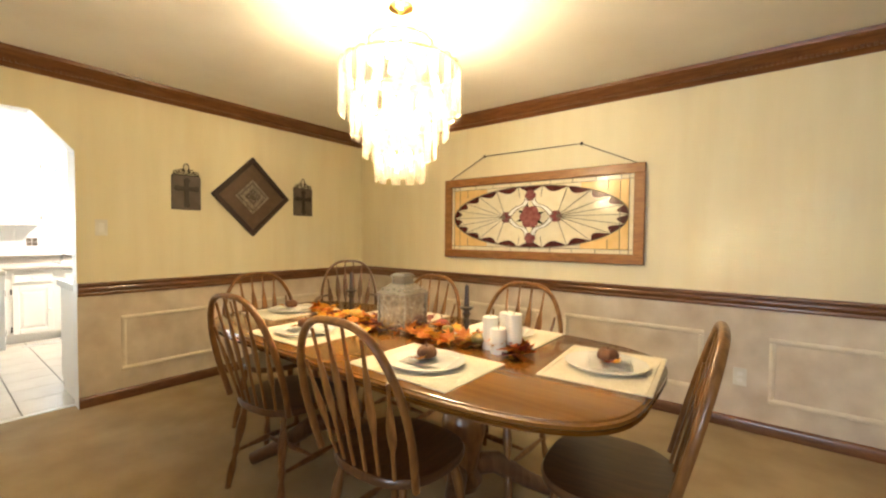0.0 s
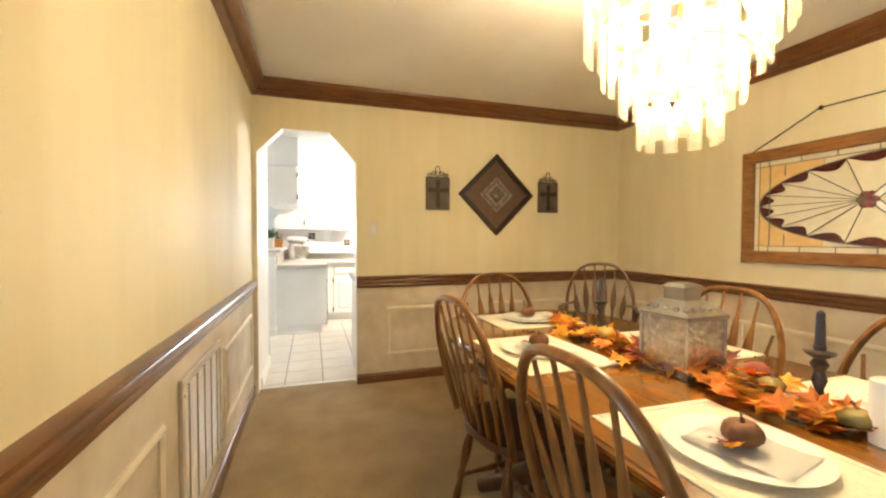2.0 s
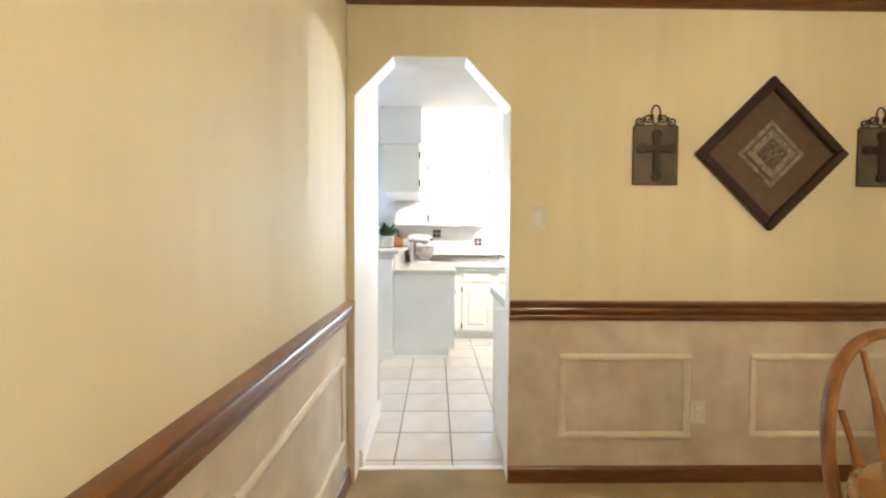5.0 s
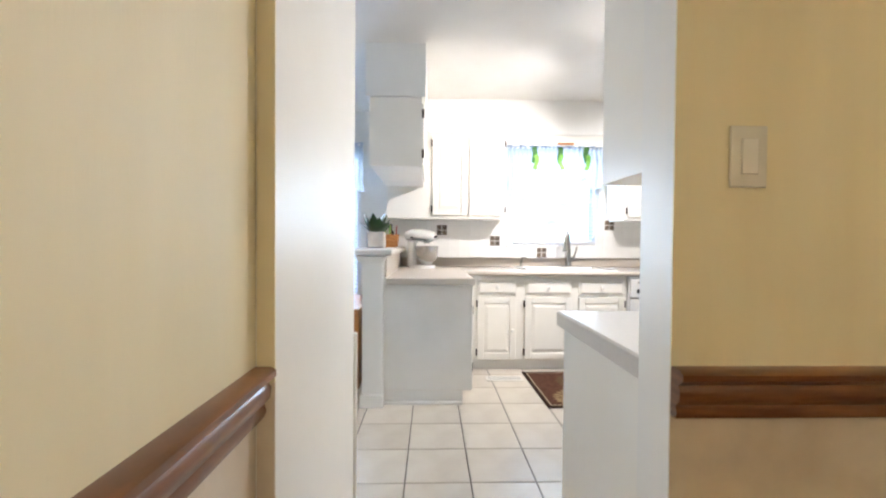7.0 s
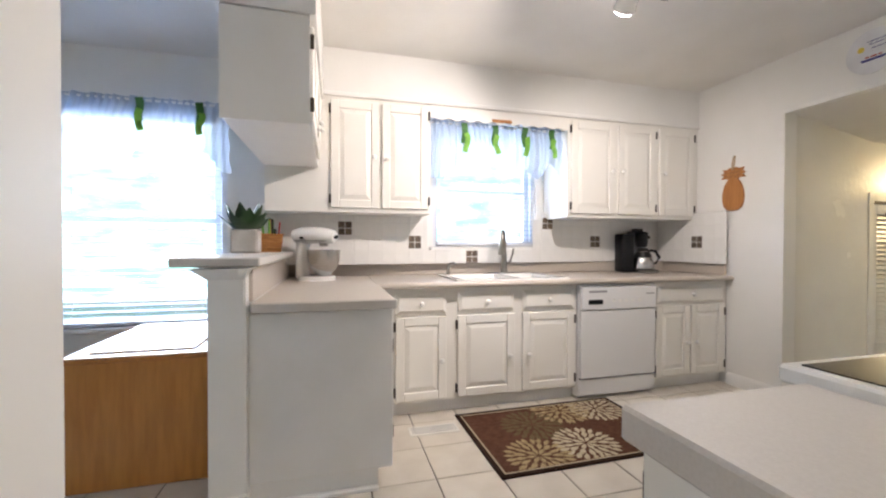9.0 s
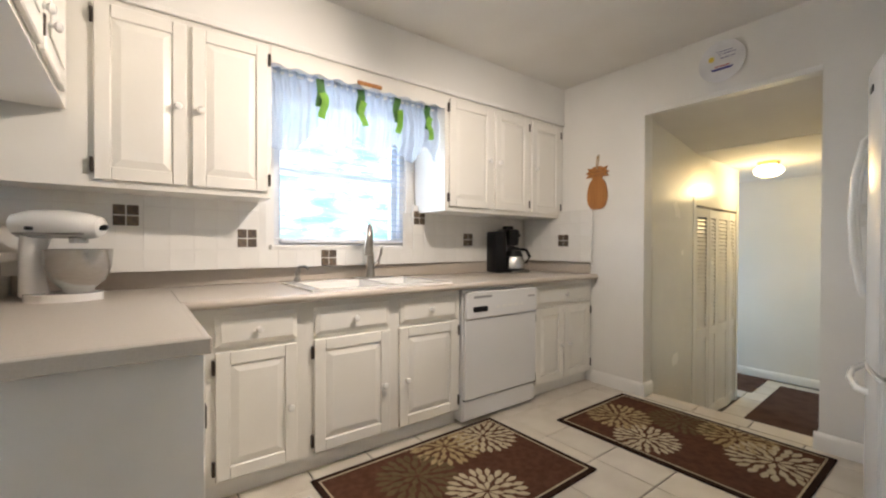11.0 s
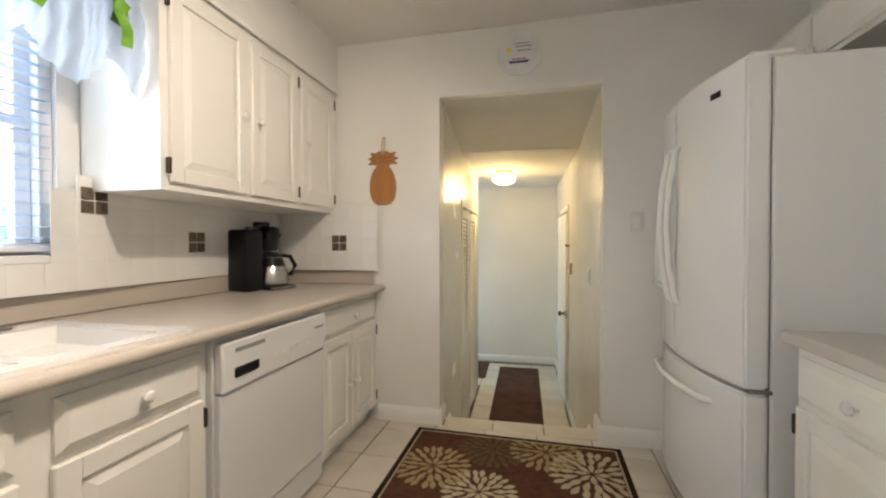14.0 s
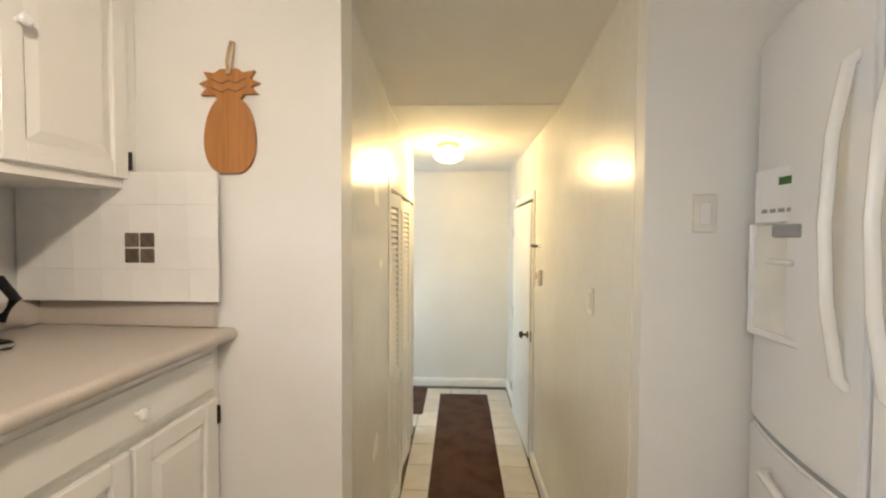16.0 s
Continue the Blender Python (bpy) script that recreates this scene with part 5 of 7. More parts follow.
for sx in (-1, 1):
    for sy in (-1, 1):
        part("corner_post", box(B(), sx * 0.094 - 0.006, sx * 0.094 + 0.006, sy * 0.094 - 0.006, sy * 0.094 + 0.006, 0.01, 0.21, 0.002), "steel", lan)
bm = B()
for s0, z0, s1, z1 in ((0.104, 0.205, 0.104, 0.218), (0.104, 0.218, 0.055, 0.262), (0.055, 0.262, 0.050, 0.268), (0.042, 0.268, 0.042, 0.305), (0.05, 0.305, 0.05, 0.312), (0.05, 0.312, 0.03, 0.325)):
    a = [bm.verts.new((x * s0, y * s0, z0)) for x, y in ((-1, -1), (1, -1), (1, 1), (-1, 1))]
    b = [bm.verts.new((x * s1, y * s1, z1)) for x, y in ((-1, -1), (1, -1), (1, 1), (-1, 1))]
    for i in range(4):
        bm.faces.new((a[i], a[(i + 1) % 4], b[(i + 1) % 4], b[i]))
    bm.faces.new(b)
part("roof", bm, "steel", lan, smooth=None)
for k in range(16):
    a = k * 2 * math.pi / 16
    part("bead", lathe(B(), [(0.004, 0), (0.011, 0.004), (0.011, 0.010), (0.004, 0.014)], 10, pose(0.078 * max(-1, min(1, 1.4 * math.cos(a))), 0.078 * max(-1, min(1, 1.4 * math.sin(a))), 0.232)), "steel", lan)


def candlestick(x, y):
    c = thing("candlestick", "dark pewter candlestick holding a dark taper candle", "candlestick", "candlesticks", place=(x, y, TZ))
    part("stick", lathe(B(), [(0.040, 0), (0.042, 0.006), (0.025, 0.014), (0.010, 0.024), (0.016, 0.04), (0.009, 0.06), (0.017, 0.085), (0.011, 0.105), (0.020, 0.125), (0.012, 0.138), (0.030, 0.150), (0.034, 0.156), (0.012, 0.160), (0.014, 0.172)], 20), "pewter", c)
    part("candle", lathe(B(), [(0.0115, 0.165), (0.011, 0.19), (0.009, 0.255), (0.003, 0.262)], 14), "taper", c, "dark purple taper")
    return c


candlestick(-3.165, 2.66), candlestick(-2.298, 2.622)
for x, y, h, r in ((-2.080, 2.538, 0.105, 0.033), (-2.040, 2.597, 0.162, 0.034), (-2.142, 2.577, 0.140, 0.034), (-2.103, 2.653, 0.152, 0.033)):
    c = thing("pillar_candle", "ivory wax pillar candle among the leaves", "candle", "pillar candles", place=(x, y, TZ))
    part("wax", lathe(B(), [(r, 0), (r, h - 0.004), (r - 0.006, h), (r - 0.012, h - 0.006), (0.002, h - 0.010)], 28), "wax", c)
    part("wick", tube(B(), [(0, 0, h - 0.012), (0.001, 0, h + 0.004)], 0.0012, 6), "black", c)

# chandelier
CHX, CHY = -2.69, 2.58
ch = thing("chandelier", "brass chandelier with tiers of clear acrylic prisms, lit", "chandelier", place=(CHX, CHY, 0))
part("canopy", lathe(B(), [(0.065, DCEIL), (0.062, DCEIL - 0.012), (0.03, DCEIL - 0.03), (0.008, DCEIL - 0.036)], 24), "brass", ch)
bm = B()
for k in range(7):
    a = DCEIL - 0.036 - k * 0.026
    pts = [(0.007 * math.cos(t_) * (k % 2 == 0), 0.007 * math.cos(t_) * (k % 2), a - 0.015 + 0.017 * math.sin(t_)) for t_ in [i * 2 * math.pi / 12 for i in range(13)]]
    tube(bm, pts, 0.0022, 6, caps=False)
part("chain", bm, "brass", ch)
part("stem", tube(B(), [(0, 0, 2.24), (0, 0, 1.60)], 0.008, 10), "brass", ch)
tiers = [(0.162, 2.118, 2.228, 12), (0.300, 1.850, 2.095, 22), (0.243, 1.742, 1.95, 18), (0.182, 1.64, 1.82, 14), (0.122, 1.518, 1.68, 10)]
for r, z0, z1, n in tiers:
    part("ring", tube(B(), [(r * math.cos(i * 2 * math.pi / 40), r * math.sin(i * 2 * math.pi / 40), z1 - 0.012) for i in range(41)], 0.005, 6, caps=False), "brass", ch)
    w = min(0.028, math.pi * r / n * 0.64)
    b_ = B()
    hexa = [(-w, 0), (-w * 0.55, -0.007), (w * 0.55, -0.007), (w, 0), (w * 0.55, 0.007), (-w * 0.55, 0.007)]
    lo = [b_.verts.new((x * 0.97, y * 0.8, z0)) for x, y in hexa]
    md = [b_.verts.new((x, y, z0 + 0.006)) for x, y in hexa]
    hi = [b_.verts.new((x, y, z1 - 0.008)) for x, y in hexa]
    tp = [b_.verts.new((x * 0.8, y * 0.6, z1)) for x, y in hexa]
    for p, q in ((lo, md), (md, hi), (hi, tp)):
        for i in range(6):
            b_.faces.new((p[i], p[(i + 1) % 6], q[(i + 1) % 6], q[i]))
    b_.faces.new(lo), b_.faces.new(tp)
    me = mesh_of(b_, "crystal", "prism")
    for k in range(n):
        a = k * 2 * math.pi / n
        o = new("prism", me)
        o.parent = ch
        o.matrix_basis = pose(r * math.cos(a), r * math.sin(a), 0, 0, 0, math.degrees(a) + 90)
bulb = mesh_of(lathe(B(), [(0.006, 0), (0.014, 0.02), (0.018, 0.04), (0.013, 0.065), (0.003, 0.085)], 12), "bulb", "bulb", 60)
for r, z, n in ((0.20, 1.94, 8), (0.10, 1.78, 5), (0.05, 1.60, 3), (0.07, 2.13, 3)):
    for k in range(n):
        o = new("bulb", bulb)
        o.parent = ch
        o.matrix_basis = pose(r * math.cos(k * 2 * math.pi / n + 0.2), r * math.sin(k * 2 * math.pi / n + 0.2), z)

# stained glass panel on the north wall
SGY = 4.318
SX0, SX1, SZ0, SZ1 = -3.72, -1.89, 1.045, 1.80
sg = thing("stained_glass_panel", "oak-framed stained glass panel with plum scallops and roses, hung on cord", "stained glass")
fw = 0.075
for x0, x1, z0, z1 in ((SX0, SX1, SZ0, SZ0 + fw), (SX0, SX1, SZ1 - fw, SZ1), (SX0, SX0 + fw, SZ0 + fw, SZ1 - fw), (SX1 - fw, SX1, SZ0 + fw, SZ1 - fw)):
    part("frame", box(B(), x0, x1, SGY - 0.018, 4.338, z0, z1, 0.005), "frame_oak", sg)
GX, GZ = (SX0 + SX1) / 2, (SZ0 + SZ1) / 2
HX, HZ2 = (SX1 - SX0) / 2 - fw, (SZ1 - SZ0) / 2 - fw


def flat(b_, pts, depth):
    """A glass piece: an outline on the panel, a few millimetres thick."""
    lo = [b_.verts.new((GX + x, SGY + 0.012, GZ + z)) for x, z in pts]
    hi = [b_.verts.new((GX + x, SGY + 0.010 - depth, GZ + z)) for x, z in pts]
    n = len(lo)
    b_.faces.new(lo), b_.faces.new(list(reversed(hi)))
    for i in range(n):
        b_.faces.new((lo[i], lo[(i + 1) % n], hi[(i + 1) % n], hi[i]))


def came(b_, pts, r=0.0026):
    tube(b_, [(GX + x, SGY + 0.003, GZ + z) for x, z in pts], r, 6)


part("clear_field", box(B(), GX - HX, GX + HX, SGY + 0.012, SGY + 0.018, GZ - HZ2, GZ + HZ2), "glass_clear", sg, "pale textured glass")
EA, EB = HX - 0.035, HZ2 - 0.035
for sx in (-1, 1):
    for x0, x1 in ((HX - 0.10, HX - 0.035), (HX - 0.19, HX - 0.10), (HX - 0.40, HX - 0.19)):
        for sz in (-1, 1):
            zb = lambda x: 0.0 if x >= EA else EB * math.sqrt(1 - (x / EA) ** 2)
            pts = [(x0, zb(x0) + 0.004), (x1, zb(min(x1, EA)) + 0.004), (x1, HZ2 - 0.035), (x0, HZ2 - 0.035)]
            b_ = B()
            flat(b_, [(sx * x, sz * z) for x, z in pts], 0.002)
            part("glass_piece", b_, "glass_amber", sg, "amber glass")
NS = 22
for k in range(NS):
    a0, a1 = k * 2 * math.pi / NS, (k + 1) * 2 * math.pi / NS
    out = [(EA * math.cos(a0 + (a1 - a0) * i / 6), EB * math.sin(a0 + (a1 - a0) * i / 6)) for i in range(7)]
    inn = [(EA * math.cos(a0 + (a1 - a0) * i / 8) * (1 - 0.10 * math.sin(math.pi * i / 8)), EB * math.sin(a0 + (a1 - a0) * i / 8) * (1 - 0.19 * math.sin(math.pi * i / 8))) for i in range(8, -1, -1)]
    b_ = B()
    flat(b_, out + inn[1:-1], 0.003)
    part("glass_piece", b_, "glass_plum", sg, "plum scallop")
b_ = B()
for k in range(NS):
    a = k * 2 * math.pi / NS
    src = (math.copysign(0.24, math.cos(a)), 0.0) if abs(math.cos(a)) > 0.35 else (0.10 * math.copysign(1, math.cos(a)), 0.17 * math.copysign(1, math.sin(a)))
    came(b_, [src, (EA * math.cos(a), EB * math.sin(a))])
came(b_, [(EA * math.cos(i * 2 * math.pi / 80), EB * math.sin(i * 2 * math.pi / 80)) for i in range(81)], 0.004)
for sz in (-1, 1):
    came(b_, [(-HX, sz * (HZ2 - 0.035)), (HX, sz * (HZ2 - 0.035))])
    for k in range(9):
        x = -HX + 2 * HX * (k + 0.5) / 9
        came(b_, [(x, sz * (HZ2 - 0.035)), (x, sz * HZ2)])
for sx in (-1, 1):
    came(b_, [(sx * (HX - 0.035), -HZ2), (sx * (HX - 0.035), HZ2)])
    came(b_, [(sx * (HX - 0.10), -HZ2 + 0.035), (sx * (HX - 0.10), HZ2 - 0.035)])
    came(b_, [(sx * (HX - 0.19), 0.19), (sx * (HX - 0.19), HZ2 - 0.035)])
    came(b_, [(sx * (HX - 0.19), -0.19), (sx * (HX - 0.19), -HZ2 + 0.035)])
part("lead_came", b_, "lead", sg, "thin lead came lines")
for sx in (-1, 1):
    for sz in (-1, 1):
        b_ = B()
        pts = []
        for i in range(9):
            u = i / 8
            pts.append((0.215 - 0.10 * math.sin(u * math.pi / 2) - 0.07 * u, 0.02 + 0.15 * u + 0.02 * math.sin(u * 6)))
        loop = pts + [(x - 0.035, z - 0.012) for x, z in reversed(pts)]
        flat(b_, [(sx * x, sz * z) for x, z in loop], 0.004)
        part("glass_piece", b_, "napkin", sg, "milky ribbon glass")
        b_ = B()
        came(b_, [(sx * x, sz * z) for x, z in loop + loop[:1]], 0.0032)
        part("ribbon_lead", b_, "lead", sg)
def rose(cx, cz, r, leaves):
    if leaves:
        for k in range(8):
            a = k * math.pi / 4 + 0.3
            b_ = B()
            flat(b_, [(cx + r * 0.7 * math.cos(a - 0.3), cz + r * 0.7 * math.sin(a - 0.3)), (cx + r * 1.45 * math.cos(a), cz + r * 1.45 * math.sin(a)), (cx + r * 0.7 * math.cos(a + 0.3), cz + r * 0.7 * math.sin(a + 0.3))], 0.003)
            part("glass_piece", b_, "glass_green", sg, "dark green leaf")
    for k in range(6):
        a = k * math.pi / 3
        b_ = B()
        flat(b_, [(cx + r * 0.55 * math.cos(a) + r * 0.48 * math.cos(q), cz + r * 0.55 * math.sin(a) + r * 0.48 * math.sin(q)) for q in [i * 2 * math.pi / 10 for i in range(10)]], 0.0035 + 0.0004 * k)
        part("glass_piece", b_, "glass_rose", sg, "rose petal")
    b_ = B()
    flat(b_, [(cx + r * 0.35 * math.cos(q), cz + r * 0.35 * math.sin(q)) for q in [i * 2 * math.pi / 10 for i in range(10)]], 0.007)
    part("glass_piece", b_, "glass_rose", sg, "rose centre")


rose(0, 0, 0.098, True)
for cx, cz in ((-0.235, 0), (0.235, 0), (0, 0.185), (0, -0.185)):
    rose(cx, cz, 0.05, False)
part("cord", tube(B(), [(SX0 + 0.06, SGY, SZ1), (-3.275, SGY + 0.008, 1.997), (-2.37, SGY + 0.008, 1.997), (SX1 - 0.06, SGY, SZ1)], 0.004, 6), "iron", sg)
for x in (-3.275, -2.37):
    part("hook", lathe(B(), [(0.012, 0), (0.014, 0.006), (0.006, 0.02)], 12, pose(x, 4.338, 1.997, 90)), "iron", sg)


# wall art on the west wall
def cross_plaque(y):
    p = thing("cross_plaque", "dark slate wall plaque with a raised cross and wire scrolls", "wall plaque", "cross plaques", place=(-5.0, y, 1.588))
    part("board", box(B(), 0.0, 0.014, -0.108, 0.108, -0.14, 0.14, 0.003), "slate", p)
    b_ = B()
    box(b_, 0.014, 0.024, -0.018, 0.018, -0.10, 0.10, 0.004)
    box(b_, 0.014, 0.0235, -0.07, 0.07, 0.015, 0.05, 0.004)
    for yy, zz in ((0, 0.10), (0, -0.10), (-0.07, 0.033), (0.07, 0.033)):
        lathe(b_, [(0.024, 0.014), (0.024, 0.023), (0.012, 0.025)], 10, Matrix.Translation((0, yy, zz)) @ Matrix.Rotation(radians(90), 4, "Y"))
    part("cross", b_, "iron", p, "dark bronze cross")
    for sy in (-1, 1):
        for r, cy, cz in ((0.024, 0.078, 0.163), (0.026, 0.035, 0.178)):
            pts = [(0.008, sy * (cy + r * (1 - 0.045 * i) * math.cos(i * 0.55 + 2.2)), cz + r * (1 - 0.045 * i) * math.sin(i * 0.55 + 2.2)) for i in range(18)]
            part("scroll", tube(B(), pts, 0.0035, 6), "iron", p)
    part("finial", tube(B(), [(0.008, 0.022 * math.sin(i * math.pi / 8), 0.195 + 0.045 * math.cos(i * math.pi / 8)) for i in range(17)], 0.0035, 6), "iron", p)
    part("wire_base", tube(B(), [(0.008, -0.10, 0.143), (0.008, 0.10, 0.143)], 0.0035, 6), "iron", p)
    return p


cross_plaque(2.437), cross_plaque(3.53)
dia = thing("diamond_picture", "dark-framed square picture hung as a diamond, carved relief in the middle", "framed picture", place=pose(-5.0, 2.995, 1.600) @ Matrix.Rotation(radians(45), 4, "X"))
h = 0.262
for y0, y1, z0, z1 in ((-h, h, -h, -h + 0.045), (-h, h, h - 0.045, h), (-h, -h + 0.045, -h + 0.045, h - 0.045), (h - 0.045, h, -h + 0.045, h - 0.045)):
    part("frame", box(B(), 0.0, 0.03, y0, y1, z0, z1, 0.006), "dark_frame", dia)
part("mat", box(B(), 0.002, 0.010, -h + 0.045, h - 0.045, -h + 0.045, h - 0.045), "mat_board", dia, "taupe mat")
for s_, d, m_ in ((0.115, 0.014, "stone_relief"), (0.095, 0.017, "slate"), (0.085, 0.019, "stone_relief"), (0.055, 0.022, "slate")):
    part("relief_square", box(B(), 0.010, d, -s_, s_, -s_, s_, 0.002), m_, dia)
for k in range(8):
    a = k * math.pi / 4
    part("relief_petal", tube(B(), [(0.022, 0.008 * math.cos(a), 0.008 * math.sin(a)), (0.026, 0.03 * math.cos(a), 0.03 * math.sin(a)), (0.022, 0.052 * math.cos(a), 0.052 * math.sin(a))], [0.003, 0.011, 0.003], 8), "stone_relief", dia)


def wall_plate(name, m, label, toggle="rocker", group="wall plates"):
    """A plate 70 x 115 mm facing local +x."""
    p = thing(name, label, "switch" if name == "light_switch" else "outlet", group, place=m)
    part("plate", box(B(), 0, 0.005, -0.036, 0.036, -0.058, 0.058, 0.002), "switch", p)
    if name == "light_switch":
        part("rocker", box(B(), 0.005, 0.009, -0.017, 0.017, -0.034, 0.034, 0.002), "enamel", p)
    else:
        for z in (-0.02, 0.02):
            part("socket", box(B(), 0.005, 0.0075, -0.016, 0.016, z - 0.014, z + 0.014, 0.003), "enamel", p)
    return p


wall_plate("light_switch", pose(-5.0, 1.882, 1.287), "ivory rocker light switch beside the archway")
wall_plate("power_outlet", pose(-5.0, 2.675, 0.345), "ivory power outlet on the wainscot")
wall_plate("power_outlet", pose(-1.306, 4.34, 0.345, 0, 0, -90), "ivory power outlet on the wainscot")
ORIGIN = KITCHEN
wall_plate("power_outlet", pose(WX + 0.011, 1.65, 1.092), "ivory power outlet on the tiled backsplash")
wall_plate("power_outlet", pose(WX + 0.011, 3.33, 1.06), "ivory power outlet on the tiled backsplash")
wall_plate("light_switch", pose(-6.047, NY, 1.262, 0, 0, -90), "white rocker switch beside the refrigerator")
ORIGIN = HALL
wall_plate("light_switch", pose(OX1, 4.99, 0.912, 0, 0, 180), "white light switch on the hall wall")
ORIGIN = KITCHEN

# ---- kitchen: range side ----
RX = -5.565
rc = thing("range_counter", "grey-beige laminate counter end beside the range", "countertop", "counters on the range side")
part("top", box(B(), RX, KE - 0.002, 1.88, 2.27, CTOP - 0.055, CTOP, 0.006), "counter2", rc)
bu = thing("base_cabinet", "white base cabinet with a plain end panel by the archway", "base cabinet", "base cabinets on the range side")
part("body", box(B(), -5.535, KE - 0.002, 1.90, 2.27, 0.09, CTOP - 0.056), "cabinet", bu, smooth=None)
part("toe_kick", box(B(), -5.48, KE - 0.002, 1.90, 2.27, 0.0, 0.09), "white_trim", bu, smooth=None)
panel_door(bu, -5.535, 1.93, 2.25, 0.105, 0.80, (2.21, 0.5), 1.922, sx=-1)
rng = thing("kitchen_range", "white range with black glass cooktop", "range")
part("body", box(B(), -5.575, KE - 0.002, 2.275, 3.03, 0.03, 0.86), "appliance", rng, smooth=None)
part("cooktop_frame", box(B(), -5.615, KE - 0.002, 2.273, 3.032, 0.86, 0.895, 0.006), "enamel", rng)
part("cooktop_glass", box(B(), -5.59, -5.075, 2.30, 3.005, 0.895, 0.8975), "black_glass", rng, "black glass cooktop")
part("oven_door", box(B(), -5.61, -5.575, 2.29, 3.015, 0.20, 0.74, 0.008), "appliance", rng)
part("oven_window", box(B(), -5.613, -5.609, 2.40, 2.90, 0.32, 0.60), "black_glass", rng)
part("oven_handle", tube(B(), [(-5.61, 2.33, 0.70), (-5.655, 2.35, 0.71), (-5.665, 2.65, 0.712), (-5.655, 2.95, 0.71), (-5.61, 2.97, 0.70)], 0.014, 12), "enamel", rng)
part("drawer", box(B(), -5.605, -5.575, 2.29, 3.015, 0.05, 0.185, 0.006), "appliance", rng)
part("backguard", box(B(), -5.045, KE - 0.002, 2.275, 3.03, 0.895, 1.06, 0.01), "appliance", rng)
solid("dish_towel", box(B(), -5.69, -5.673, 2.70, 2.92, 0.34, 0.735, 0.007, segments=2), "blue_cloth", "blue dish towel hanging over the oven handle", "towel")
rc2 = thing("range_counter", "grey-beige laminate counter between range and refrigerator", "countertop", "counters on the range side")
part("top", box(B(), -5.84, KE - 0.002, 3.04, 3.54, CTOP - 0.038, CTOP, 0.006), "counter2", rc2)
bu2 = thing("base_cabinet", "white base cabinet with drawer next to the refrigerator", "base cabinet", "base cabinets on the range side")
part("body", box(B(), -5.79, KE - 0.002, 3.045, 3.535, 0.09, CTOP - 0.04), "cabinet", bu2, smooth=None)
part("toe_kick", box(B(), -5.73, KE - 0.002, 3.045, 3.535, 0.0, 0.09), "white_trim", bu2, smooth=None)
panel_door(bu2, -5.79, 3.065, 3.515, 0.668, 0.80, (3.26, 0.735), None, "drawer_front", sx=-1)
panel_door(bu2, -5.79, 3.065, 3.515, 0.105, 0.648, (3.11, 0.36), 3.522, sx=-1)
for y0, y1, z0, lab in ((1.90, 2.27, 1.285, "white wall cabinet beside the range hood"), (2.27, 3.03, 1.75, "short white wall cabinet above the range"), (3.03, 3.53, 1.33, "white wall cabinet next to the refrigerator")):
    u = thing("wall_cabinet", lab, "wall cabinet", "wall cabinets on the range side")
    part("body", box(B(), -5.23, KE - 0.002, y0, y1, z0, 2.085), "cabinet", u, smooth=None)
    panel_door(u, -5.23, y0 + 0.025, y1 - 0.025, z0 + 0.03, 2.05, (y1 - 0.06, z0 + 0.12), None if y0 < 2 else y0 + 0.018, sx=-1)
fc = thing("wall_cabinet", "white cabinet above the refrigerator", "wall cabinet", "wall cabinets on the range side")
part("body", box(B(), -5.50, KE - 0.002, 3.54, 4.50, 1.86, 2.085), "cabinet", fc, smooth=None)
panel_door(fc, -5.50, 3.57, 4.005, 1.88, 2.06, (3.97, 1.91), 3.562, sx=-1)
panel_door(fc, -5.50, 4.02, 4.46, 1.88, 2.06, (4.05, 1.91), 4.468, sx=-1)
setting("soffit_range", box(B(), -5.24, KE, 1.88, NY, 2.089, CEIL), "white_wall", "white boxed soffit on the range wall", "soffit")

ORIGIN = KITCHEN @ Matrix.Translation((0.036, 0.10, 0))
# refrigerator: curved french doors above a freezer drawer
FY0, FY1 = 3.505, 4.41
fr = thing("refrigerator", "white french-door refrigerator with curved doors and a bottom freezer", "refrigerator")
part("body", box(B(), -5.865, -5.16, FY0 + 0.005, FY1 - 0.005, 0.03, 1.755, 0.006), "appliance", fr)


def curved_front(y0, y1, z0, z1, n=10):
    b_ = B()
    yc, hw = (FY0 + FY1) / 2, (FY1 - FY0) / 2
    cols = []
    for i in range(n + 1):
        y = y0 + (y1 - y0) * i / n
        x = -5.945 - 0.080 * (1 - ((y - yc) / hw) ** 2)
        cols.append([b_.verts.new(c) for c in ((-5.872, y, z0), (x, y, z0), (x, y, z1), (-5.872, y, z1))])
    for p, q in zip(cols, cols[1:]):
        for i in range(4):
            b_.faces.new((p[i], p[(i + 1) % 4], q[(i + 1) % 4], q[i]))
    b_.faces.new(cols[0]), b_.faces.new(cols[-1])
    bmesh.ops.recalc_face_normals(b_, faces=b_.faces)
    es = [e for e in b_.edges if len(e.link_faces) == 2 and e.calc_face_angle(0) > 0.8]
    bmesh.ops.bevel(b_, geom=es, offset=0.008, segments=2, affect="EDGES")
    return b_


yc = (FY0 + FY1) / 2
dl = part("door", curved_front(yc + 0.004, FY1, 0.655, 1.765), "appliance", fr)
dr = part("door", curved_front(FY0, yc - 0.004, 0.655, 1.765), "appliance", fr)
fz = part("freezer_drawer", curved_front(FY0, FY1, 0.07, 0.640, 20), "appliance", fr)
part("gasket", box(B(), -5.873, -5.864, FY0 + 0.012, FY1 - 0.012, 0.06, 1.75), "plastic_grey", fr)
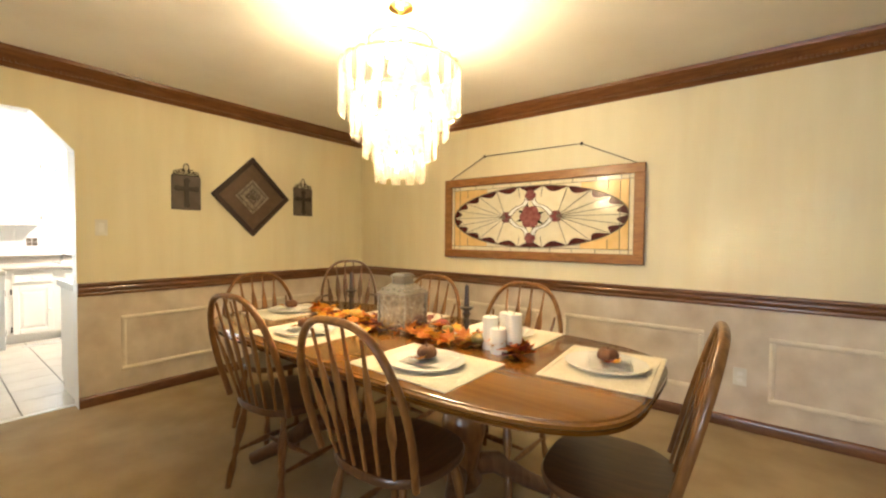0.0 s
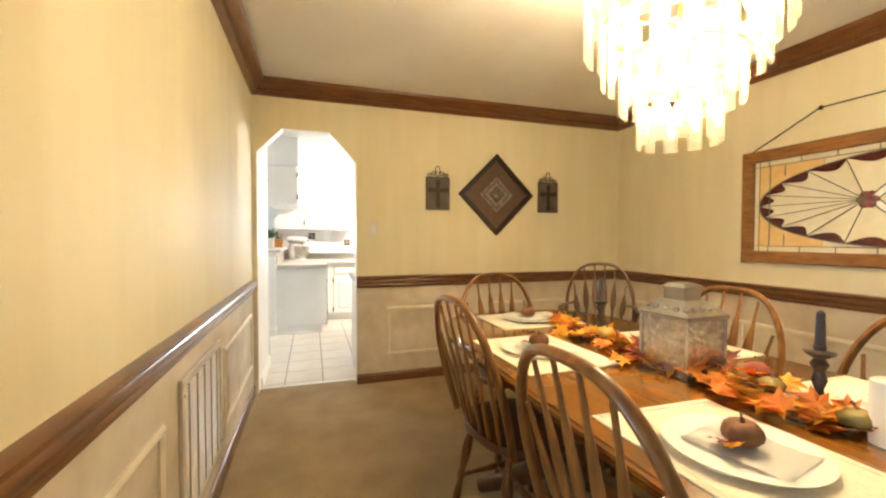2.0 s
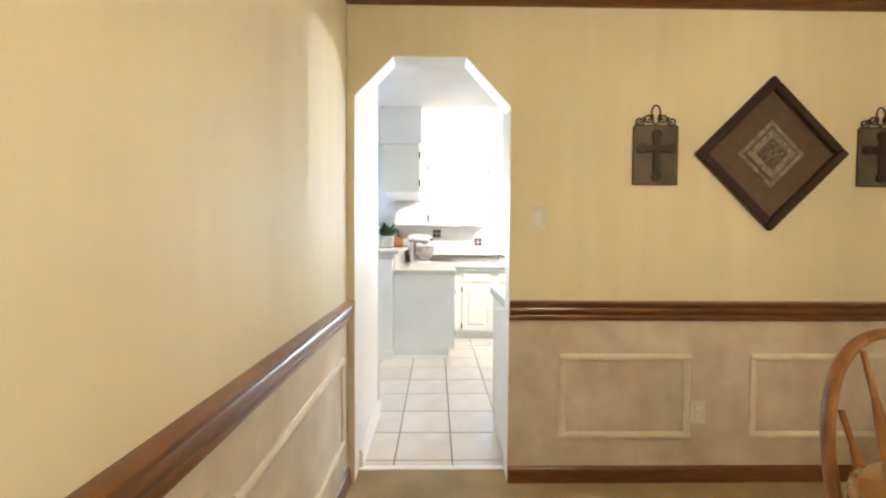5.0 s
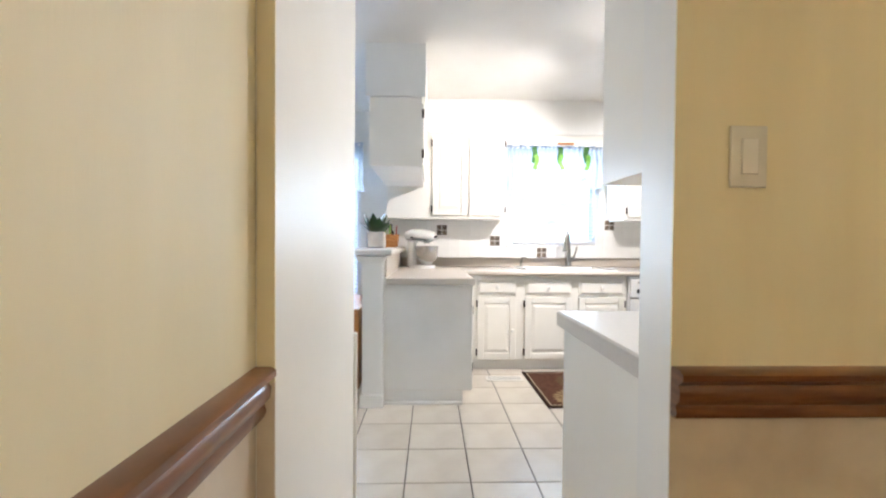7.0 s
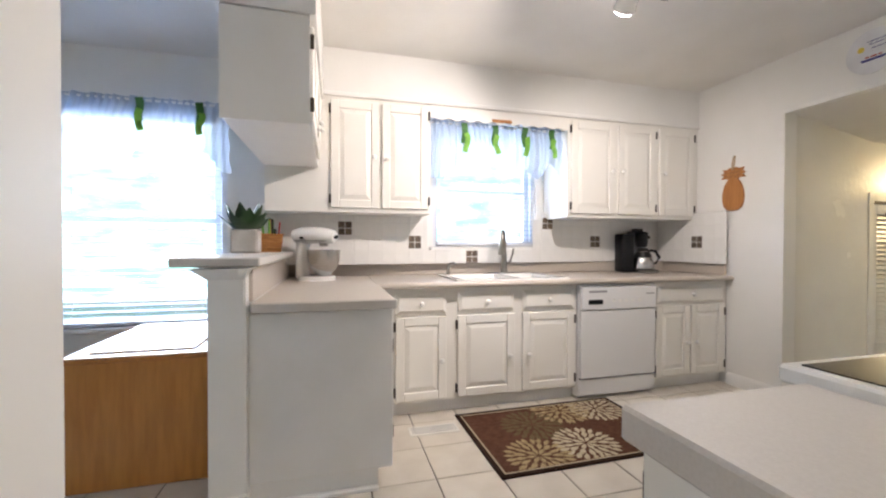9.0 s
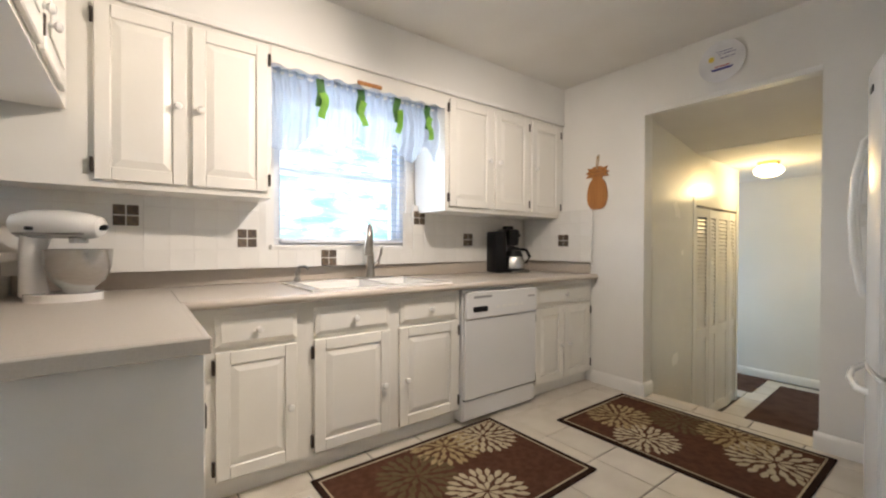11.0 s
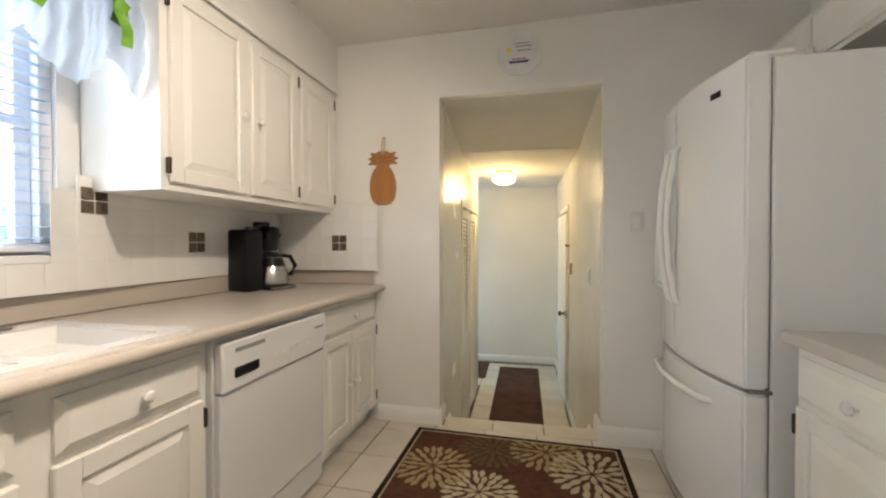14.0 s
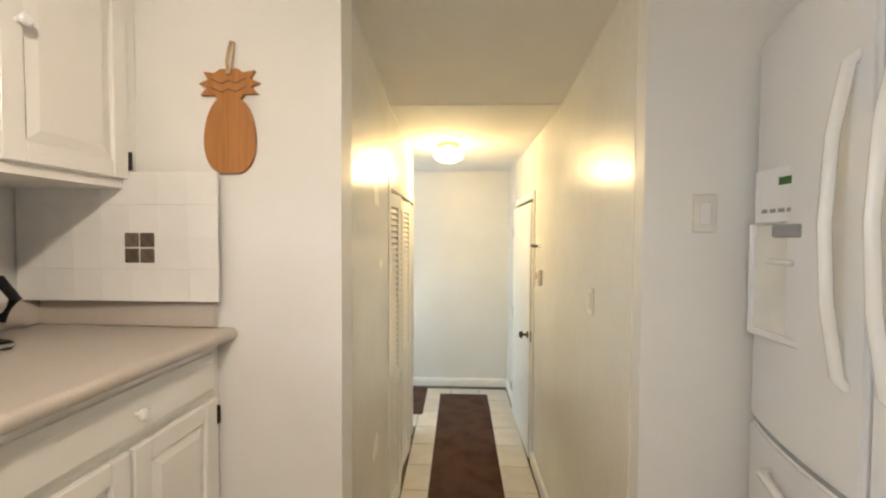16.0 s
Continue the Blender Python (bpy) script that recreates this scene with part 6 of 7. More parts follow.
for y, pr in ((yc + 0.05, dl), (yc - 0.05, dr)):
    part("handle", tube(B(), [(-6.00, y, 0.86), (-6.04, y, 0.90), (-6.065, y, 1.05), (-6.075, y, 1.22), (-6.065, y, 1.40), (-6.04, y, 1.54), (-6.00, y, 1.58)], [(0.013, 0.011)] * 7, 12, side=(0, 1, 0)), "enamel", pr, "white arched handle")
part("handle", tube(B(), [(-5.96, FY0 + 0.14, 0.555), (-6.02, FY0 + 0.17, 0.56), (-6.06, FY0 + 0.30, 0.565), (-6.075, yc, 0.567), (-6.06, FY1 - 0.30, 0.565), (-6.02, FY1 - 0.17, 0.56), (-5.96, FY1 - 0.14, 0.555)], [(0.012, 0.013)] * 7, 12), "enamel", fz, "white arched handle")
for y in (FY0 + 0.03, FY1 - 0.03):
    part("top_hinge", box(B(), -5.93, -5.80, y - 0.022, y + 0.022, 1.757, 1.782, 0.008), "enamel", fr)
    part("mid_hinge", box(B(), -5.935, -5.86, y - 0.03, y + 0.03, 0.641, 0.654, 0.002), "nickel", fr, "metal hinge bracket")
part("badge", box(B(), -5.996, -5.990, FY0 + 0.205, FY0 + 0.25, 1.645, 1.675, 0.001), "black", dr)
DY = 4.235
DXF = -5.985
part("dispenser_panel", box(B(), DXF - 0.016, DXF + 0.02, DY - 0.10, DY + 0.10, 1.225, 1.375, 0.006), "appliance", dl)
part("display", box(B(), DXF - 0.0175, DXF - 0.015, DY - 0.045, DY + 0.005, 1.325, 1.345), "display", dl, "small green display")
for k in range(5):
    part("button", box(B(), DXF - 0.0175, DXF - 0.015, DY - 0.075 + k * 0.03, DY - 0.055 + k * 0.03, 1.255, 1.265), "plastic_grey", dl)
part("dispenser_recess", box(B(), DXF - 0.0155, DXF - 0.0135, DY - 0.095, DY + 0.095, 0.94, 1.22, 0.0008), "switch", dl)
for y0, y1, z0, z1 in ((DY - 0.10, DY - 0.088, 0.935, 1.225), (DY + 0.088, DY + 0.10, 0.935, 1.225), (DY - 0.10, DY + 0.10, 0.92, 0.94)):
    part("dispenser_rim", box(B(), DXF - 0.026, DXF - 0.01, y0, y1, z0, z1, 0.003), "appliance", dl)
# grey bar stands in for the thin shadow under the panel
part("dispenser_spout", box(B(), DXF - 0.03, DXF - 0.014, DY - 0.085, DY + 0.01, 1.19, 1.223, 0.004), "plastic_grey", dl)
part("dispenser_shelf", box(B(), DXF - 0.032, DXF - 0.014, DY - 0.06, DY + 0.03, 1.12, 1.133, 0.003), "enamel", dl)

ORIGIN = HOME
# track light
tl = thing("track_light", "white ceiling track light with three lit spot heads", "ceiling light")
part("track", tube(B(), [(-6.80, 2.46, CEIL - 0.02), (-6.80, 2.98, CEIL - 0.02)], [(0.022, 0.018)] * 2, 8), "enamel", tl)
for x, y, dx, dy, dz in ((-6.76, 2.56, 0.75, -0.75, -0.35), (-6.76, 2.84, 0.85, -0.50, -0.30), (-6.86, 2.70, -0.75, 0.2, -0.5)):
    d = Vector((dx, dy, dz)).normalized()
    p0 = Vector((x, y, CEIL - 0.125))
    part("arm", tube(B(), [(x, y, CEIL - 0.02), p0], 0.008, 8), "enamel", tl)
    hd = part("spot_head", tube(B(), [p0 - d * 0.06, p0 - d * 0.055, p0 + d * 0.0, p0 + d * 0.06], [0.022, 0.038, 0.046, 0.055], 18), "enamel", tl)
    part("bulb", tube(B(), [p0 + d * 0.0605, p0 + d * 0.075, p0 + d * 0.085], [0.050, 0.040, 0.014], 18), "spot_bulb", hd)

ORIGIN = KITCHEN
# bar ledge things and nook chest
pot = thing("potted_plant", "dark green succulent in a whitewashed square pot", "potted plant", place=pose(-7.67, 0.945, 1.066) @ Matrix.Scale(1.34, 4))
part("pot", box(B(), -0.055, 0.055, -0.055, 0.055, 0.0, 0.105, 0.008), "concrete_pot", pot)
rnd = random.Random(3)
for k in range(15):
    a, el = k * 2.4, 0.35 + 0.9 * (k / 15)
    d = Vector((math.cos(a) * math.cos(el), math.sin(a) * math.cos(el), math.sin(el)))
    L = 0.10 + 0.03 * rnd.random()
    p0 = Vector((0.012 * math.cos(a), 0.012 * math.sin(a), 0.095))
    part("leaf", tube(B(), [p0, p0 + d * L * 0.35, p0 + d * L * 0.7 + Vector((0, 0, 0.01)), p0 + d * L + Vector((0, 0, 0.022))], [(0.012, 0.004), (0.034, 0.006), (0.027, 0.005), (0.002, 0.001)], 8, side=tuple(d.cross(Vector((0, 0, 1))).cross(d))), "plant", pot)
bk = thing("pen_basket", "small woven wooden basket filled with pens and odds", "basket", place=pose(-8.03, 1.03, 1.066, 0, 0, 10) @ Matrix.Scale(1.45, 4))
bm = B()
for z0, z1, a, b in ((0, 0.085, 0.042, 0.052),):
    lo = [bm.verts.new((x * a * 1.2, y * a, z0)) for x, y in ((-1, -1), (1, -1), (1, 1), (-1, 1))]
    hi = [bm.verts.new((x * b * 1.2, y * b, z1)) for x, y in ((-1, -1), (1, -1), (1, 1), (-1, 1))]
    for i in range(4):
        bm.faces.new((lo[i], lo[(i + 1) % 4], hi[(i + 1) % 4], hi[i]))
    bm.faces.new(lo)
part("side_weave", bm, "basket", bk, smooth=None)
for z in (0.02, 0.045, 0.082):
    s_ = 0.043 + 0.01 * z / 0.085
    part("band", tube(B(), [(1.2 * s_, s_, z), (-1.2 * s_, s_, z), (-1.2 * s_, -s_, z), (1.2 * s_, -s_, z), (1.2 * s_, s_, z)], 0.0035, 6), "basket", bk)
part("filling", box(B(), -0.045, 0.045, -0.038, 0.038, 0.05, 0.07), "black", bk)
for k in range(9):
    x, y = rnd.uniform(-0.04, 0.04), rnd.uniform(-0.03, 0.03)
    part("pen", tube(B(), [(x, y, 0.03), (x * 1.3, y * 1.3, 0.10 + rnd.random() * 0.06)], 0.004 + 0.003 * rnd.random(), 7), rnd.choice(("black", "ink_blue", "ink_red", "plastic_grey", "gourd_orange", "green")), bk)
cst = thing("wooden_chest", "orange pine chest with a panelled lid in the nook", "chest")
part("body", box(B(), -7.98, -7.18, 0.30, 0.88, 0.0, 0.585, 0.005), "chest", cst)
part("lid", box(B(), -8.0, -7.16, 0.28, 0.885, 0.585, 0.612, 0.006), "chest", cst)
part("lid_panel", box(B(), -7.92, -7.24, 0.36, 0.80, 0.612, 0.618, 0.003), "chest", cst)
bx_ = thing("white_box", "small white box standing on the bar ledge", "box", place=pose(-8.17, 0.90, 1.066))
part("carton", box(B(), -0.06, 0.06, -0.05, 0.05, 0.0, 0.10, 0.004), "switch", bx_)

# wall things on the kitchen north wall
pa = thing("pineapple_board", "bamboo pineapple-shaped cutting board hanging by twine", "cutting board", place=pose(-7.565, NY - 0.001, 1.392))
body = [(0.098 * math.sin(t_) ** 0.72 * (0.90 + 0.10 * math.cos(t_)), 0.128 - 0.128 * math.cos(t_)) for t_ in [i * math.pi / 16 for i in range(1, 15)]]
crown = [(0.05, 0.262), (0.10, 0.262), (0.075, 0.285), (0.105, 0.298), (0.072, 0.312), (0.088, 0.338), (0.05, 0.332), (0.03, 0.345)]
right = [(0.03, 0.003)] + body + crown
outl = right + [(-x, z) for x, z in reversed(right)]
bm = B()
prism(bm, outl, 0, 0.014, Matrix(((1, 0, 0, 0), (0, 0, -1, 0), (0, 1, 0, 0), (0, 0, 0, 1))))
part("board", bm, "board", pa, smooth=None)
for z, w in ((0.275, 0.06), (0.303, 0.06)):
    part("groove", tube(B(), [(-w, -0.0145, z + 0.01), (-w * 0.4, -0.0145, z - 0.006), (0, -0.0145, z + 0.004), (w * 0.4, -0.0145, z - 0.006), (w, -0.0145, z + 0.01)], 0.002, 5), "oak_dark", pa)
part("twine", tube(B(), [(0.0, -0.018, 0.325), (-0.008, -0.012, 0.37), (0.0, -0.008, 0.425), (0.014, -0.008, 0.435), (0.010, -0.012, 0.37), (0.004, -0.018, 0.325)], 0.0045, 7), "twine", pa)
part("nail", lathe(B(), [(0.004, 0), (0.006, 0.012)], 8, pose(0.006, 0, 0.432, 90)), "nickel", pa)

dp = thing("decorated_plate", "white plate with a child's drawing of a boat and sun", "wall plate", place=pose(-6.70, NY - 0.001, 2.265, 90, 0, 0))
part("plate", lathe(B(), [(0.07, 0.0), (0.128, 0.014), (0.129, 0.018), (0.085, 0.007), (0.01, 0.006)], 40), "plate_white", dp)
bm = B()
prism(bm, [(-0.055, -0.05), (0.05, -0.05), (0.062, -0.036), (-0.062, -0.036)], 0.0075, 0.0085)
part("boat_drawing", bm, "ink_blue", dp, "blue boat", smooth=None)
bm = B()
for x, w in ((-0.03, 0.02), (0.0, 0.03), (0.03, 0.02)):
    box(bm, x - w / 2, x + w / 2, -0.030, -0.022, 0.0075, 0.0085)
part("deck_drawing", bm, "ink_red", dp, "red deck", smooth=None)
part("sun_drawing", lathe(B(), [(0.017, 0.0075), (0.017, 0.0085)], 16, pose(-0.06, 0.03, 0)), "ink_yellow", dp, "yellow sun")
for k, (x0, x1, z) in enumerate(((-0.03, 0.06, 0.062), (-0.02, 0.07, 0.045), (-0.01, 0.055, 0.020))):
    bm = B()
    xx = x0
    while xx < x1:
        w = 0.008 + 0.006 * ((k + int(xx * 900)) % 3)
        box(bm, xx, xx + w, z, z + 0.005, 0.0075, 0.0082)
        xx += w + 0.004
    part("writing", bm, "ink_blue", dp, "line of blue handwriting", smooth=None)

# floor register
rg = thing("floor_register", "beige slotted floor register in the tiles", "floor vent", place=pose(-7.40, 2.03, 0.0))
part("frame", box(B(), -0.06, 0.06, -0.15, 0.15, 0.0, 0.006, 0.002), "switch", rg)
for k in range(24):
    part("slot", box(B(), -0.042, 0.042, -0.13 + k * 0.0113, -0.1255 + k * 0.0113, 0.0062, 0.0068), "plastic_grey", rg)


badge = part("badge", box(B(), -0.002, 0.002, -0.026, 0.026, -0.011, 0.011, 0.0008), "black", fr, "small dark maker's badge")
badge.matrix_basis = pose(-5.987, 3.641, 1.681, 0, 0, 13.5)

# ---- rugs ----
def dahlia(parent, cx, cy, r, mat, bounds, seed, inner=0.06):
    """A flower of many separate woven petals, kept inside the rug's border."""
    rn = random.Random(seed)
    b_ = B()
    for ring, (u0, u1, n) in enumerate(((inner, 0.40, 8), (0.34, 0.72, 15), (0.62, 1.0, 24))):
        for k in range(n):
            a = (k + 0.5 * (ring % 2)) * 2 * math.pi / n + rn.uniform(-0.05, 0.05)
            wmax = math.pi * r * (u0 + (u1 - u0) * 0.55) / n * 0.74 * rn.uniform(0.9, 1.08)
            pts = []
            for s_, w in ((0, 0.05), (0.28, 0.62), (0.55, 1.0), (0.75, 0.84), (0.90, 0.42), (1.0, 0.03)):
                pts.append((s_, w))
            loop = [(s_, w) for s_, w in pts] + [(s_, -w) for s_, w in reversed(pts)]
            poly = []
            for s_, w in loop:
                rad = r * (u0 + (u1 - u0) * s_)
                x = cx + rad * math.cos(a) - w * wmax * math.sin(a)
                y = cy + rad * math.sin(a) + w * wmax * math.cos(a)
                poly.append((min(max(x, bounds[0]), bounds[1]), min(max(y, bounds[2]), bounds[3])))
            if max(p[0] for p in poly) - min(p[0] for p in poly) < 0.004 or max(p[1] for p in poly) - min(p[1] for p in poly) < 0.004:
                continue
            b_.faces.new([b_.verts.new((x, y, 0.0102 + 0.0002 * rn.random())) for x, y in poly])
    for f in b_.faces:
        f.normal_update()
        if f.normal.z < 0:
            f.normal_flip()
    ob = new("flower", mesh_of_raw(b_, mat))
    ob.parent = parent
    ob["label"] = "woven dahlia flower motif"
    return ob


def mesh_of_raw(b_, mat):
    me = bpy.data.meshes.new("flower")
    b_.to_mesh(me)
    b_.free()
    me.materials.append(M[mat])
    return me


def flower_rug(m, lx, ly, flowers, label):
    r = thing("flower_rug", label, "rug", "kitchen rugs", place=m)
    part("field", box(B(), -lx / 2, lx / 2, -ly / 2, ly / 2, 0.0, 0.009, 0.003), "rug_brown", r)
    e = 0.028
    for x0, x1, y0, y1 in ((-lx / 2, lx / 2, -ly / 2, -ly / 2 + e), (-lx / 2, lx / 2, ly / 2 - e, ly / 2), (-lx / 2, -lx / 2 + e, -ly / 2, ly / 2), (lx / 2 - e, lx / 2, -ly / 2, ly / 2)):
        part("binding", box(B(), x0, x1, y0, y1, 0.0, 0.0112, 0.003), "rug_edge_and_shade", r)
    e2 = 0.036
    for x0, x1, y0, y1 in ((-lx / 2 + e, lx / 2 - e, -ly / 2 + e, -ly / 2 + e2), (-lx / 2 + e, lx / 2 - e, ly / 2 - e2, ly / 2 - e), (-lx / 2 + e, -lx / 2 + e2, -ly / 2 + e, ly / 2 - e), (lx / 2 - e2, lx / 2 - e, -ly / 2 + e, ly / 2 - e)):
        part("cream_line", box(B(), x0, x1, y0, y1, 0.008, 0.0106), "rug_cream", r)
    bd = (-lx / 2 + e2 + 0.004, lx / 2 - e2 - 0.004, -ly / 2 + e2 + 0.004, ly / 2 - e2 - 0.004)
    for k, (x, y, rad, mat) in enumerate(flowers):
        dahlia(r, x, y * 0.9, rad, mat, bd, 20 + k)
    return r


# long axis along local x
flower_rug(pose(-7.19, 2.79, 0.0, 0, 0, 91), 1.15, 0.75,
           [(-0.30, -0.26, 0.19, "rug_gold"), (0.02, -0.20, 0.19, "rug_cream"), (-0.16, 0.12, 0.20, "rug_olive"), (0.12, 0.28, 0.20, "rug_gold"), (0.37, 0.24, 0.19, "rug_cream")], "brown rug with cream and gold dahlias before the sink")
flower_rug(pose(-6.72, 4.06, 0.0, 0, 0, 0), 1.16, 0.765,
           [(-0.38, -0.02, 0.20, "rug_gold"), (-0.12, -0.20, 0.18, "rug_cream"), (-0.10, 0.24, 0.19, "rug_olive"), (0.18, 0.28, 0.20, "rug_gold"), (0.40, 0.10, 0.22, "rug_cream")], "brown rug with cream and gold dahlias before the hall steps")

ORIGIN = HALL


# ---- hall things ----
solid("hall_runner", box(B(), -0.255, 0.255, -1.15, 1.15, 0.0, 0.008, 0.003), "hall_mat", "dark brown runner along the hall floor", "runner", place=pose(-6.738, 6.455, HZ, 0, 0, -0.2))
solid("door_mat", box(B(), -0.35, 0.35, -0.34, 0.34, 0.0, 0.010, 0.004), "hall_mat", "dark brown door mat at the hall end", "door mat", place=pose(-7.49, 7.43, HZ))
hl = thing("hall_ceiling_light", "lit frosted dome ceiling light with brass base", "ceiling light", place=(-6.885, 6.50, -0.06))
part("base", lathe(B(), [(0.09, 1.985), (0.09, 1.965), (0.075, 1.945)], 24), "brass", hl)
part("dome", lathe(B(), [(0.085, 1.945), (0.115, 1.92), (0.12, 1.895), (0.10, 1.865), (0.06, 1.845), (0.01, 1.838)], 28), "dome", hl, "glowing frosted glass dome")


def bifold(y0, hinge_x, rz, label):
    d = thing("closet_door", label, "bifold door", "louvered closet doors", place=pose(hinge_x, y0, HZ + 0.015, 0, 0, rz))
    w, hgt = 0.278, 1.97
    for a, b_ in ((0, 0.045), (w - 0.045, w)):
        part("stile", box(B(), -0.014, 0.014, a, b_, 0, hgt, 0.002), "white_trim", d)
    for z0, z1 in ((0, 0.10), (0.78, 0.87), (hgt - 0.08, hgt)):
        part("rail", box(B(), -0.013, 0.013, 0.045, w - 0.045, z0, z1, 0.002), "white_trim", d)
    part("lower_panel", box(B(), -0.006, 0.006, 0.045, w - 0.045, 0.10, 0.78), "white_trim", d)
    sm = LOUVER.setdefault("m", mesh_of(box(B(), -0.017, 0.017, 0.046, w - 0.046, -0.003, 0.003), "white_trim", "louver"))
    for k in range(28):
        o = new("louver", sm)
        o.parent = d
        o.matrix_basis = pose(0, 0, 0.89 + k * 0.0362, 0, 58, 0)
    return d


LOUVER = {}
bifold(5.57, HW - 0.02, -5, "white louvered bifold closet door leaf")
bifold(5.85, HW + 0.006, 5, "white louvered bifold closet door leaf")
bifold(6.13, HW - 0.02, -5, "white louvered bifold closet door leaf")
bifold(6.41, HW + 0.006, 5, "white louvered bifold closet door leaf")
solid("closet_track", box(B(), HW - 0.05, HW + 0.004, 5.56, 6.70, 1.448, 1.47, 0.002), "iron", "dark metal bifold door track", "door track")
for y0, y1, z0, z1 in ((5.50, 5.56, HZ, 1.53), (6.70, 6.74, HZ, 1.53)):
    setting("trim_closet", box(B(), HW, HW + 0.006, y0, y1, z0, z1), "white_trim", "thin white closet door casing", "trim")
hd = thing("hall_door", "white hall door standing slightly ajar with a bronze knob", "door", place=pose(OX1 - 0.036, 7.21, HZ + 0.01, 0, 0, 0.8))
part("slab", box(B(), -0.002, 0.034, -0.87, 0.0, 0.0, 1.98, 0.003), "white_trim", hd)
part("knob", lathe(B(), [(0.026, 0), (0.026, 0.006), (0.010, 0.012), (0.010, 0.035), (0.026, 0.045), (0.028, 0.058), (0.016, 0.068)], 18, pose(-0.002, -0.81, 0.95, 0, -90, 0)), "iron", hd, "dark bronze knob")
part("latch_plate", box(B(), 0.004, 0.03, -0.8715, -0.8695, 0.91, 0.99), "iron", hd)
for z in (0.25, 1.0, 1.75):
    part("hinge", box(B(), -0.008, 0.004, -0.012, 0.012, z - 0.045, z + 0.045, 0.002), "nickel", hd)
for y0, y1, z0, z1 in ((6.285, 6.34, HZ, 1.535), (6.34, 7.22, 1.48, 1.535)):
    setting("trim_hall_door", box(B(), OX1 - 0.012, OX1, y0, y1, z0, z1, 0.003), "white_trim", "white door casing in the hall", "trim")
th = thing("wall_thermostat", "ivory wall thermostat in the hall", "thermostat", place=pose(OX1, 6.06, 0.905))
part("case", box(B(), -0.028, 0, -0.05, 0.05, -0.055, 0.055, 0.006), "switch", th)
part("dial", box(B(), -0.032, -0.028, -0.03, 0.03, -0.01, 0.03, 0.002), "brass", th)
hk = thing("key_hooks", "small white key rack with hooks", "key rack", place=pose(OX1, 6.17, 1.124))
part("rail", box(B(), -0.014, 0, -0.09, 0.09, -0.012, 0.012, 0.003), "enamel", hk)
for k in range(4):
    part("hook", tube(B(), [(-0.014, -0.07 + k * 0.046, 0), (-0.035, -0.07 + k * 0.046, -0.012), (-0.04, -0.07 + k * 0.046, 0.008)], 0.004, 6), "iron", hk)
setting("window_side", box(B(), -9.08, -9.04, 6.9, 7.8, 0.1, 1.4), "pane", "side passage window", "window").visible_shadow = False

# ---- tiles last ----
P = 0.3085
tile_me = mesh_of(box(B(), -P / 2 + 0.003, P / 2 - 0.003, -P / 2 + 0.003, P / 2 - 0.003, -0.008, 0.0, 0.0025), "tile", "tile")
X0, Y0 = -6.59, 1.307
for i in range(-6, 7):
    for j in range(-8, 12):
        x, y = X0 + (i + 0.5) * P, Y0 + (j + 0.5) * P
        if x < WX + 0.1 or x > KE - 0.1 or y > NY or y < -1.2:
            continue
        if x < -7.75 and y > 1.2 or (x < -7.02 and 1.2 < y < 1.6) or (x > -5.45 and y > 1.95) or (x > -5.9 and y < 0.9):
            continue
        o = new("tile", tile_me)
        o.parent = kitchen_floor
        o.matrix_basis = Matrix.Translation((x, y, 0.0))
row_me = mesh_of(box(B(), -P / 2 + 0.003, P / 2 - 0.003, -0.068, 0.068, -0.008, 0.0, 0.0025), "tile", "tile")
for i in range(-4, 5):
    o = new("tile", row_me)
    o.parent = kitchen_floor
    o.matrix_basis = Matrix.Translation((X0 + (i + 0.5) * P, Y0 + 10 * P + 0.071, 0.0))
cut_me = mesh_of(box(B(), -0.034, 0.034, -P / 2 + 0.003, P / 2 - 0.003, -0.008, 0.0, 0.0025), "tile", "tile")
for j in range(-1, 2):
    o = new("tile", cut_me)
    o.parent = kitchen_floor
    o.matrix_basis = Matrix.Translation((-5.012, Y0 + (j + 0.5) * P, 0.0))
for i in range(0, 7):
    for j in range(0, 11):
        x, y = -7.95 + i * P, 5.15 + j * P
        if x > OX1 or y > 7.9 or (x < HW - 0.1 and y < 6.8):
            continue
        o = new("tile", tile_me)
        o.parent = hall_floor
        o.matrix_basis = Matrix.Translation((x, y, HZ))
edge_me = mesh_of(box(B(), -P / 2 + 0.003, P / 2 - 0.003, 0, 0.15, -0.004, 0.004, 0.002), "tile", "tile")
for i in range(3):
    o = new("tile", edge_me)
    o.parent = bpy.data.objects["steps"]
    o.matrix_basis = Matrix.Translation((OX0 + (i + 0.58) * P, 4.512, 0.001))
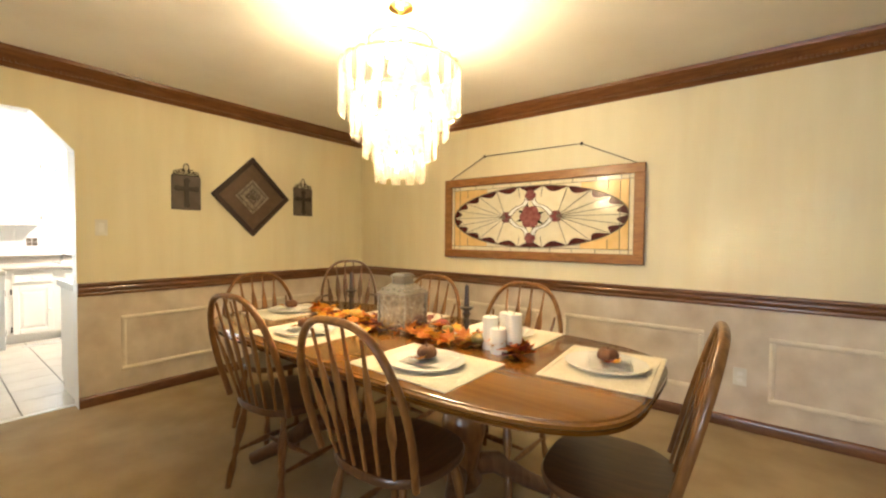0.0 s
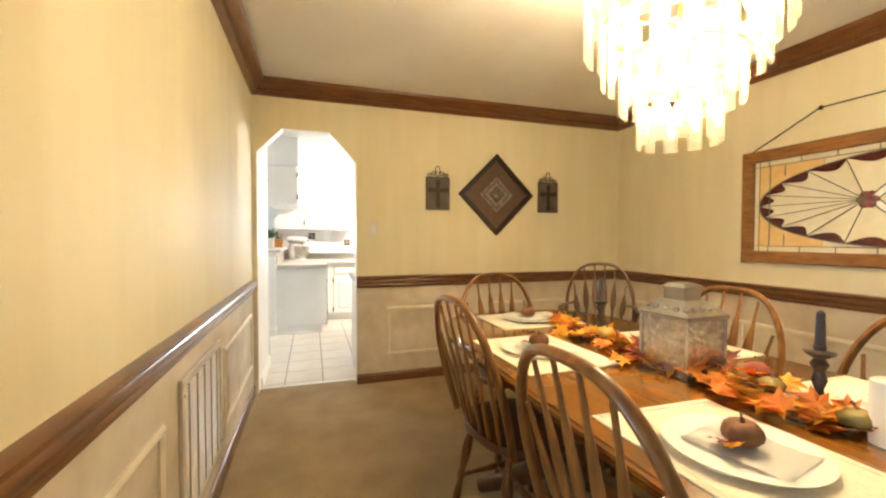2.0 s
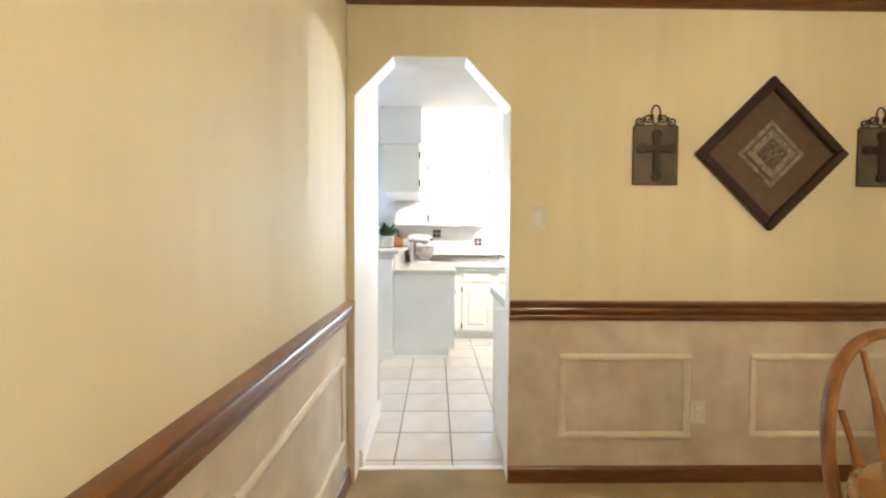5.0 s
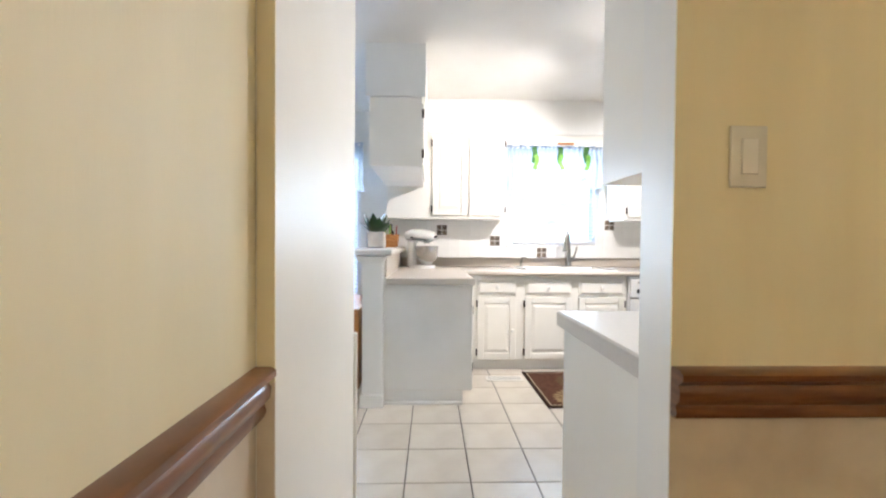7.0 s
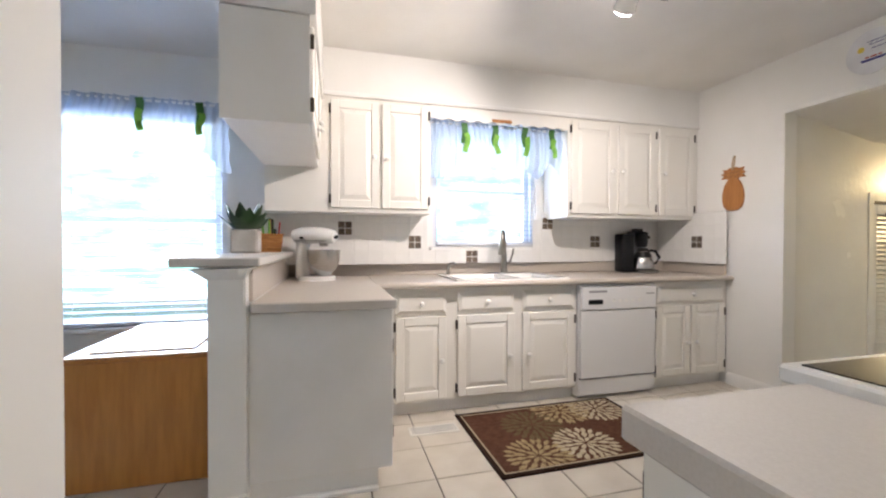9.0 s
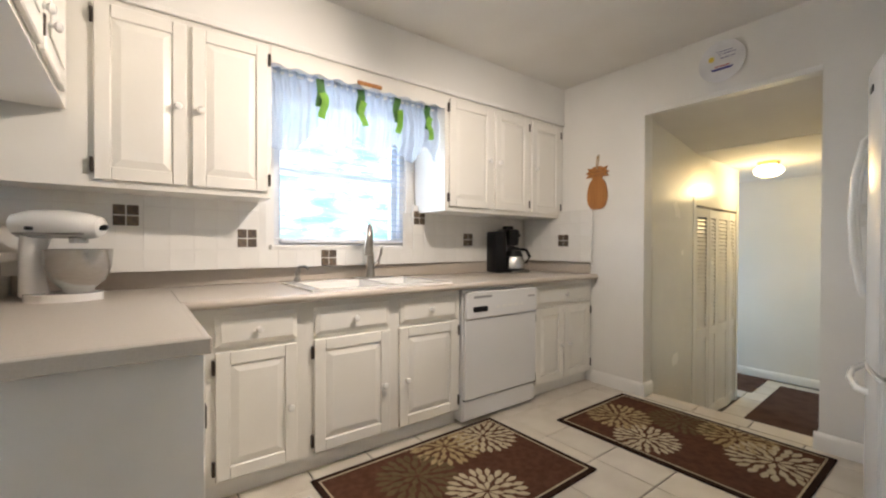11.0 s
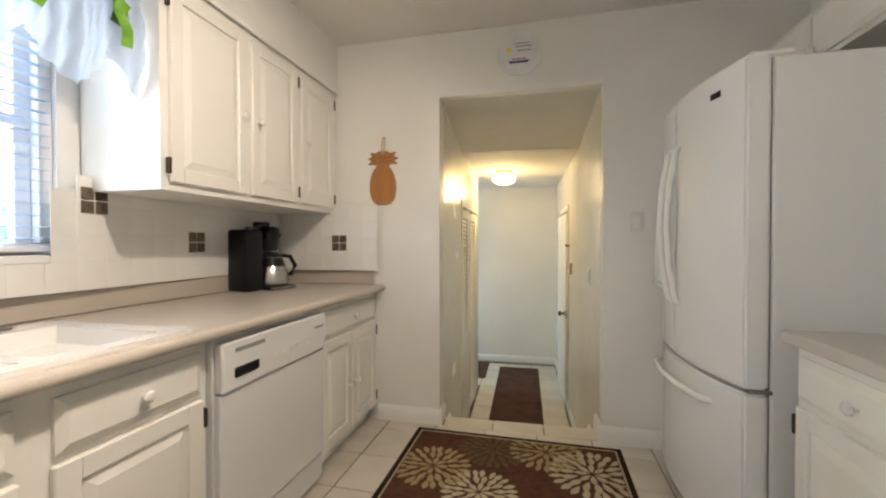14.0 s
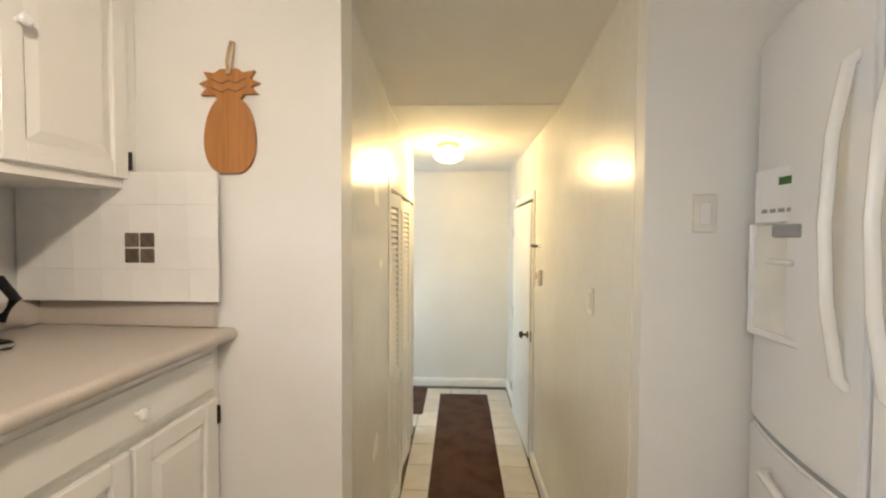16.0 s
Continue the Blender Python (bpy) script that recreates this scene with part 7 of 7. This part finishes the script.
# backsplash tiles
T = 0.1065
wt = mesh_of(box(B(), 0.0, 0.007, -T / 2 + 0.0002, T / 2 - 0.0002, -T / 2 + 0.0002, T / 2 - 0.0002, 0.0003), "wall_tile", "tile")
wt2 = mesh_of(box(B(), 0.0, 0.007, -0.04905, 0.04905, -T / 2 + 0.0002, T / 2 - 0.0002, 0.0003), "wall_tile", "tile")
deco = mesh_of(box(B(), 0.0, 0.011, -0.0235, 0.0235, -0.0235, 0.0235, 0.002), "deco", "tile")
field = B()
for y0, y1, z1 in ((1.11, KW[0] - 0.005, UZ0 - 0.002), (KW[0] - 0.005, KW[1] + 0.005, KW[2] - 0.035), (KW[1] + 0.005, NY - 0.003, UZ0 - 0.002)):
    box(field, WX + 0.0005, WX + 0.0025, y0, y1, 0.966, z1)
splash = setting("backsplash_field", field, "wall_grout", "white square wall tiles with small stone inserts", "backsplash")
splash2 = setting("backsplash_return", box(B(), WX + 0.01, -7.59, NY - 0.0025, NY - 0.0005, 0.966, UZ0 - 0.002), "wall_grout", "white square wall tiles with a stone insert", "backsplash")
for r in range(4):
    z = 0.968 + (r + 0.5) * T
    if z + T / 2 > UZ0 + 0.06:
        continue
    for k in range(33):
        y = 1.02 + (k + 0.5) * T
        if y > NY - 0.05 or (KW[0] - 0.06 < y < KW[1] + 0.06 and z > 1.06):
            continue
        o = new("tile", wt)
        o.parent = splash
        o.matrix_basis = Matrix.Translation((WX + 0.002, y, z))
    for k in range(7):
        o = new("tile", wt2)
        o.parent = splash2
        o.matrix_basis = pose(WX + 0.012 + (k + 0.5) * 0.0983, NY - 0.002, z, 0, 0, -90)
for y, z in ((1.592, 1.24), (2.128, 1.137), (2.610, 1.020), (3.318, 1.305), (3.812, 1.148)):
    for sy in (-1, 1):
        for sz in (-1, 1):
            o = new("tile", deco)
            o.parent = splash
            o.matrix_basis = Matrix.Translation((WX + 0.002, y + sy * 0.026, z + sz * 0.026))
for sx in (-1, 1):
    for sz in (-1, 1):
        o = new("tile", deco)
        o.parent = splash2
        o.matrix_basis = pose(-7.853 + sx * 0.026, NY - 0.002, 1.145 + sz * 0.026, 0, 0, -90)
